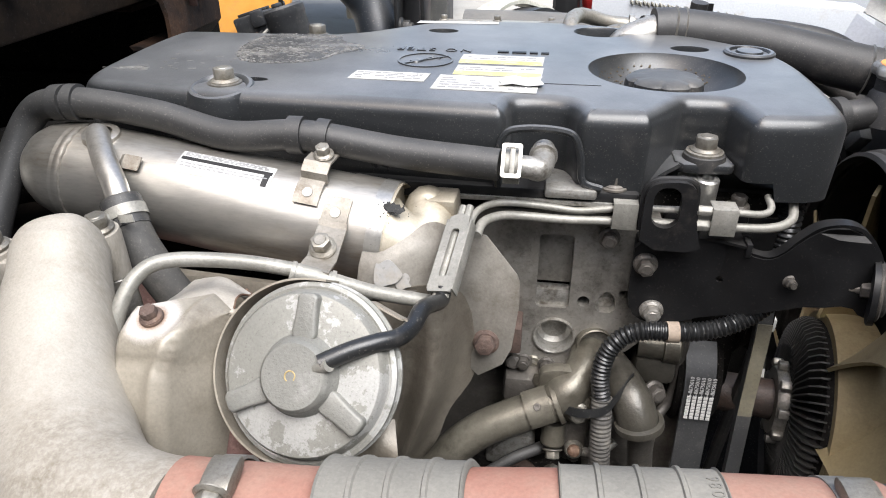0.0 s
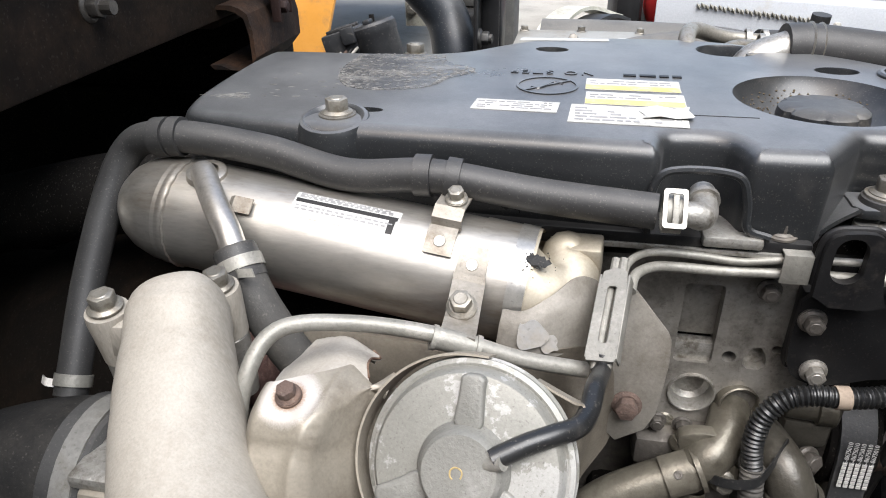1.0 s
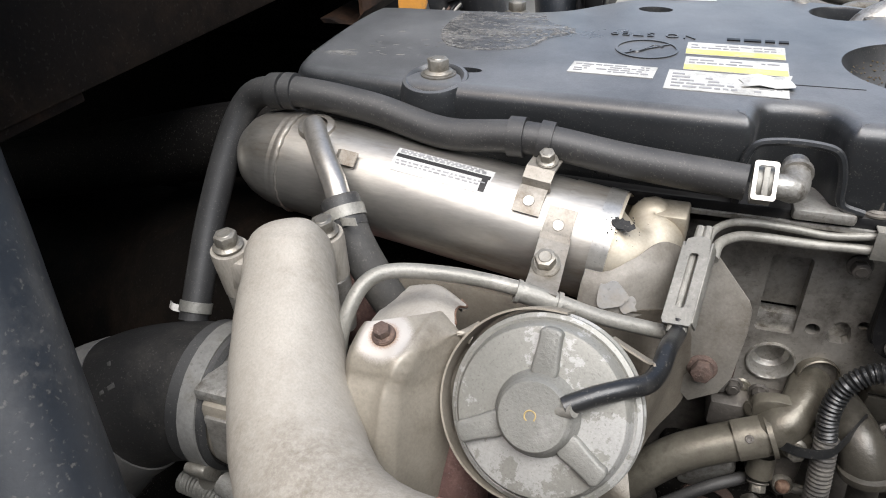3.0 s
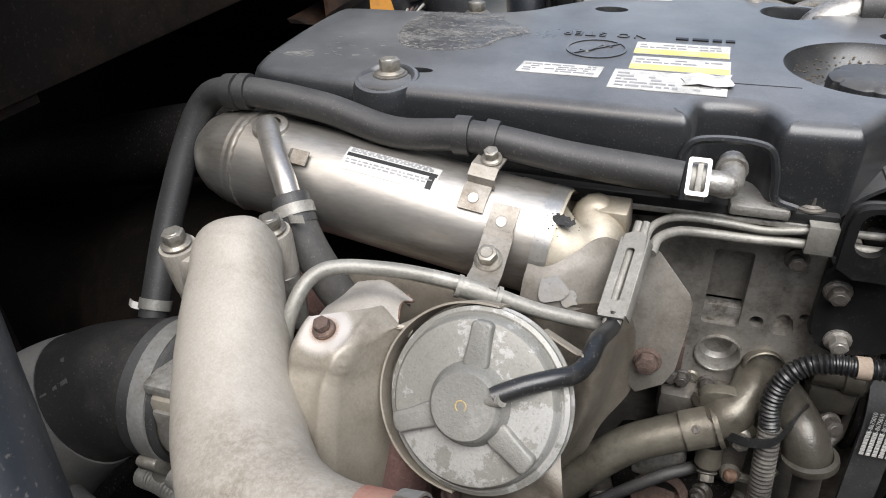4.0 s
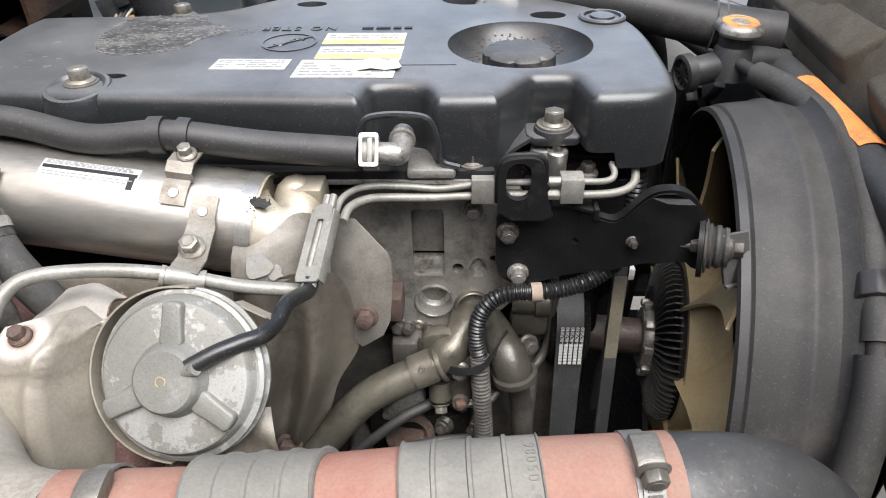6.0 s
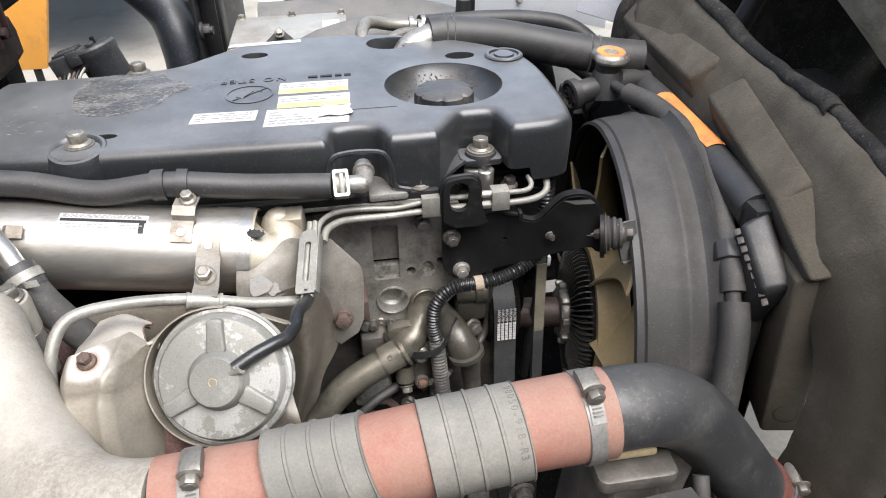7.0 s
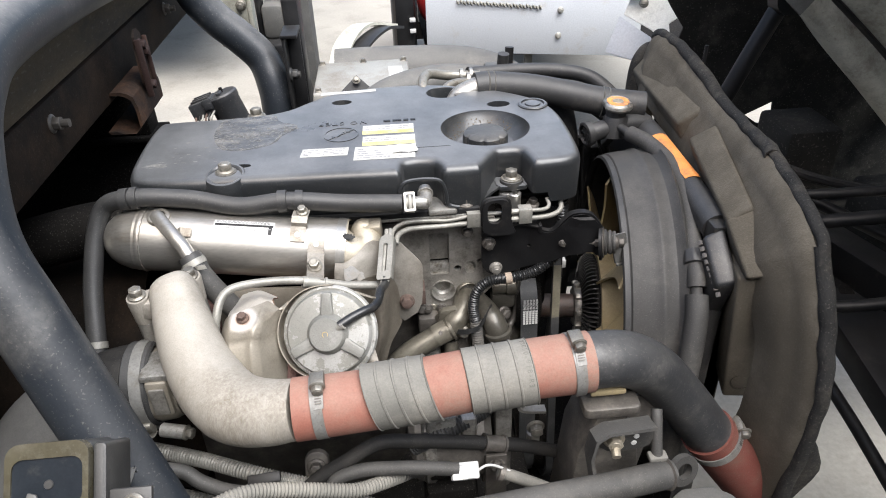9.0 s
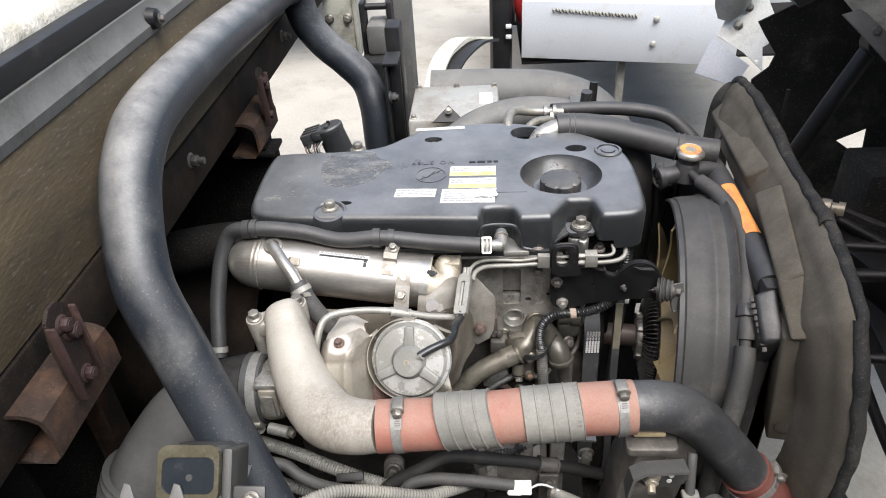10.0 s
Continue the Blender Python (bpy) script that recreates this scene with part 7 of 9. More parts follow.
def overflow_hose():
    th = thing("overflow_hose", (0.36, 0.5, 1.2), "dusty rubber overflow hose clipped along the shroud", "hose")
    a = [(0.342, 0.722, 1.290), (0.350, 0.700, 1.288), (0.356, 0.688, 1.287)]
    part("nipple", tube(a, 0.007, 12), M_RUBBER, th)
    b = [(0.352, 0.695, 1.288), (0.371, 0.655, 1.286), (0.384, 0.593, 1.278), (0.380, 0.527, 1.268), (0.368, 0.463, 1.248), (0.356, 0.402, 1.220), (0.352, 0.380, 1.202)]
    part("hose", tube(b, 0.0128, 20, 8), M_DUSTRUB, th)
    part("clip", prism(chaikin([(-0.017, -0.017), (0.017, -0.017), (0.017, 0.017), (-0.017, 0.017)], 1), -0.010, 0.010, axes((0.359, 0.412, 1.226), (-0.2, -0.85, -0.5), X), 0.002), M_RUBBER, th, "black plastic clip")
    part("thin_section", tube([(0.352, 0.384, 1.206), (0.349, 0.365, 1.185)], 0.008, 14), M_DUSTRUB, th)
    c = [(0.350, 0.372, 1.196), (0.345, 0.352, 1.172), (0.333, 0.325, 1.120), (0.318, 0.300, 1.05), (0.31, 0.29, 0.95)]
    part("protective_sleeve", tube(c, 0.0150, 20, 6, hollow=0.2), M_DUSTRUB, th, "loose rubber sleeve")


overflow_hose()

ARCH = [(0.470, 0.950, 1.08), (0.465, 0.945, 1.20), (0.458, 0.935, 1.30), (0.456, 0.915, 1.365), (0.456, 0.865, 1.393), (0.460, 0.780, 1.385), (0.458, 0.660, 1.369), (0.455, 0.555, 1.358), (0.448, 0.460, 1.356),
        (0.440, 0.390, 1.350), (0.433, 0.310, 1.330), (0.434, 0.264, 1.284), (0.436, 0.228, 1.205), (0.437, 0.212, 1.11), (0.437, 0.218, 1.01), (0.437, 0.235, 0.90)]


def dust_panel():
    th = thing("radiator_dust_panel", (0.44, 0.60, 0.86), "dusty grey-brown moulded foam panel round the radiator", "panel")
    c = curve(ARCH, 8)
    n = len(c)
    prof = [(0.008, -0.002), (0.000, 0.004), (-0.008, -0.002), (-0.014, -0.013), (-0.017, -0.022), (-0.020, -0.034), (-0.027, -0.044), (-0.034, -0.075), (-0.036, -0.105), (-0.018, -0.108), (0.006, -0.03)]
    bm = bmesh.new()
    rings = []
    for i, q in enumerate(c):
        t = (c[min(i + 1, n - 1)] - c[max(i - 1, 0)])
        t = Vector((0, t.y, t.z)).normalized()
        o = t.cross(X).normalized()
        wob = 0.0008 * math.sin(i * 0.7) + 0.0006 * math.sin(i * 1.9)
        low = max(0.0, min(1.0, (1.30 - q.z) / 0.12)) * (q.y < 0.5)
        rings.append([bm.verts.new(q + X * (a * (1 - 0.25 * low)) + o * (b * (1 - 0.1 * low) + wob)) for a, b in prof])
    for a, b in zip(rings, rings[1:]):
        for k in range(len(prof)):
            bm.faces.new((a[k], a[(k + 1) % len(prof)], b[(k + 1) % len(prof)], b[k]))
    bm.faces.new(rings[0])
    bm.faces.new(rings[-1])
    part("panel", bm, M_FOAM, th, crease=0.7)

    def slab(quad, sink, name="moulded_block", bevel=0.005):
        """A raised block from four points of its face and the way that it goes down into the panel."""
        own = bmesh.new()
        top = [own.verts.new(q) for q in quad]
        low = [own.verts.new(Vector(q) + Vector(sink)) for q in quad]
        own.faces.new(top)
        own.faces.new(low)
        for k in range(4):
            own.faces.new((top[k], top[(k + 1) % 4], low[(k + 1) % 4], low[k]))
        bmesh.ops.recalc_face_normals(own, faces=own.faces[:])
        bmesh.ops.bevel(own, geom=own.edges[:], offset=bevel, segments=3, profile=0.5, affect="EDGES", clamp_overlap=True)
        part(name, own, M_FOAM, th, crease=0.7)
    slab([(0.420, 0.905, 1.322), (0.444, 0.905, 1.350), (0.443, 0.640, 1.348), (0.411, 0.655, 1.318)], (0.03, 0, -0.07))
    slab([(0.409, 0.603, 1.3165), (0.440, 0.585, 1.345), (0.4110, 0.392, 1.3155), (0.3845, 0.400, 1.2895)], (0.03, 0, -0.07))
    slab([(0.3850, 0.406, 1.2915), (0.4125, 0.402, 1.3165), (0.4165, 0.3200, 1.2580), (0.3825, 0.3225, 1.2545)], (0.025, 0.05, -0.05))
    slab([(0.3790, 0.336, 1.246), (0.4200, 0.327, 1.246), (0.4330, 0.324, 1.045), (0.4000, 0.338, 1.036)], (0.015, 0.06, 0.0))
    for x, y, z in ((0.4075, 0.3330, 1.158), (0.4150, 0.3315, 1.070)):
        part("dimple", lathe([(0.0125, 0.0012), (0.0105, 0.0002), (0.0090, -0.004), (0, -0.005)], axes((x, y - 0.0006, z), (-0.30, -0.95, 0.0)), 20), M_FOAMDK, th)
    part("side_wall", block(0.396, 0.40, 0.85, 0.43, 0.90, 1.25, 0.004), M_FOAM, th)
    # uneven foam rubber seals along the outer edge
    for i0, i1, dx, r in ((26, 68, 0.0, 0.0092), (64, 86, 0.004, 0.0082), (83, 120, 0.001, 0.0090)):
        run = []
        for i in range(i0, i1, 2):
            w = 0.0022 * math.sin(i * 0.33) + 0.0012 * math.sin(i * 0.71)
            t = (c[i + 1] - c[i - 1]).normalized()
            o = Vector((0, t.y, t.z)).normalized().cross(X).normalized()
            q = c[i] + X * (0.004 + dx + 0.001 * math.sin(i * 1.7)) + o * (0.004 + w)
            run.append((*q, r * (1 + 0.10 * math.sin(i * 0.27 + r * 900))))
        part("edge_seal", tube(run, 0.0125, 14, 5, hollow=0.25), M_SEAL, th, "black foam rubber edge seal")
    hood = [(0.466, 1.015, 1.18), (0.470, 1.018, 1.275), (0.481, 1.019, 1.310), (0.500, 1.019, 1.322), (0.530, 1.000, 1.312)]
    part("far_hood", tube(hood, 0.015, 16, 6), M_SEAL, th, "black rubber hood over the panel")
    part("lower_flap", grid_sheet([[(0.437, 0.212, 1.10), (0.447, 0.205, 1.09), (0.46, 0.21, 1.07)], [(0.437, 0.216, 1.02), (0.452, 0.205, 1.03), (0.470, 0.205, 1.03)], [(0.437, 0.235, 0.90), (0.45, 0.23, 0.92), (0.465, 0.225, 0.95)]], 0.006), M_SEAL, th)



dust_panel()


def wiring_cluster():
    th = thing("wiring_cluster", (0.31, 0.84, 1.1), "dusty black cluster of plugs and leads beside the radiator", "wiring")
    part("bracket", block(0.262, 0.86, 1.02, 0.372, 0.874, 1.215, 0.004), M_ENDCAP, th, "dark steel bracket")
    rnd = random.Random(6)
    for k in range(7):
        x, z = 0.280 + 0.013 * k, 1.205 + 0.028 * ((k * 5) % 4) / 3
        part("plug", block(-0.008, -0.010, -0.014, 0.008, 0.010, 0.014, 0.003, None, axes((x, 0.84 + rnd.uniform(-0.02, 0.01), z), (rnd.uniform(-0.4, 0.4), -0.5, 0.8), X)), M_ENDCAP if k % 3 else M_GREYPL, th, "black plastic plug")
        part("lead", tube([(x, 0.845, z - 0.010), (x + rnd.uniform(-0.02, 0.02), 0.850, z - 0.05), (x + rnd.uniform(-0.02, 0.02), 0.84, 1.08), (0.31, 0.83, 0.98)], 0.0042, 8), M_RUBBER, th)


wiring_cluster()


# ---- hoses at the back right ----
def back_hoses():
    th = thing("radiator_upper_hose", (0.27, 0.80, 1.3), "thick black rubber radiator hose with wire clamps", "hose")
    h = [(0.112, 0.820, 1.338), (0.138, 0.822, 1.338), (0.205, 0.815, 1.332), (0.268, 0.800, 1.322), (0.332, 0.779, 1.312), (0.397, 0.764, 1.306)]
    part("hose", tube(h, 0.0245, 24, 8), M_RUBBER, th)
    for p, d in ((h[1], (1, 0.05, -0.1)), (h[4], (1, -0.2, -0.1))):
        for s in (-0.005, 0.005):
            part("wire_clamp", lathe([(0.0243, -0.0012), (0.0265, 0), (0.0243, 0.0012)], axes(Vector(p) + Vector(d) * s, d), 28), M_ZINC, th)
    part("neck", tube([(0.070, 0.800, 1.30), (0.085, 0.812, 1.325), (0.12, 0.821, 1.338)], 0.019, 20), M_ALU2, th, "aluminium water neck")
    bolt((0.080, 0.795, 1.325), Z, 0.008, th, M_ZINC, 0.011)
    th = thing("radiator_lower_hose", (0.27, 0.80, 0.85), "black rubber hose dropping beside the fan shroud", "hose")
    part("hose", tube([(0.262, 0.86, 1.285), (0.268, 0.83, 1.24), (0.272, 0.81, 1.16), (0.272, 0.81, 1.02), (0.268, 0.82, 0.85)], 0.033, 24, 6), M_INHOSE, th)
    # added dark panel, only there to cover the bright ground behind
    th = thing("dark_backing_panel", (0.25, 1.10, 0.90), "dark panel added above the far rail to hide bright ground", "panel")
    part("panel", block(0.17, 1.09, 0.90, 0.345, 1.097, 1.205, 0.002), M_CABDK, th)
    th = thing("heater_pipes", (0.06, 0.9, 1.3), "bent zinc heater pipes joined to black hoses", "pipe")
    part("pipe", tube([(0.03, 0.82, 1.315), (0.022, 0.85, 1.335), (0.035, 0.90, 1.338), (0.075, 0.925, 1.325), (0.135, 0.935, 1.318)], 0.009, 16), M_ZINC, th)
    part("pipe", tube([(0.05, 0.84, 1.315), (0.075, 0.875, 1.325), (0.12, 0.905, 1.318)], 0.008, 16), M_ZINC, th)
    for x, y in ((0.100, 0.93), (0.118, 0.93), (0.110, 0.905)):
        part("clamp", band((x, y, 1.322), X, 0.0115, 0.006, 0.0015, 20), M_ALU2, th)
    hh = [(0.115, 0.945, 1.318), (0.142, 0.953, 1.316), (0.216, 0.946, 1.319), (0.285, 0.934, 1.318), (0.347, 0.917, 1.306), (0.395, 0.885, 1.268)]
    part("heater_hose", tube(hh, 0.0137, 18, 8), M_RUBBER, th, "black rubber heater hose")
    hh = [(0.11, 0.905, 1.316), (0.18, 0.895, 1.318), (0.25, 0.89, 1.305), (0.32, 0.87, 1.28), (0.38, 0.85, 1.24)]
    part("heater_hose", tube(hh, 0.0125, 18, 8), M_RUBBER, th, "black rubber heater hose")
    part("hose_joint", tube([(0.185, 0.975, 1.316), (0.187, 0.972, 1.345)], 0.011, 14), M_RUBBER, th)


back_hoses()


# ---- intake parts behind the cover ----
def intake():
    th = thing("intake_throttle_cover", (-0.09, 1.13, 1.1), "dull aluminium intake cover plate with bolts", "engine part")
    part("plate", block(-0.192, 1.02, 1.10, 0.010, 1.22, 1.270, 0.008), M_PLATE, th)
    part("paper_label", block(-0.035, 1.10, 1.270, -0.005, 1.165, 1.2705, 0), M_PAPER, th, "pale label")
    for x, y in ((-0.18, 1.035), (-0.18, 1.205), (0.0, 1.035), (0.0, 1.205), (-0.09, 1.208)):
        bolt((x, y, 1.270), Z, 0.006, th, M_ZINC)
    part("triangle_bracket", prism([(-0.035, 0), (0.035, 0), (0, 0.04)], -0.002, 0.002, axes((-0.10, 0.985, 1.28), (0, -0.6, 0.8), X)), M_BLACK, th)
    bolt((-0.10, 0.995, 1.302), (0, -0.6, 0.8), 0.006, th, M_ZINC)
    th = thing("air_duct", (0.1, 1.25, 1.1), "wide grey plastic air intake duct", "air duct")
    part("duct", tube([(-0.16, 1.32, 1.215, 0.055), (0.0, 1.315, 1.215, 0.055), (0.16, 1.29, 1.21, 0.055), (0.255, 1.22, 1.18, 0.055), (0.30, 1.12, 1.10, 0.055), (0.31, 1.08, 0.95, 0.05)], 0.055, 28, 8, flat=0.8), M_GREYPL, th)
    th = thing("intake_pipe", (0.05, 1.03, 1.2), "grey plastic intake pipe branching behind the cover", "air duct")
    part("pipe", tube([(-0.10, 0.925, 1.255, 0.032), (-0.03, 0.99, 1.27, 0.036), (0.06, 1.03, 1.275, 0.036), (0.15, 1.035, 1.27, 0.032), (0.23, 1.03, 1.255, 0.026)], 0.034, 24), M_GREYPL, th)
    part("port_block", block(0.16, 1.0, 1.23, 0.205, 1.06, 1.303, 0.006), M_GREYPL, th)
    part("sensor_stub", tube([(0.212, 1.055, 1.285), (0.214, 1.060, 1.330)], 0.009, 14), M_BLACK, th)
    # coil-like box with connector
    th = thing("solenoid_valve", (-0.33, 0.83, 1.25), "black solenoid with plugged connector and wires", "solenoid")
    ax = Vector((-0.30, 0.05, 0.95)).normalized()
    top = Vector((-0.325, 0.835, 1.350))
    m = axes(top, ax, X)
    part("body", lathe([(0.0, 0.0), (0.0250, 0.0), (0.0275, -0.003), (0.0275, -0.012), (0.0262, -0.014), (0.0280, -0.12), (0, -0.12)], m, 32), M_CPIPE, th)
    part("end_ridge", block(-0.004, -0.018, 0.0, 0.004, 0.010, 0.005, 0.0015, None, m), M_CPIPE, th)
    cn = part("connector", block(-0.056, -0.022, -0.026, -0.014, 0.016, 0.002, 0.003, None, m), M_CPIPE, th, "dusty black plug")
    for k in range(3):
        part("rib", block(-0.050, -0.016 + k * 0.012, 0.002, -0.018, -0.012 + k * 0.012, 0.0055, 0.001, None, m), M_RUBBER, cn)
    part("latch", block(-0.030, -0.027, -0.014, -0.014, -0.022, 0.004, 0.0015, None, m), M_CPIPE, cn)
    for k in range(6):
        a = m @ Vector((-0.052 + 0.007 * k, -0.021, -0.020))
        b = m @ Vector((-0.047 + 0.004 * k, -0.032, -0.034))
        part("wire", tube([a, (a + b) / 2 + Vector((-0.002, -0.004, 0.001)), b, m @ Vector((-0.036, -0.026, -0.055))], 0.0018, 8), (M_RUST, M_BLACK, M_PIPE)[k % 3], th)
    part("conduit", tube([m @ Vector((-0.034, -0.028, -0.042)), m @ Vector((-0.030, -0.024, -0.07)), m @ Vector((-0.026, -0.02, -0.11))], 0.0085, 14, 8, ripple=(0.0015, 0.0042)), M_GREYPL, th, "ribbed wire conduit")
    part("rod", tube([top + Vector((0.002, 0, -0.002)), top + Vector((0.001, 0, 0.009))], 0.003, 8), M_DARK, th)


intake()


# ---- tubular cab hoop over the engine ----
HOOP = [(-0.245, 0.088, 1.0), (-0.307, 0.140, 1.15), (-0.349, 0.174, 1.25), (-0.390, 0.209, 1.35), (-0.424, 0.241, 1.428), (-0.441, 0.298, 1.498), (-0.447, 0.354, 1.541), (-0.453, 0.440, 1.561),
        (-0.457, 0.645, 1.560), (-0.458, 0.85, 1.549), (-0.458, 1.05, 1.536), (-0.457, 1.175, 1.524), (-0.451, 1.226, 1.500), (-0.437, 1.236, 1.430), (-0.402, 1.236, 1.378), (-0.355, 1.235, 1.332),
        (-0.312, 1.228, 1.283), (-0.294, 1.205, 1.225), (-0.291, 1.195, 1.15), (-0.291, 1.195, 0.92)]


def hoop():
    th = thing("cab_support_hoop", (-0.33, 0.7, 0.9), "satin black tubular steel hoop arching over the engine", "tube frame")
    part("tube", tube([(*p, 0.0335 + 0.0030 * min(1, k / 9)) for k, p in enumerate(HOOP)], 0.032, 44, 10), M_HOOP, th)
    part("foot", block(-0.29, 0.06, 0.90, -0.20, 0.15, 1.02, 0.006), M_BLACK, th, "black weld-on foot")
    part("gusset", prism([(-0.311, 1.228), (-0.357, 1.145), (-0.372, 1.00), (-0.20, 1.00), (-0.289, 1.137)], -0.002, 0.002, axes((0, 0.139, 0), -Y, X)), M_BLACK, th, "flat black gusset plate")
    part("gusset_edge", block(-0.0025, -0.012, -0.006, 0.0025, 0.012, 0.094, 0.001, None, axes((-0.357, 0.129, 1.145), (0.046, 0, 0.083), X)), M_GREYPL, th)
    # far side mount: folded channel bolted to the tube, with a pad on top
    part("far_bracket", block(-0.256, 1.155, 1.02, -0.250, 1.215, 1.345, 0.002), M_BLACK, th)
    part("far_bracket", block(-0.250, 1.205, 1.02, -0.222, 1.211, 1.345, 0.002), M_BLACK, th)
    part("far_pad", block(-0.258, 1.152, 1.345, -0.222, 1.235, 1.353, 0.002), M_BLACK, th, "black mount pad")
    bolt((-0.250, 1.175, 1.262), X, 0.0115, th, M_BOXGREY, 0.015)
    part("stud", tube([(-0.250, 1.175, 1.262), (-0.228, 1.173, 1.262)], 0.0075, 12), M_BOXGREY, th)
    part("far_post", block(-0.262, 1.27, 0.95, -0.225, 1.34, 1.40, 0.006), M_BLACK, th)


hoop()


# ---- cargo body at the rear ----
def add_shade_sheet():
    # added dark sheet that covers bright ground and stands in for shade
    th = thing("shade_sheet", (0.0, 0.65, 0.66), "dark sheet added under the engine in place of shade", "tray")
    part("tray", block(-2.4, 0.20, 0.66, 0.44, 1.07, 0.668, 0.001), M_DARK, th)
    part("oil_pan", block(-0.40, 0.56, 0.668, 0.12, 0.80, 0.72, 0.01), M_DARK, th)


add_shade_sheet()


def cargo_body():
    th = thing("cargo_bed", (-0.9, 0.7, 1.3), "truck cargo bed with weathered wooden edge and grey trim", "truck bed")
    part("edge_board", block(-0.545, -1.2, 1.440, -0.500, 2.2, 1.612, 0.002), M_BOARD, th, "weathered brown wooden edge board")
    part("trim", prism([(-0.60, 1.612), (-0.497, 1.612), (-0.494, 1.626), (-0.502, 1.640), (-0.502, 1.656), (-0.60, 1.656)], -2.2, 1.2, Matrix(((1, 0, 0, 0), (0, 0, -1, 0), (0, 1, 0, 0), (0, 0, 0, 1)))), M_TRIM, th, "grey metal edge trim")
    part("black_strip", block(-0.62, -1.2, 1.656, -0.506, 2.2, 1.684, 0.002), M_BLACK, th, "black rubber strip")
    part("floor", block(-2.8, -1.2, 1.60, -0.530, 2.2, 1.705, 0.020, segs=4), M_BEDTOP, th, "dirty pale bed floor")
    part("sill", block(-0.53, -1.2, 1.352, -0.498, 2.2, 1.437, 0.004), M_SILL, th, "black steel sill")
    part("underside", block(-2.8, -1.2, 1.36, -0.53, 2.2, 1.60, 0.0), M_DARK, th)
    # added dark beam that stands in for the darkness under the bed
    part("crossmember", block(-2.6, 1.01, 1.211, -0.52, 1.07, 1.36, 0.003), M_DARK, th, "dark beam added under the bed to hide bright ground")
    for y in (0.596, 1.22, -0.1):
        bolt((-0.498, y, 1.405), X, 0.010, th, M_GRIME)
        part("stud", tube([(-0.498, y, 1.405), (-0.475, y, 1.405)], 0.006, 10), M_GRIME, th)
    part("rubber_bumper", lathe([(0.016, 0), (0.014, 0.012), (0.007, 0.016), (0, 0.017)], axes((-0.499, 0.60, 1.632), X), 20), M_BLACK, th)
    bolt((-0.484, 0.60, 1.632), X, 0.006, th, M_GRIME)
    rnd = random.Random(8)
    for k in range(26):
        x, y = rnd.uniform(-1.2, -0.64), rnd.uniform(0.0, 1.0)
        a = rnd.uniform(0, 3.1)
        tb = thing("rubble_scrap", (x, y, 1.7), "pale scrap of rubble lying on the bed floor", "debris", "bed rubble")
        s = rnd.uniform(0.012, 0.05)
        part("scrap", prism([(s * rnd.uniform(0.6, 1.2) * math.cos(b), 0.6 * s * rnd.uniform(0.6, 1.2) * math.sin(b)) for b in (0, 0.9, 1.8, 2.7, 3.6, 4.5, 5.4)], 0.001, s * 0.3, axes((x, y, 1.70), Z, (math.cos(a), math.sin(a), 0)), 0.002), M_BEDTOP, tb)
    # rusty bed supports: channel stub and angle bracket
    for y, z in ((0.132, 1.408), (0.883, 1.370)):
        tb = thing("bed_support", (-0.48, y, 0.9), "rusty folded steel channel with maroon strap under the bed", "bracket", "bed supports")
        y0, y1, top = y - 0.075, y + 0.065, z
        prof = chaikin([(-0.496, top), (-0.474, top), (-0.457, top - 0.012), (-0.457, top - 0.073), (-0.512, top - 0.073)], 1, closed=False)
        inner = [(q[0] - 0.005, q[1] + (-0.005 if k < len(prof) - 2 else 0.005)) for k, q in enumerate(prof)]
        part("channel", prism(prof + inner[::-1], -y1, -y0, Matrix(((1, 0, 0, 0), (0, 0, -1, 0), (0, 1, 0, 0), (0, 0, 0, 1)))), M_RUSTDK, tb, "rust-stained folded channel")
        part("strap_web", prism(chaikin([(y - 0.030, top - 0.02), (y + 0.016, top - 0.02), (y + 0.016, top + 0.070), (y - 0.007, top + 0.088), (y - 0.030, top + 0.070)], 1), -0.455, -0.451, Matrix(((0, 0, 1, 0), (1, 0, 0, 0), (0, 1, 0, 0), (0, 0, 0, 1)))), M_RUSTDK, tb, "maroon folded strap")
        part("strap_flange", block(-0.451, y - 0.031, top - 0.026, -0.440, y - 0.027, top + 0.072, 0.0015), M_MAROON, tb)
        part("strap_flange", block(-0.451, y + 0.012, top - 0.022, -0.443, y + 0.016, top + 0.068, 0.0015), M_MAROON, tb)
        bolt((-0.451, y + 0.000, top + 0.046), X, 0.009, tb, M_MAROON)
        bolt((-0.451, y - 0.006, top + 0.058), X, 0.008, tb, M_MAROON)
        bolt((-0.451, y - 0.004, top - 0.012), X, 0.008, tb, M_MAROON)
        part("leg", block(-0.668, y + 0.205, 0.9, -0.660, y + 0.285, 1.34, 0.002), M_RUSTDK, tb)
        part("leg_rib", block(-0.660, y + 0.205, 0.9, -0.635, y + 0.211, 1.34, 0.002), M_RUSTDK, tb)
        part("top_bar", block(-0.69, y - 0.06, 1.34, -0.512, y + 0.29, 1.348, 0.002), M_RUSTDK, tb)
    th = thing("bed_rail", (-1.0, 0.2, 1.1), "black steel longitudinal rail under the cargo bed", "rail", "bed rails")
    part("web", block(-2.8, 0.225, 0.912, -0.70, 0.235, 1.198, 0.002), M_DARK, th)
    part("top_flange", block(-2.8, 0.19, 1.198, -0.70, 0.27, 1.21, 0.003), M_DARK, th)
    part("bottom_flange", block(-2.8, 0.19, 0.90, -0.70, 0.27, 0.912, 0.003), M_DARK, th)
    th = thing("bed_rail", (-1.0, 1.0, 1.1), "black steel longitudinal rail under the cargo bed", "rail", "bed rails")
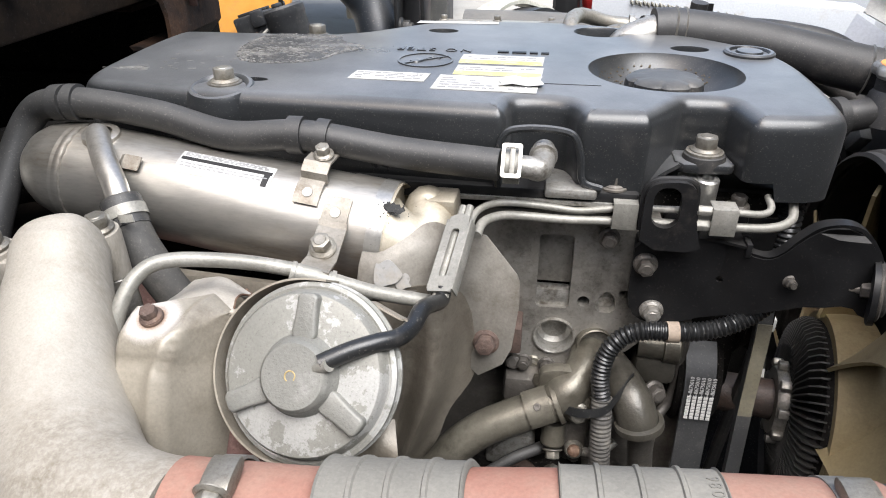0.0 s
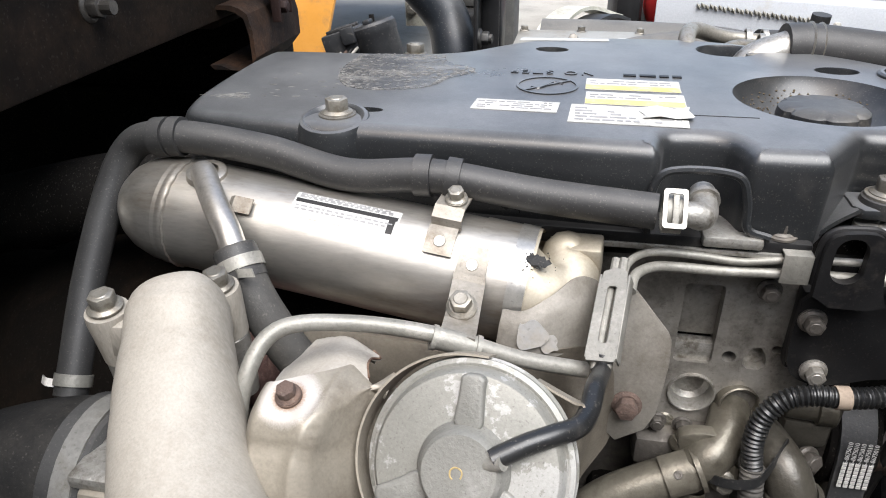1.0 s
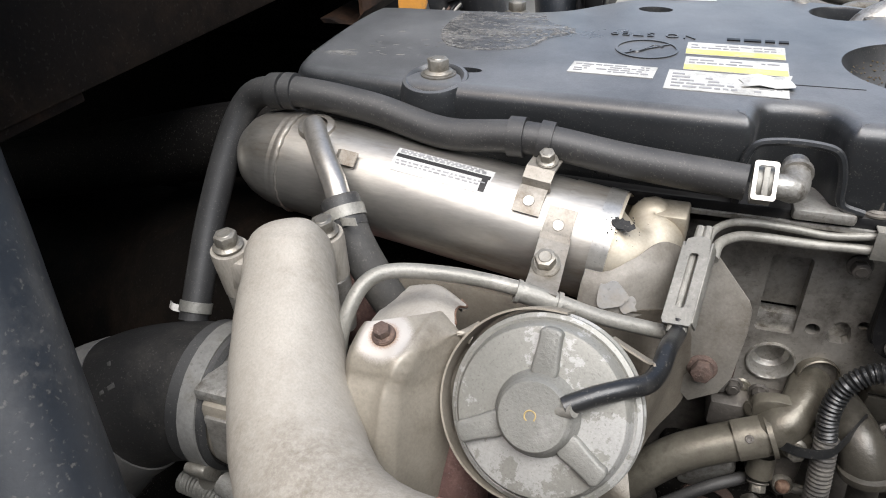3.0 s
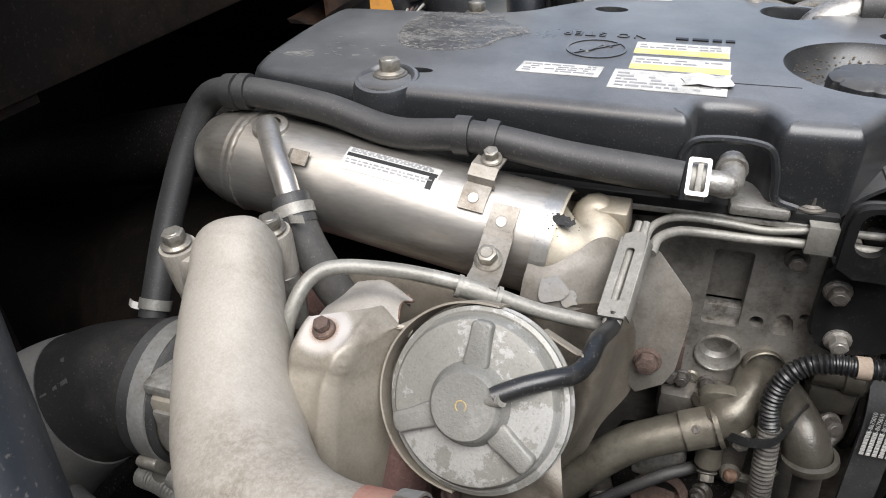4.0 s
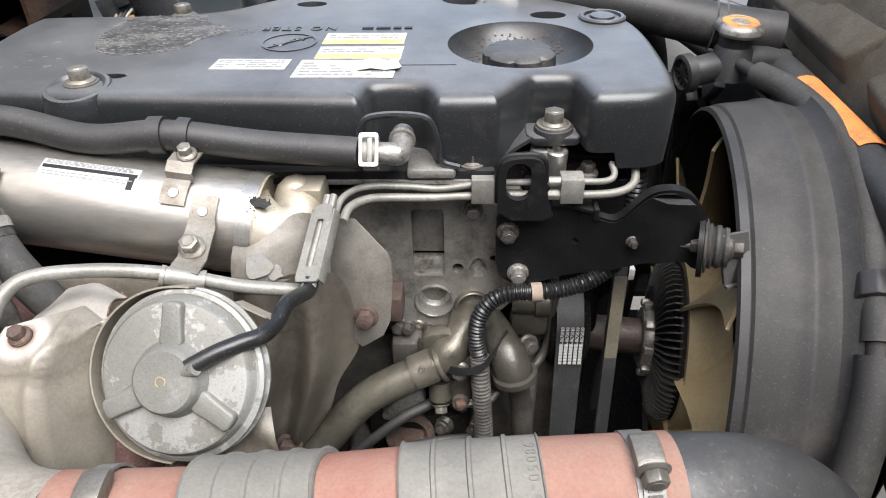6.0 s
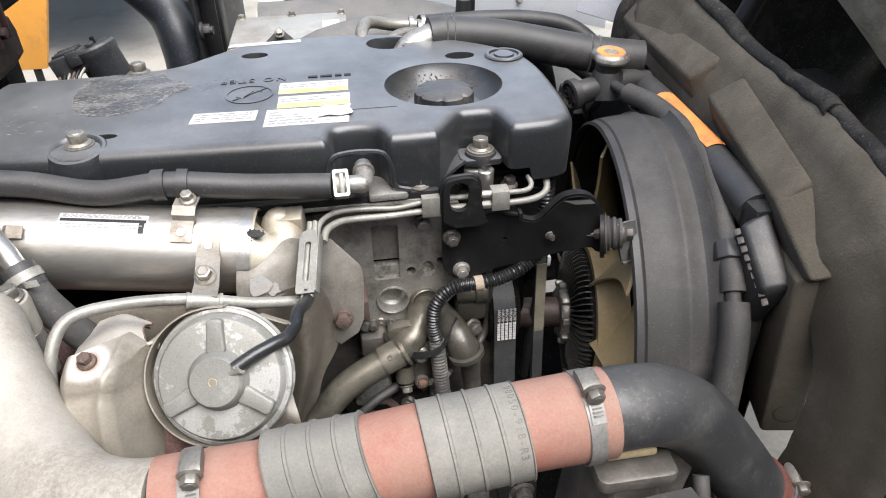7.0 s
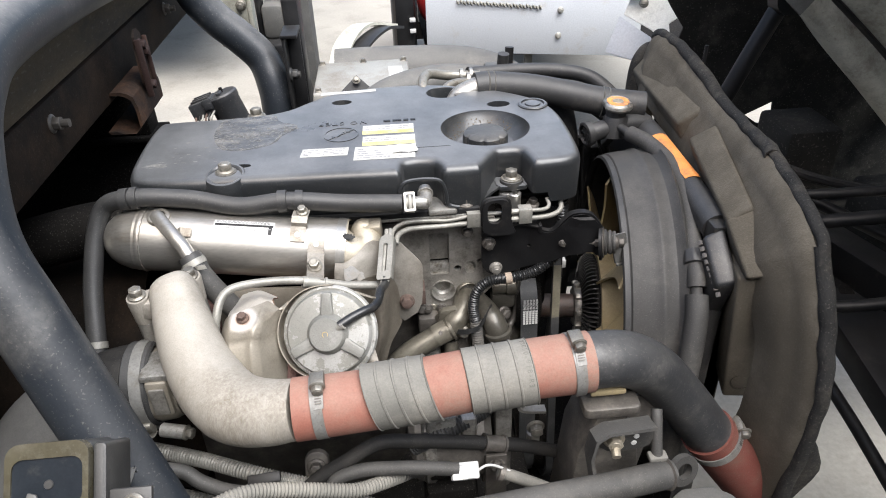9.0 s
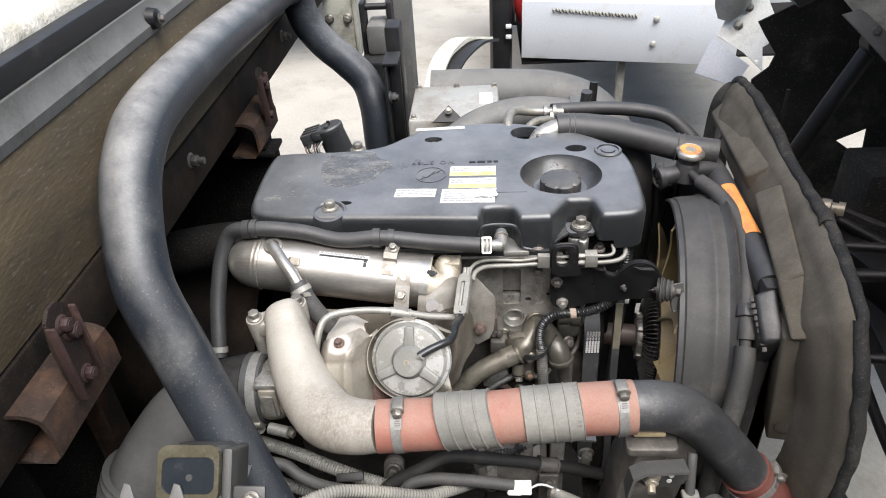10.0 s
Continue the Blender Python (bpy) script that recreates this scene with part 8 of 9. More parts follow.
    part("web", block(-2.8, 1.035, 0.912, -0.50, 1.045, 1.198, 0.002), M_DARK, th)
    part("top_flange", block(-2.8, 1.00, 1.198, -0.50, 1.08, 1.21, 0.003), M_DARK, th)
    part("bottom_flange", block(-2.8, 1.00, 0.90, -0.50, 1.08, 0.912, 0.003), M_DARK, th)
    th = thing("gearbox", (-0.75, 0.66, 0.6), "large gearbox casing behind the engine, darkened for its shaded place", "gearbox")
    # casing and duct take near-black colours for the shade they lie in
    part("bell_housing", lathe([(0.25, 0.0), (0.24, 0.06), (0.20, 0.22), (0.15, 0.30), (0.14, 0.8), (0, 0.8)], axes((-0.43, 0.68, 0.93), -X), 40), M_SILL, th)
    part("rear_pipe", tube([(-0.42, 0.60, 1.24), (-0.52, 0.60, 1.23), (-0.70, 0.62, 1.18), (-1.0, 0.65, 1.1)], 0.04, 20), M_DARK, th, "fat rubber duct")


cargo_body()


# ---- turbo inlet hose and box at the near left ----
def near_left():
    th = thing("turbo_inlet_hose", (-0.45, 0.33, 0.9), "fat dusty grey rubber turbo inlet hose with steel clamp", "hose")
    h = [(-0.3490, 0.3260, 1.1660, 0.0490), (-0.3810, 0.3260, 1.1640, 0.0505), (-0.4210, 0.3180, 1.1560, 0.0520), (-0.4515, 0.3055, 1.1420, 0.0555)]
    part("hose", tube(h, 0.05, 40, 8), M_INHOSE, th)
    # same hose in a paler tone: dust, and the light on this end
    h = [(-0.4360, 0.3120, 1.1500, 0.0545), (-0.4691, 0.2971, 1.1297, 0.0600), (-0.5000, 0.2742, 1.0952, 0.0620), (-0.5220, 0.2569, 1.0623, 0.0645), (-0.5330, 0.2473, 1.0400, 0.0655)]
    part("cone", tube(h, 0.05, 40, 8), M_CONE, th, "flared grey rubber cone, paler with dust and light")
    part("hose_cuff", lathe([(0.0495, -0.016), (0.0525, -0.014), (0.0525, 0.013), (0.049, 0.016)], axes((-0.3620, 0.3260, 1.1655), X), 40), M_RUBBER, th, "black moulded cuff")
    part("bellows", tube([(-0.5250, 0.2540, 1.0560), (-0.5360, 0.2460, 1.0320), (-0.5450, 0.2410, 1.0050), (-0.5540, 0.2350, 0.9605), (-0.5600, 0.2280, 0.8800)], 0.0690, 36, 14, ripple=(0.0065, 0.0135)), M_GREYPL, th, "black rubber bellows")
    rnd = random.Random(31)
    bm = bmesh.new()
    m = axes((-0.4484, 0.2764, 1.1864), (-0.1, -0.55, 0.83), (-0.75, -0.5, -0.35))
    for r in range(2):
        for k in range(7):
            block(-0.03 + k * 0.0088, -0.011 + r * 0.016, -0.004, -0.03 + k * 0.0088 + rnd.uniform(0.003, 0.0065), -0.0055 + r * 0.016, 0.0006, 0.0003, bm, m)
    part("moulded_mark", bm, M_DUSTRUB, th, "raised moulded markings")
    worm_clamp((-0.3580, 0.3260, 1.1655), (1, 0.0, 0.03), 0.0530, (0.0, -0.86, -0.5), "hose_clamp", "wide steel worm clamp on the inlet hose", 0.0135)
    th = thing("cab_latch_box", (-0.345, 0.06, 1.15), "grey steel cab latch box with dark smoked window", "box")
    m = axes((-0.352, 0.072, 1.272), (0.0, -0.72, 0.69), X)
    part("box", prism(rrect(-0.034, -0.080, 0.036, 0.046, 0.010), -0.055, -0.004, m, 0.004), M_BOXGREY, th)
    part("window_rim", plate_with_holes(rrect(-0.034, -0.014, 0.0355, 0.048, 0.012), [rrect(-0.0285, -0.004, 0.0305, 0.035, 0.009)], -0.004, 0.006, m), M_OLIVE, th, "yellowed clear window rim")
    part("window", prism(rrect(-0.030, -0.0055, 0.032, 0.0365, 0.009), -0.004, 0.004, m), M_LENS, th, "smoked dark window")
    part("window_dot", lathe([(0.0042, 0.004), (0.0036, 0.005), (0, 0.005)], m @ Matrix.Translation((0.002, 0.013, 0)), 16), M_BOXGREY, th)
    part("side_cover", prism(rrect(0.0362, -0.080, 0.048, 0.044, 0.004), -0.055, 0.000, m, 0.003), M_BOXGREY, th)
    # folded front bracket with two upturned pointed ears
    part("ear_plate", block(-0.076, -0.078, 0.006, 0.022, -0.022, 0.010, 0.001, None, m), M_GREYPL, th)
    for x in (-0.066, -0.010):
        part("pointed_ear", prism([(-0.012, 0.0), (0.016, 0.0), (0.004, 0.030), (-0.003, 0.032)], -0.0015, 0.0015, m @ Matrix.Translation((x, -0.024, 0.008)), 0.0008), M_GREYPL, th, "pale edged upturned ear")
    bolt(m @ Vector((0.072, -0.010, 0.002)), (0.0, -0.72, 0.69), 0.0075, th, M_ZINC, 0.0095)
    part("side_tongue", block(0.050, -0.030, -0.006, 0.086, 0.004, 0.000, 0.002, None, m), M_BOXGREY, th)
    for x in (-0.400, -0.345):
        part("foot", prism([(-0.02, 0), (0.02, 0), (0.008, 0.045), (-0.008, 0.045)], -0.01, 0.01, axes((x, 0.002, 1.185), (0, -1, 0.2), X), 0.003), M_BOXGREY, th)
    part("base", block(-0.395, -0.01, 1.13, -0.295, 0.10, 1.195, 0.006), M_BLACK, th)
    part("stalk", block(-0.385, 0.03, 0.90, -0.30, 0.10, 1.13, 0.006), M_BLACK, th)


near_left()


# ---- pipes and brackets along the near frame rail ----
def near_low():
    th = thing("lower_water_pipe", (0.0, 0.24, 1.0), "dusty black steel pipe with bolted saddle", "pipe")
    p = [(-0.19, 0.205, 1.055), (-0.160, 0.217, 1.086), (-0.12, 0.224, 1.109), (-0.082, 0.235, 1.1215), (-0.041, 0.241, 1.113), (0.02, 0.252, 1.091), (0.060, 0.258, 1.076), (0.099, 0.265, 1.059), (0.168, 0.283, 1.014)]
    part("pipe", tube(p, 0.0088, 16, 8), M_INHOSE, th)
    part("saddle", tube([(0.047, 0.2562, 1.081), (0.060, 0.258, 1.076), (0.074, 0.2604, 1.070)], 0.0104, 18, 4), M_GRIME, th, "pressed saddle")
    for x, y, z in ((0.048, 0.2563, 1.0806), (0.073, 0.2603, 1.0704)):
        part("saddle_rim", band((x, y, z), (1, 0.15, -0.4), 0.0104, 0.003, 0.0016, 20), M_GRIME, th)
    part("saddle_leg", block(0.048, 0.246, 0.98, 0.076, 0.252, 1.066, 0.002), M_GRIME, th)
    bolt((0.062, 0.246, 1.052), (0, -0.9, 0.3), 0.008, th, M_GRIME, 0.0)
    th = thing("flexible_conduit", (-0.25, 0.24, 1.0), "silvery ribbed metal conduit along the frame", "conduit")
    c1 = [(-0.41, 0.305, 1.075), (-0.376, 0.297, 1.080), (-0.306, 0.271, 1.082), (-0.254, 0.248, 1.083), (-0.213, 0.235, 1.078), (-0.175, 0.228, 1.069), (-0.14, 0.222, 1.055), (-0.09, 0.215, 1.03)]
    part("conduit", tube(c1, 0.0084, 18, 8, ripple=(0.0016, 0.0040)), M_PIPE, th)
    c2 = [(-0.40, 0.272, 1.045), (-0.33, 0.238, 1.060), (-0.28, 0.222, 1.058), (-0.22, 0.212, 1.048), (-0.15, 0.205, 1.03)]
    part("conduit", tube(c2, 0.0072, 16, 8, ripple=(0.0014, 0.0040)), M_PIPE, th)
    part("clip", block(-0.019, -0.006, -0.004, 0.019, 0.006, 0.004, 0.001, None, axes((-0.219, 0.222, 1.094), (0, -0.6, 0.8), (1, 0.1, 0))), M_BLACK, th, "black plastic clip")
    part("clip_tag", block(-0.012, -0.012, -0.002, 0.012, -0.003, 0.003, 0.001, None, axes((-0.219, 0.216, 1.090), (0, -0.75, 0.66), (1, 0.1, 0))), M_CONN, th, "pale metal tag")
    th = thing("rubber_line", (-0.28, 0.21, 1.0), "dusty black rubber line beside the conduit", "hose")
    part("hose", tube([(-0.40, 0.240, 1.135), (-0.342, 0.224, 1.128), (-0.308, 0.222, 1.119), (-0.288, 0.214, 1.108), (-0.258, 0.203, 1.102), (-0.225, 0.193, 1.105), (-0.16, 0.19, 1.095), (-0.10, 0.195, 1.075)], 0.0085, 16, 8), M_DUSTRUB, th)
    th = thing("corrugated_loom", (-0.12, 0.19, 1.0), "grey corrugated wiring loom with white connector", "cable")
    part("conduit", tube([(-0.27, 0.120, 1.165), (-0.226, 0.148, 1.160), (-0.188, 0.166, 1.140), (-0.148, 0.178, 1.118), (-0.11, 0.187, 1.101), (-0.079, 0.206, 1.087), (-0.052, 0.228, 1.072)], 0.0074, 18, 8, ripple=(0.0015, 0.0042)), M_SLEEVE, th)
    part("rubber_run", tube([(-0.145, 0.205, 1.08), (-0.13, 0.210, 1.097), (-0.101, 0.213, 1.103), (-0.071, 0.213, 1.102), (-0.035, 0.212, 1.099), (0.01, 0.212, 1.09)], 0.0085, 16, 8), M_DUSTRUB, th, "dusty rubber sleeve")
    part("wrap", tube([(-0.058, 0.222, 1.076), (-0.045, 0.230, 1.070), (-0.030, 0.230, 1.072)], 0.0075, 12, 4), M_DUSTRUB, th)
    part("wire", tube([(-0.034, 0.226, 1.075), (-0.02, 0.220, 1.080), (0.0, 0.215, 1.083)], 0.0042, 10), M_SLEEVE, th)
    m = axes((0.017, 0.214, 1.083), (0, -0.55, 0.83), X)
    part("connector", block(-0.016, -0.010, -0.005, 0.018, 0.010, 0.007, 0.002, None, m), M_CONN, th, "white plastic connector")
    part("connector_latch", block(-0.015, -0.011, 0.005, 0.004, 0.006, 0.013, 0.002, None, m), M_CONN, th)
    part("thin_wire", tube([(0.034, 0.214, 1.082), (0.045, 0.216, 1.087), (0.060, 0.22, 1.078), (0.09, 0.22, 1.055)], 0.0016, 8), M_CONN, th)
    th = thing("hose_stub", (0.1, 0.21, 1.0), "tan rubber hose stub clipped on the frame", "hose")
    part("hose", tube([(0.060, 0.222, 1.066), (0.09, 0.216, 1.055), (0.125, 0.208, 1.040), (0.16, 0.20, 1.02)], 0.0075, 14, 6), M_SLEEVE, th)
    part("clip_ring", lathe([(0.0080, -0.004), (0.0105, -0.003), (0.0105, 0.003), (0.0080, 0.004)], axes((0.064, 0.221, 1.065), (1, -0.2, -0.35)), 20), M_GRIME, th)
    th = thing("frame_channel", (0.0, 0.18, 0.9), "dusty grey channel flange along the frame rail", "rail")
    part("flange", block(-0.10, 0.172, 1.028, 0.10, 0.20, 1.032, 0.001), M_GREYPL, th)
    part("web", block(-0.10, 0.165, 0.90, 0.10, 0.171, 1.034, 0.001), M_BLACK, th)
    th = thing("frame_angle", (0.19, 0.17, 1.0), "grey steel Z bracket with bolt on the engine mount", "bracket")
    up = [(0.085, 0.125, 1.060), (0.120, 0.133, 1.068), (0.150, 0.146, 1.076), (0.158, 0.152, 1.104), (0.149, 0.160, 1.157), (0.154, 0.164, 1.180), (0.168, 0.168, 1.185), (0.222, 0.175, 1.181)]
    part("upright", strip(up, (0, 0.9, -0.3), 0.028, 0.0035, smooth=False), M_DUSTRUB, th)
    part("face", prism(chaikin([(0.156, 1.184), (0.224, 1.180), (0.228, 1.146), (0.212, 1.138), (0.164, 1.140)], 1), -0.002, 0.002, axes((0, 0.179, 0), -Y, X)), M_DUSTRUB, th)
    for x, z in ((0.205, 1.150), (0.207, 1.160)):
        part("chip", lathe([(0.0035, 0.0), (0.003, 0.001), (0, 0.001)], axes((x, 0.1768, z), -Y), 8), M_CONN, th)
    bolt((0.181, 0.177, 1.160), (-0.1, -0.95, 0.1), 0.009, th, M_BRASSY, 0.0125)
    part("stud", tube([(0.181, 0.176, 1.160), (0.179, 0.156, 1.153)], 0.0050, 10), M_BRASSY, th)
    th = thing("engine_mount", (0.17, 0.24, 0.90), "dusty cast engine mount tower under the charge pipe", "engine mount")
    part("tower", prism(chaikin([(0.135, 0.90), (0.245, 0.90), (0.220, 1.168), (0.158, 1.172)], 1), -0.045, 0.030, axes((0, 0.235, 0), -Y, X), 0.006), M_GRIME, th)
    part("mount_cap", prism(rrect(0.154, 0.200, 0.220, 0.258, 0.008), 1.166, 1.180, None, 0.003), M_GRIME, th)
    part("pale_pad", block(0.163, 0.215, 1.186, 0.205, 0.25, 1.194, 0.003), M_FAN, th, "yellowed pad")
    th = thing("rail_tube", (0.15, 0.14, 1.0), "long dusty grey tube along the frame rail", "pipe")
    part("tube", tube([(-0.02, 0.10, 1.150), (0.09, 0.120, 1.141), (0.171, 0.139, 1.127), (0.245, 0.158, 1.115)], 0.0160, 24, 8, hollow=0.2), M_DUSTRUB, th)
    part("wire_clamp", lathe([(0.016, -0.0015), (0.0190, 0), (0.016, 0.0015)], axes((0.240, 0.157, 1.116), (1, 0.25, -0.15)), 24), M_GRIME, th)
    part("end_ring", lathe([(0.010, -0.004), (0.019, -0.004), (0.019, 0.004), (0.010, 0.004), (0.010, -0.004)], axes((0.262, 0.163, 1.112), (0.3, -0.9, 0.3)), 24), M_DUSTRUB, th)
    part("joint", tube([(0.232, 0.165, 1.125), (0.232, 0.175, 1.140), (0.234, 0.19, 1.165), (0.236, 0.20, 1.175)], 0.0065, 14), M_DUSTRUB, th)
    part("joint_collar", block(0.221, 0.162, 1.128, 0.243, 0.176, 1.136, 0.003), M_SLEEVE, th)
    th = thing("stay_bracket", (0.23, 0.23, 1.0), "dusty folded steel stay beside the engine mount", "bracket")
    part("plate", prism([(0.206, 1.195), (0.222, 1.150), (0.240, 1.152), (0.255, 1.195), (0.262, 1.14), (0.245, 1.02), (0.205, 1.02)], -0.003, 0.003, axes((0, 0.246, 0), -Y, X), 0.001), M_GRIME, th)
    th = thing("alternator", (0.03, 0.3, 0.62), "dirty cast alternator body below the charge hose", "alternator")
    part("body", lathe([(0, 0), (0.055, 0.004), (0.062, 0.012), (0.062, 0.10), (0.055, 0.11), (0, 0.115)], axes((-0.05, 0.315, 1.045), X), 40), M_GRIME, th)
    part("rear_cover", lathe([(0.0625, 0.02), (0.066, 0.024), (0.066, 0.034), (0.0625, 0.038)], axes((-0.05, 0.315, 1.045), X), 40), M_BLOCK, th)
    part("rough_casting", block(-0.024, 0.258, 1.085, 0.014, 0.30, 1.128, 0.005), M_ALU2, th, "rough bright casting")
    part("rough_casting", block(0.020, 0.262, 1.060, 0.040, 0.30, 1.118, 0.004), M_BLOCK, th)
    part("bracket", block(0.066, 0.282, 0.96, 0.088, 0.33, 1.15, 0.004), M_BLOCK, th)
    part("bracket_rib", block(0.050, 0.290, 0.96, 0.062, 0.33, 1.14, 0.003), M_GRIME, th)
    part("hook", strip([(0.100, 0.29, 1.125), (0.096, 0.29, 1.108), (0.104, 0.29, 1.099), (0.132, 0.29, 1.095)], Y, 0.012, 0.004), M_BLOCK, th)
    bolt((0.118, 0.28, 1.075), -Y, 0.009, th, M_ZINC)
    part("fitting", lathe([(0.009, -0.03), (0.009, 0.0), (0, 0.0)], axes((0.118, 0.29, 1.055), Z), 14), M_BLOCK, th)
    bolt((-0.045, 0.262, 1.050), (-0.2, -0.9, 0.2), 0.011, th, M_DARK)
    part("mount_foot", block(-0.03, 0.25, 0.62, 0.04, 0.40, 1.0, 0.01), M_DARK, th)
    part("cooling_slots", tube([(-0.02, 0.262, 1.03), (0.0, 0.258, 1.035), (0.02, 0.262, 1.03)], 0.012, 12), M_DARK, th)
    th = thing("alternator_loom", (0.02, 0.27, 1.05), "black corrugated loom rising to the charge hose", "cable")
    part("conduit", tube([(-0.04, 0.262, 1.078), (-0.013, 0.258, 1.098), (0.02, 0.268, 1.106), (0.055, 0.285, 1.112), (0.08, 0.30, 1.13)], 0.0090, 16, 8, ripple=(0.0016, 0.0040)), M_RUBBER, th)
    th = thing("rail_cover", (0.27, 0.12, 0.90), "dark plastic cover on the frame rail", "cover")
    part("cover", prism(chaikin([(0.222, 0.09), (0.325, 0.09), (0.312, 0.152), (0.240, 0.152)], 1), 1.03, 1.098, None, 0.008), M_GREYPL, th)
    part("stand", block(0.25, 0.11, 0.90, 0.30, 0.145, 1.03, 0.004), M_BLACK, th)
    th = thing("clamp_post", (-0.163, 0.26, 0.90), "dusty bolted pipe post on the frame", "bracket")
    part("post", prism(chaikin([(-0.016, -0.16), (0.016, -0.16), (0.017, 0.008), (0.008, 0.020), (-0.008, 0.020), (-0.017, 0.008)], 1), -0.006, 0.006, axes((-0.163, 0.262, 1.062), (0, -0.9, 0.4), X), 0.002), M_GRIME, th)
    bolt((-0.163, 0.256, 1.065), (0, -0.9, 0.4), 0.009, th, M_GRIME, 0.0115)


near_low()


# ---- things in the yard behind, and the tilted cab ----
def yard():
    th = thing("white_steel_box", (0.5, 2.4, 0.0), "white painted steel box bin with weld seam and bolts", "box")
    part("front_panel", prism([(0.118, 0.962), (0.82, 0.908), (0.93, 0.880), (0.93, 1.125), (0.855, 1.132), (0.118, 1.176)], -0.005, 0.005, axes((0, 2.25, 0), -Y, X), 0.002), M_WHITE, th)
    part("top_flange", block(0.0, -0.0, -0.004, 0.79, 0.12, 0.004, 0.002, None, axes((0.12, 2.256, 1.170), (0.055, 0, 1), X)), M_WHITE, th)
    for x, z in ((0.612, 0.997), (0.616, 1.090)):
        bolt((x, 2.245, z), -Y, 0.009, th, M_PLATE, 0.012)
    rnd = random.Random(2)
    bm = bmesh.new()
    for k in range(26):
        x = 0.27 + 0.010 * k
        lathe([(0, -0.006), (0.010, 0), (0, 0.006)], axes((x - 0.035 + 0.0022 * k, 2.244, 1.137 - 0.0014 * k + 0.003 * (k % 2)), (1, 0, 0.6)), 8, bm)
    part("weld_seam", bm, M_CABDIRT, th, "rough weld seam")
    part("inner_wall", block(0.12, 2.90, 0.90, 1.6, 2.92, 1.30, 0.002), M_WHITE, th)
    part("floor", block(0.12, 2.256, 0.93, 1.6, 2.90, 0.94, 0.001), M_DARK, th)
    part("leg", block(0.50, 2.30, 0.0, 0.53, 2.33, 0.93, 0.003), M_PIPE, th)
    # deck and skirt added out of view to keep light off the ground
    part("deck", block(0.12, 2.93, 0.88, 1.9, 5.6, 0.94, 0.004), M_DARK, th, "dark deck added to shade the ground under the box")
    part("leg", block(1.80, 5.40, 0.0, 1.84, 5.44, 0.88, 0.003), M_PIPE, th)
    part("rear_skirt", block(0.12, 5.56, 0.05, 1.9, 5.60, 0.88, 0.003), M_DARK, th)
    th = thing("red_cylinder", (0.15, 2.30, 0.95), "bright red steel cylinder lying in the white box", "cylinder")
    ca, cb = Vector((0.205, 2.385, 1.105)), Vector((0.245, 2.85, 1.20))
    cd = (cb - ca).normalized()
    part("cylinder", lathe([(0, -0.05), (0.055, -0.046), (0.088, -0.030), (0.108, 0.0), (0.110, 0.02), (0.110, (cb - ca).length), (0, (cb - ca).length)], axes(ca, cd), 36), M_REDP, th)
    for u in (0.12, 0.62):
        part("strap", band(ca.lerp(cb, u), cd, 0.110, 0.030, 0.004, 40), M_REDP, th, "red steel strap")
    part("cradle", block(0.15, 2.50, 0.941, 0.28, 2.54, 1.03, 0.003), M_BLACK, th)
    th = thing("black_pallet_tank", (0.07, 2.5, 0.0), "dark plastic container standing beside the white box", "container")
    part("body", block(0.00, 2.28, 0.55, 0.084, 2.95, 1.35, 0.03), M_BLACK, th)
    for z in (1.03, 1.07):
        part("clip", block(0.058, 2.262, z, 0.080, 2.279, z + 0.014, 0.003), M_CONN, th, "white clip")
    th = thing("yard_machine", (0.9, 2.8, 0.0), "small machine parts inside the white box", "machine")
    part("jar", lathe([(0.05, 0), (0.05, 0.12), (0.04, 0.14), (0, 0.14)], axes((0.62, 2.5, 0.945), Z), 24), M_BRASSY, th)
    part("frame", block(0.55, 2.56, 0.945, 0.75, 2.6, 1.25, 0.004), M_BLACK, th)
    part("white_fitting", block(0.95, 2.5, 1.15, 1.1, 2.6, 1.23, 0.01), M_CONN, th)
    # added body that shades the far ground
    th = thing("shade_body", (-2.2, 6.5, 0.0), "dark body added beyond the truck to shade the ground", "trailer")
    part("body", block(-3.6, 4.7, 0.85, -1.0, 8.5, 1.8, 0.03), M_BLACK, th)
    for x in (-3.2, -1.4):
        part("leg", block(x - 0.05, 8.2, 0.0, x + 0.05, 8.3, 0.85, 0.004), M_BLACK, th)
    # mudguard and far things on the ground
    th = thing("far_mudguard", (-0.25, 2.0, 0.9), "pale curved mudguard edge behind the engine", "mudguard")
    part("guard", strip([(-0.17, 1.42, 1.16), (-0.15, 1.55, 1.21), (-0.10, 1.70, 1.22), (-0.02, 1.83, 1.18)], X, 0.05, 0.008), M_CAB, th)
    part("stay", block(-0.152, 1.555, 0.0, -0.138, 1.575, 1.20, 0.003), M_BLACK, th)
    part("inner", strip([(-0.14, 1.44, 1.14), (-0.11, 1.57, 1.19), (-0.05, 1.72, 1.20), (0.0, 1.84, 1.17)], X, 0.05, 0.008), M_BLACK, th)
    th = thing("bed_post", (-0.43, 1.81, 0.0), "cream painted bolted bed post beyond the far rail", "post")
    part("plate", block(-0.525, 1.80, 1.15, -0.432, 1.82, 1.62, 0.004), M_CAB, th)
    part("fold", block(-0.431, 1.79, 1.15, -0.418, 1.84, 1.62, 0.003), M_CAB, th)
    for x, z in ((-0.508, 1.27), (-0.450, 1.27), (-0.48, 1.40), (-0.508, 1.19)):
        bolt((x, 1.80, z), -Y, 0.011, th, M_ZINC, 0.015)
    th = thing("orange_guard", (-1.75, 4.0, 0.0), "orange-yellow painted steel guard standing beyond the bed", "guard")
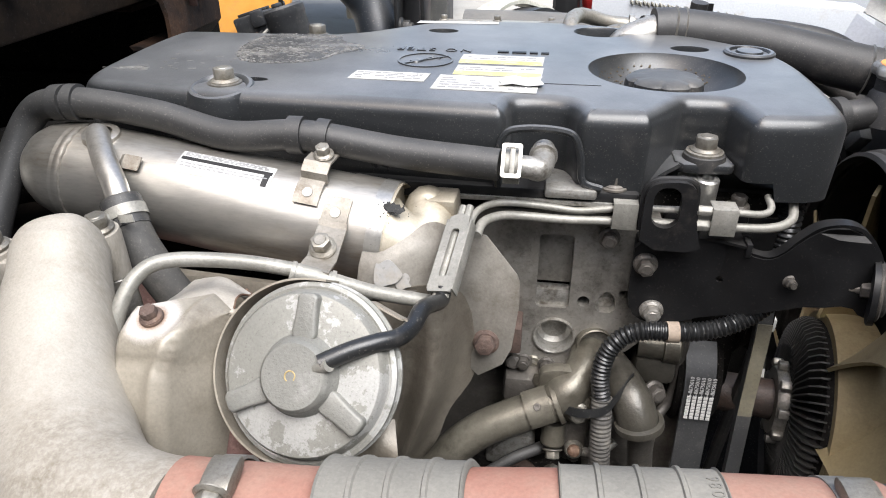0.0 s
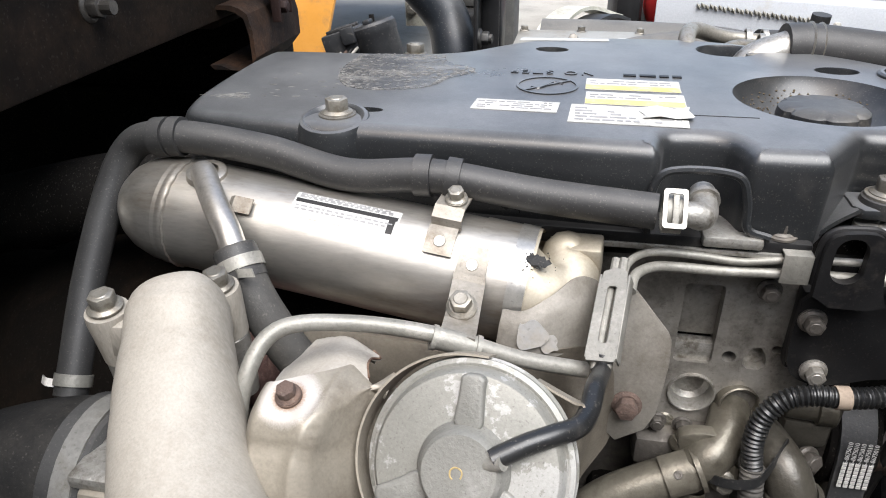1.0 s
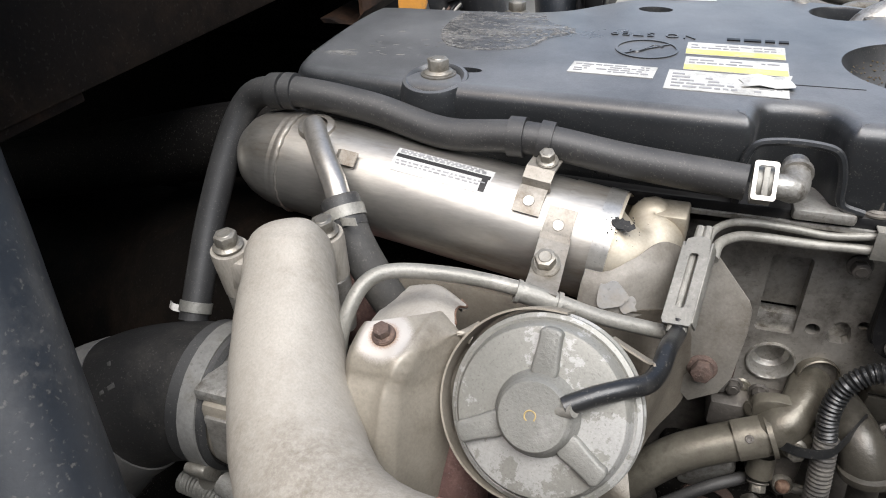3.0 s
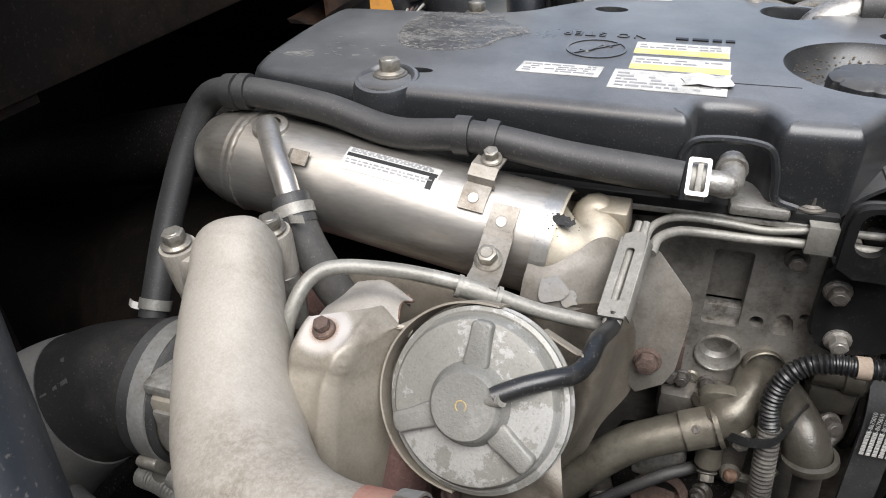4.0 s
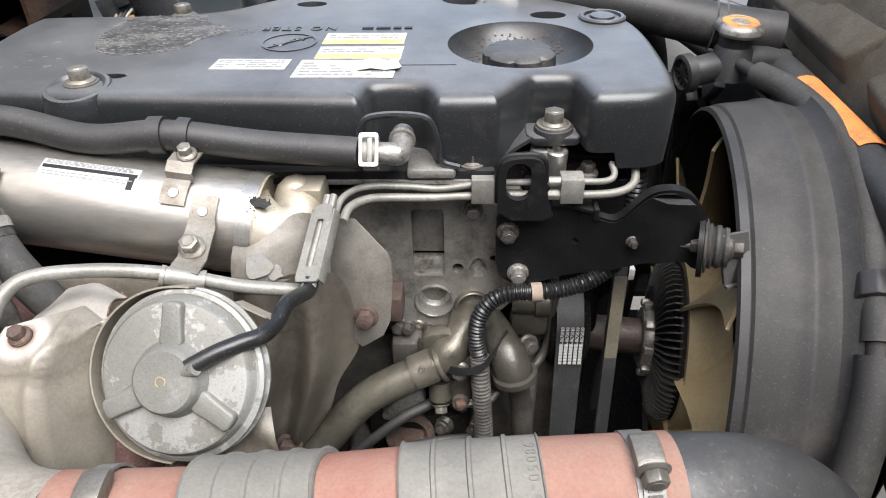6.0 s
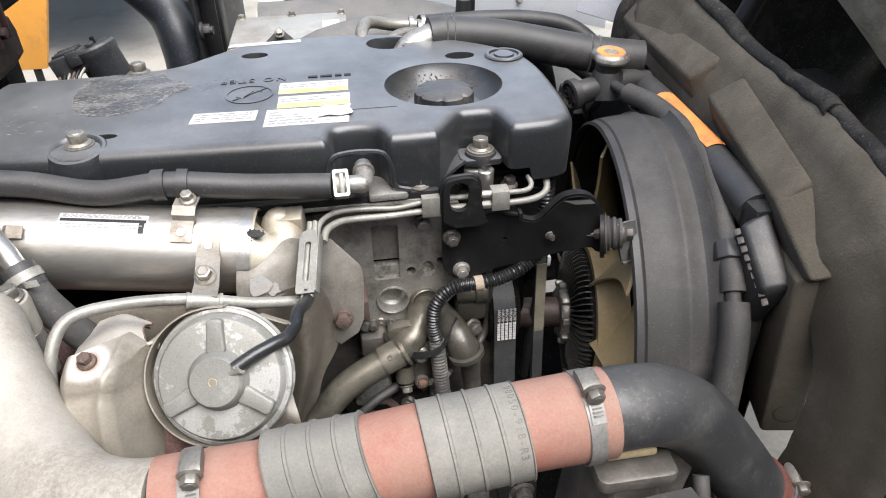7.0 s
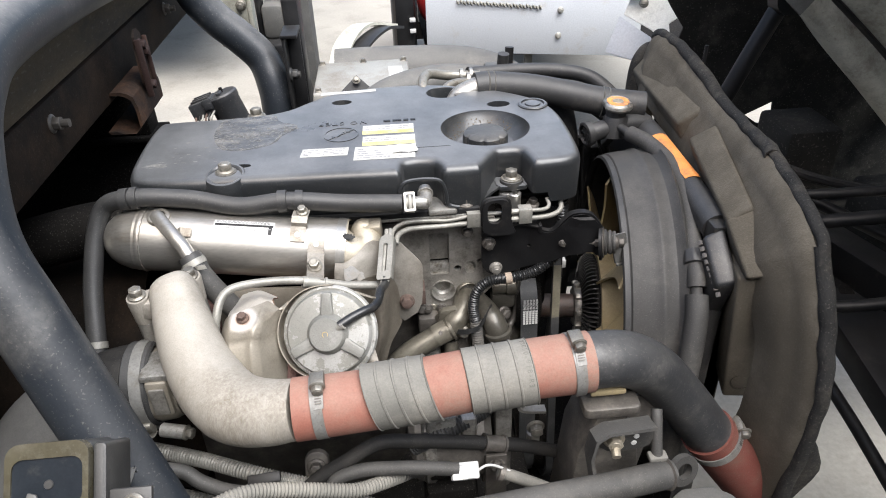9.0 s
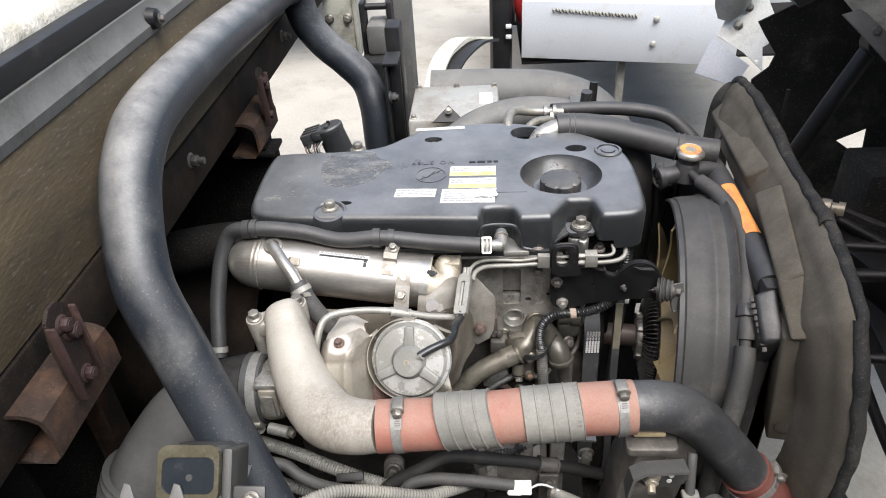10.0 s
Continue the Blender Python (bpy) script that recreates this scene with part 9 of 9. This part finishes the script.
    part("panel", prism([(-1.98, 0.30), (-1.64, 0.30), (-1.56, 0.56), (-1.46, 0.90), (-1.98, 0.90)], -0.02, 0.02, axes((0, 4.0, 0), -Y, X), 0.004), M_YELPNT, th)
    for x in (-1.93, -1.70):
        part("leg", block(x - 0.02, 3.99, 0.0, x + 0.02, 4.01, 0.31, 0.003), M_BLACK, th)
    th = thing("far_mount", (-0.3, 1.6, 0.8), "black steel bracket tower at the far frame rail", "bracket")
    part("tower", block(-0.365, 1.45, 0.0, -0.275, 1.58, 1.25, 0.01), M_BLACK, th)
    part("yoke", tube([(-0.36, 1.55, 1.372), (-0.275, 1.55, 1.372)], 0.009, 12), M_BLACK, th)
    for x in (-0.355, -0.280):
        part("yoke_arm", block(x - 0.007, 1.52, 1.2, x + 0.007, 1.58, 1.39, 0.004), M_BLACK, th)
    part("rubber_block", block(-0.346, 1.50, 1.25, -0.29, 1.60, 1.335, 0.012), M_GREYPL, th)
    part("side_post", prism([(-0.34, 0.0), (-0.23, 0.0), (-0.235, 1.1), (-0.235, 1.55), (-0.30, 1.55)], -0.05, 0.05, axes((0, 1.68, 0), -Y, X), 0.012), M_GREYPL, th)


yard()


def cab():
    th = thing("tilted_cab", (1.3, 0.7, 0.0), "cream painted truck cab tilted forward, dark dirty underside", "truck cab")
    # underside leaning over the front of the engine
    lean = axes((1.75, 0.55, 0.78), Vector((-0.69, 0, -0.72)), Vector((-0.72, 0, 0.69)))
    part("floor_panel", block(0.5, -0.72, -0.03, 1.65, 0.95, 0.0, 0.004, None, lean), M_CABDK, th, "dirty dark cab floor")
    for y in (-0.55, -0.1, 0.42):
        part("floor_rib", block(0.02, y - 0.04, 0.0, 1.62, y + 0.04, 0.05, 0.01, None, lean), M_CABDK, th, "pressed floor rib")
    for h in (0.35, 0.95):
        part("floor_crossbeam", block(h, -0.70, 0.0, h + 0.10, 0.92, 0.07, 0.012, None, lean), M_CABDK, th)
    part("pivot_post", block(1.70, 0.40, 0.0, 1.80, 0.50, 0.80, 0.006), M_BLACK, th)
    part("pivot_post", block(1.70, 0.92, 0.0, 1.80, 1.02, 0.80, 0.006), M_BLACK, th)
    # pale rear pillar, corner plate and flaps
    rows = [[(0.720, 1.66, 1.52), (0.755, 1.635, 1.52), (0.800, 1.63, 1.52), (0.850, 1.65, 1.52)], [(0.668, 1.65, 1.42), (0.705, 1.615, 1.425), (0.750, 1.61, 1.43), (0.800, 1.64, 1.435)],
            [(0.625, 1.64, 1.335), (0.655, 1.605, 1.340), (0.700, 1.60, 1.355), (0.745, 1.63, 1.370)], [(0.640, 1.635, 1.275), (0.660, 1.605, 1.278), (0.690, 1.60, 1.295), (0.715, 1.62, 1.315)]]
    part("back_pillar", grid_sheet(rows, 0.005, 4, 4), M_PILLAR, th, "curved grey cab pillar sheet")
    # corner plate and flap lean back to catch the sky's light
    m = axes((0.723, 1.60, 1.243), (-0.28, -0.72, 0.63), X)
    part("corner_plate", plate_with_holes([(-0.085, 0.003), (-0.046, 0.072), (-0.007, 0.128), (0.048, 0.112), (0.068, 0.036), (0.090, -0.072), (0.054, -0.036), (0.031, -0.048), (0.027, -0.118), (-0.019, -0.055)], [circle(0.013, -0.085, 0.006, 10)], 0, 0.004, m), M_CREAM, th, "cream corner plate with two bolts")
    for q in ((-0.028, 0.024), (0.003, 0.072)):
        bolt(m @ Vector((q[0], q[1], 0.004)), m.to_3x3() @ Z, 0.010, th, M_ZINC, 0.013)
    part("white_flap", prism([(-0.150, -0.102), (-0.098, -0.006), (-0.006, -0.100), (-0.051, -0.155)], 0.012, 0.016, m, 0.001), M_WHITE, th, "grey-white loose flap")
    # flap carried on far down and right as an added dark backdrop
    part("dark_flap", plate_with_holes([(0.683, 1.322), (0.796, 1.379), (0.84, 1.75), (2.4, 1.75), (2.4, 0.45), (0.72, 0.45), (0.697, 1.167), (0.735, 1.200), (0.745, 1.235), (0.705, 1.289)], [[(0.965, 0.978), (1.040, 1.013), (1.048, 0.940), (1.005, 0.950)]], 0, 0.006, axes((0, 1.45, 0), -Y, X)), M_CABDK, th, "black splash flap extended into a dark backdrop")
    # added dark sheet that hides the ground and stands in for shaded chassis
    part("dark_floor", block(0.50, 1.00, 0.64, 2.4, 1.44, 0.66, 0.002), M_CABDK, th, "dark sheet added in place of the shaded chassis")
    part("lamp_housing", prism(chaikin([(0.55, 1.60), (0.593, 1.52), (0.660, 1.434), (0.676, 1.430), (0.738, 1.472), (0.770, 1.52), (0.80, 1.60)], 1), -1.24, -1.19, Matrix(((1, 0, 0, 0), (0, 0, -1, 0), (0, 1, 0, 0), (0, 0, 0, 1))), 0.006), M_ENDCAP, th, "black plastic lamp housing")
    # tilt strut with its eye
    part("tilt_strut", tube([(0.690, 1.10, 1.11), (0.748, 1.10, 1.256), (0.800, 1.10, 1.38)], 0.019, 18), M_BLACK, th, "black cab tilt strut")
    part("strut_eye", lathe([(0.030, -0.02), (0.030, 0.02), (0, 0.022)], axes((0.802, 1.09, 1.385), (0, -1, 0.2)), 20), M_BLACK, th)
    part("strut_bracket", prism([(-0.062, 0.030), (-0.030, 0.040), (0.052, -0.036), (0.028, -0.062), (-0.010, -0.022)], -0.004, 0.004, axes((0.722, 0.966, 1.452), (-0.2, -1, 0.3), X), 0.001), M_TRIM, th, "grey bolted strut plate")
    for q in ((0.722, 0.961, 1.452), (0.752, 0.957, 1.421)):
        bolt(q, (-0.2, -1, 0.3), 0.007, th, M_GRIME)
    # dirty cream side beam, the seal above it and the door panel
    low = [(0.560, 1.0, 1.612), (0.640, 1.0, 1.532), (0.785, 1.0, 1.390), (0.875, 1.0, 1.297), (0.980, 1.0, 1.200), (1.100, 1.0, 1.085)]
    top = [(0.620, 0.985, 1.660), (0.700, 0.985, 1.563), (0.800, 0.985, 1.438), (0.868, 0.985, 1.378), (0.950, 0.985, 1.310), (1.080, 0.985, 1.195)]
    out = [(0.760, 0.93, 1.760), (0.840, 0.92, 1.660), (0.930, 0.91, 1.560), (1.010, 0.90, 1.480), (1.100, 0.90, 1.400), (1.240, 0.90, 1.300)]
    mid = [(Vector(a).lerp(Vector(b), 0.5) + Vector((-0.006, -0.022, -0.004))) for a, b in zip(low, top)]
    back = [(a[0] + 0.012, a[1] + 0.070, a[2] + 0.004) for a in low]
    part("side_beam", grid_sheet([back, low, mid, top], 0.004, 5, 4), M_CAB, th, "dirty cream side beam")
    part("door_seal", tube([(a[0] + 0.004, a[1] - 0.004, a[2] + 0.004) for a in top], 0.0065, 10, 6), M_BLACK, th, "black rubber door seal")
    part("inner_panel", grid_sheet([[(a[0] + 0.008, a[1] + 0.004, a[2] + 0.008) for a in top], [tuple(Vector(a).lerp(Vector(b), 0.4) + Vector((-0.012, -0.02, 0))) for a, b in zip(top, out)], out], 0.005, 4, 4), M_CAB, th, "dirty cream door panel")
    # beams, boxes and lines in the dark behind the dust panel
    part("front_beam", block(0, -0.03, -0.045, 0.95, 0.03, 0.02, 0.004, None, axes((0.62, 1.15, 1.06), Z, (0.25, -0.95, 0.12))), M_BLACK, th, "black folded steel beam")
    for k in range(6):
        part("louvre", block(0, 0, 0, 0.022, 0.006, 0.004, 0.0015, None, axes((0.640 + 0.006 * k, 1.02 - 0.018 * k, 1.085), Z, (0.8, 0.5, 0))), M_CABDK, th)
    part("lower_beam", block(0, -0.05, -0.05, 0.9, 0.05, 0.0, 0.006, None, axes((0.750, 0.72, 1.02), Z, (-0.15, -0.98, 0.0))), M_BLACK, th, "black steel chassis beam")
    part("beam_slot", block(0.10, -0.012, 0, 0.16, 0.012, 0.002, 0.001, None, axes((0.750, 0.72, 1.02), Z, (-0.15, -0.98, 0.0))), M_DARK, th)
    part("gusset_box", block(0.78, 0.92, 0.95, 0.90, 1.06, 1.16, 0.012), M_CABDK, th)
    part("gusset_box", block(0.88, 0.68, 0.90, 1.0, 0.84, 1.10, 0.012), M_CABDK, th)
    part("lamp_box", block(0.82, 0.35, 0.82, 1.02, 0.60, 1.02, 0.02), M_BLACK, th)
    rods = (((0.56, 0.66, 1.172, 0.009), (0.75, 0.60, 1.20, 0.009), (1.0, 0.58, 1.22, 0.009)), ((0.56, 0.62, 1.135, 0.012), (0.75, 0.56, 1.175, 0.012), (1.0, 0.53, 1.20, 0.012)),
            ((0.60, 0.50, 1.05, 0.010), (0.72, 0.46, 1.08, 0.010), (0.95, 0.44, 1.13, 0.010)), ((0.69, 0.66, 0.93, 0.010), (0.66, 0.469, 0.92, 0.010), (0.645, 0.349, 0.92, 0.010), (0.63, 0.15, 0.90, 0.010)),
            ((0.70, 0.85, 1.10, 0.012), (0.82, 0.75, 1.06, 0.012), (0.98, 0.62, 1.0, 0.012)))
    for r in rods:
        part("steel_rod", tube(r, 0.01, 12), M_BLACK, th, "black steel rod")
    part("white_clip", block(0.720, 0.17, 0.885, 0.755, 0.20, 0.92, 0.004), M_CONN, th, "white plastic clip")
    part("thin_rod", tube([(0.575, 0.94, 1.25), (0.580, 0.95, 1.345)], 0.004, 8), M_BLACK, th)
    th = thing("pipe_union", (0.60, 0.75, 1.17), "brass pipe union on a black line", "pipe fitting")
    d = (1, -0.55, 0.05)
    part("union", lathe([(0, -0.03), (0.010, -0.03), (0.010, -0.01), (0.015, -0.01), (0.015, 0.006), (0.010, 0.008), (0.010, 0.018), (0.013, 0.018), (0.013, 0.03), (0, 0.03)], axes((0.615, 0.755, 1.192), d), 16), M_BRASSY, th)
    part("line", tube([(0.64, 0.74, 1.19), (0.72, 0.70, 1.17), (0.85, 0.66, 1.15), (1.0, 0.64, 1.13)], 0.009, 10), M_BLACK, th)
    part("line", tube([(0.595, 0.765, 1.19), (0.56, 0.79, 1.17), (0.52, 0.80, 1.10)], 0.008, 10), M_BLACK, th)


cab()
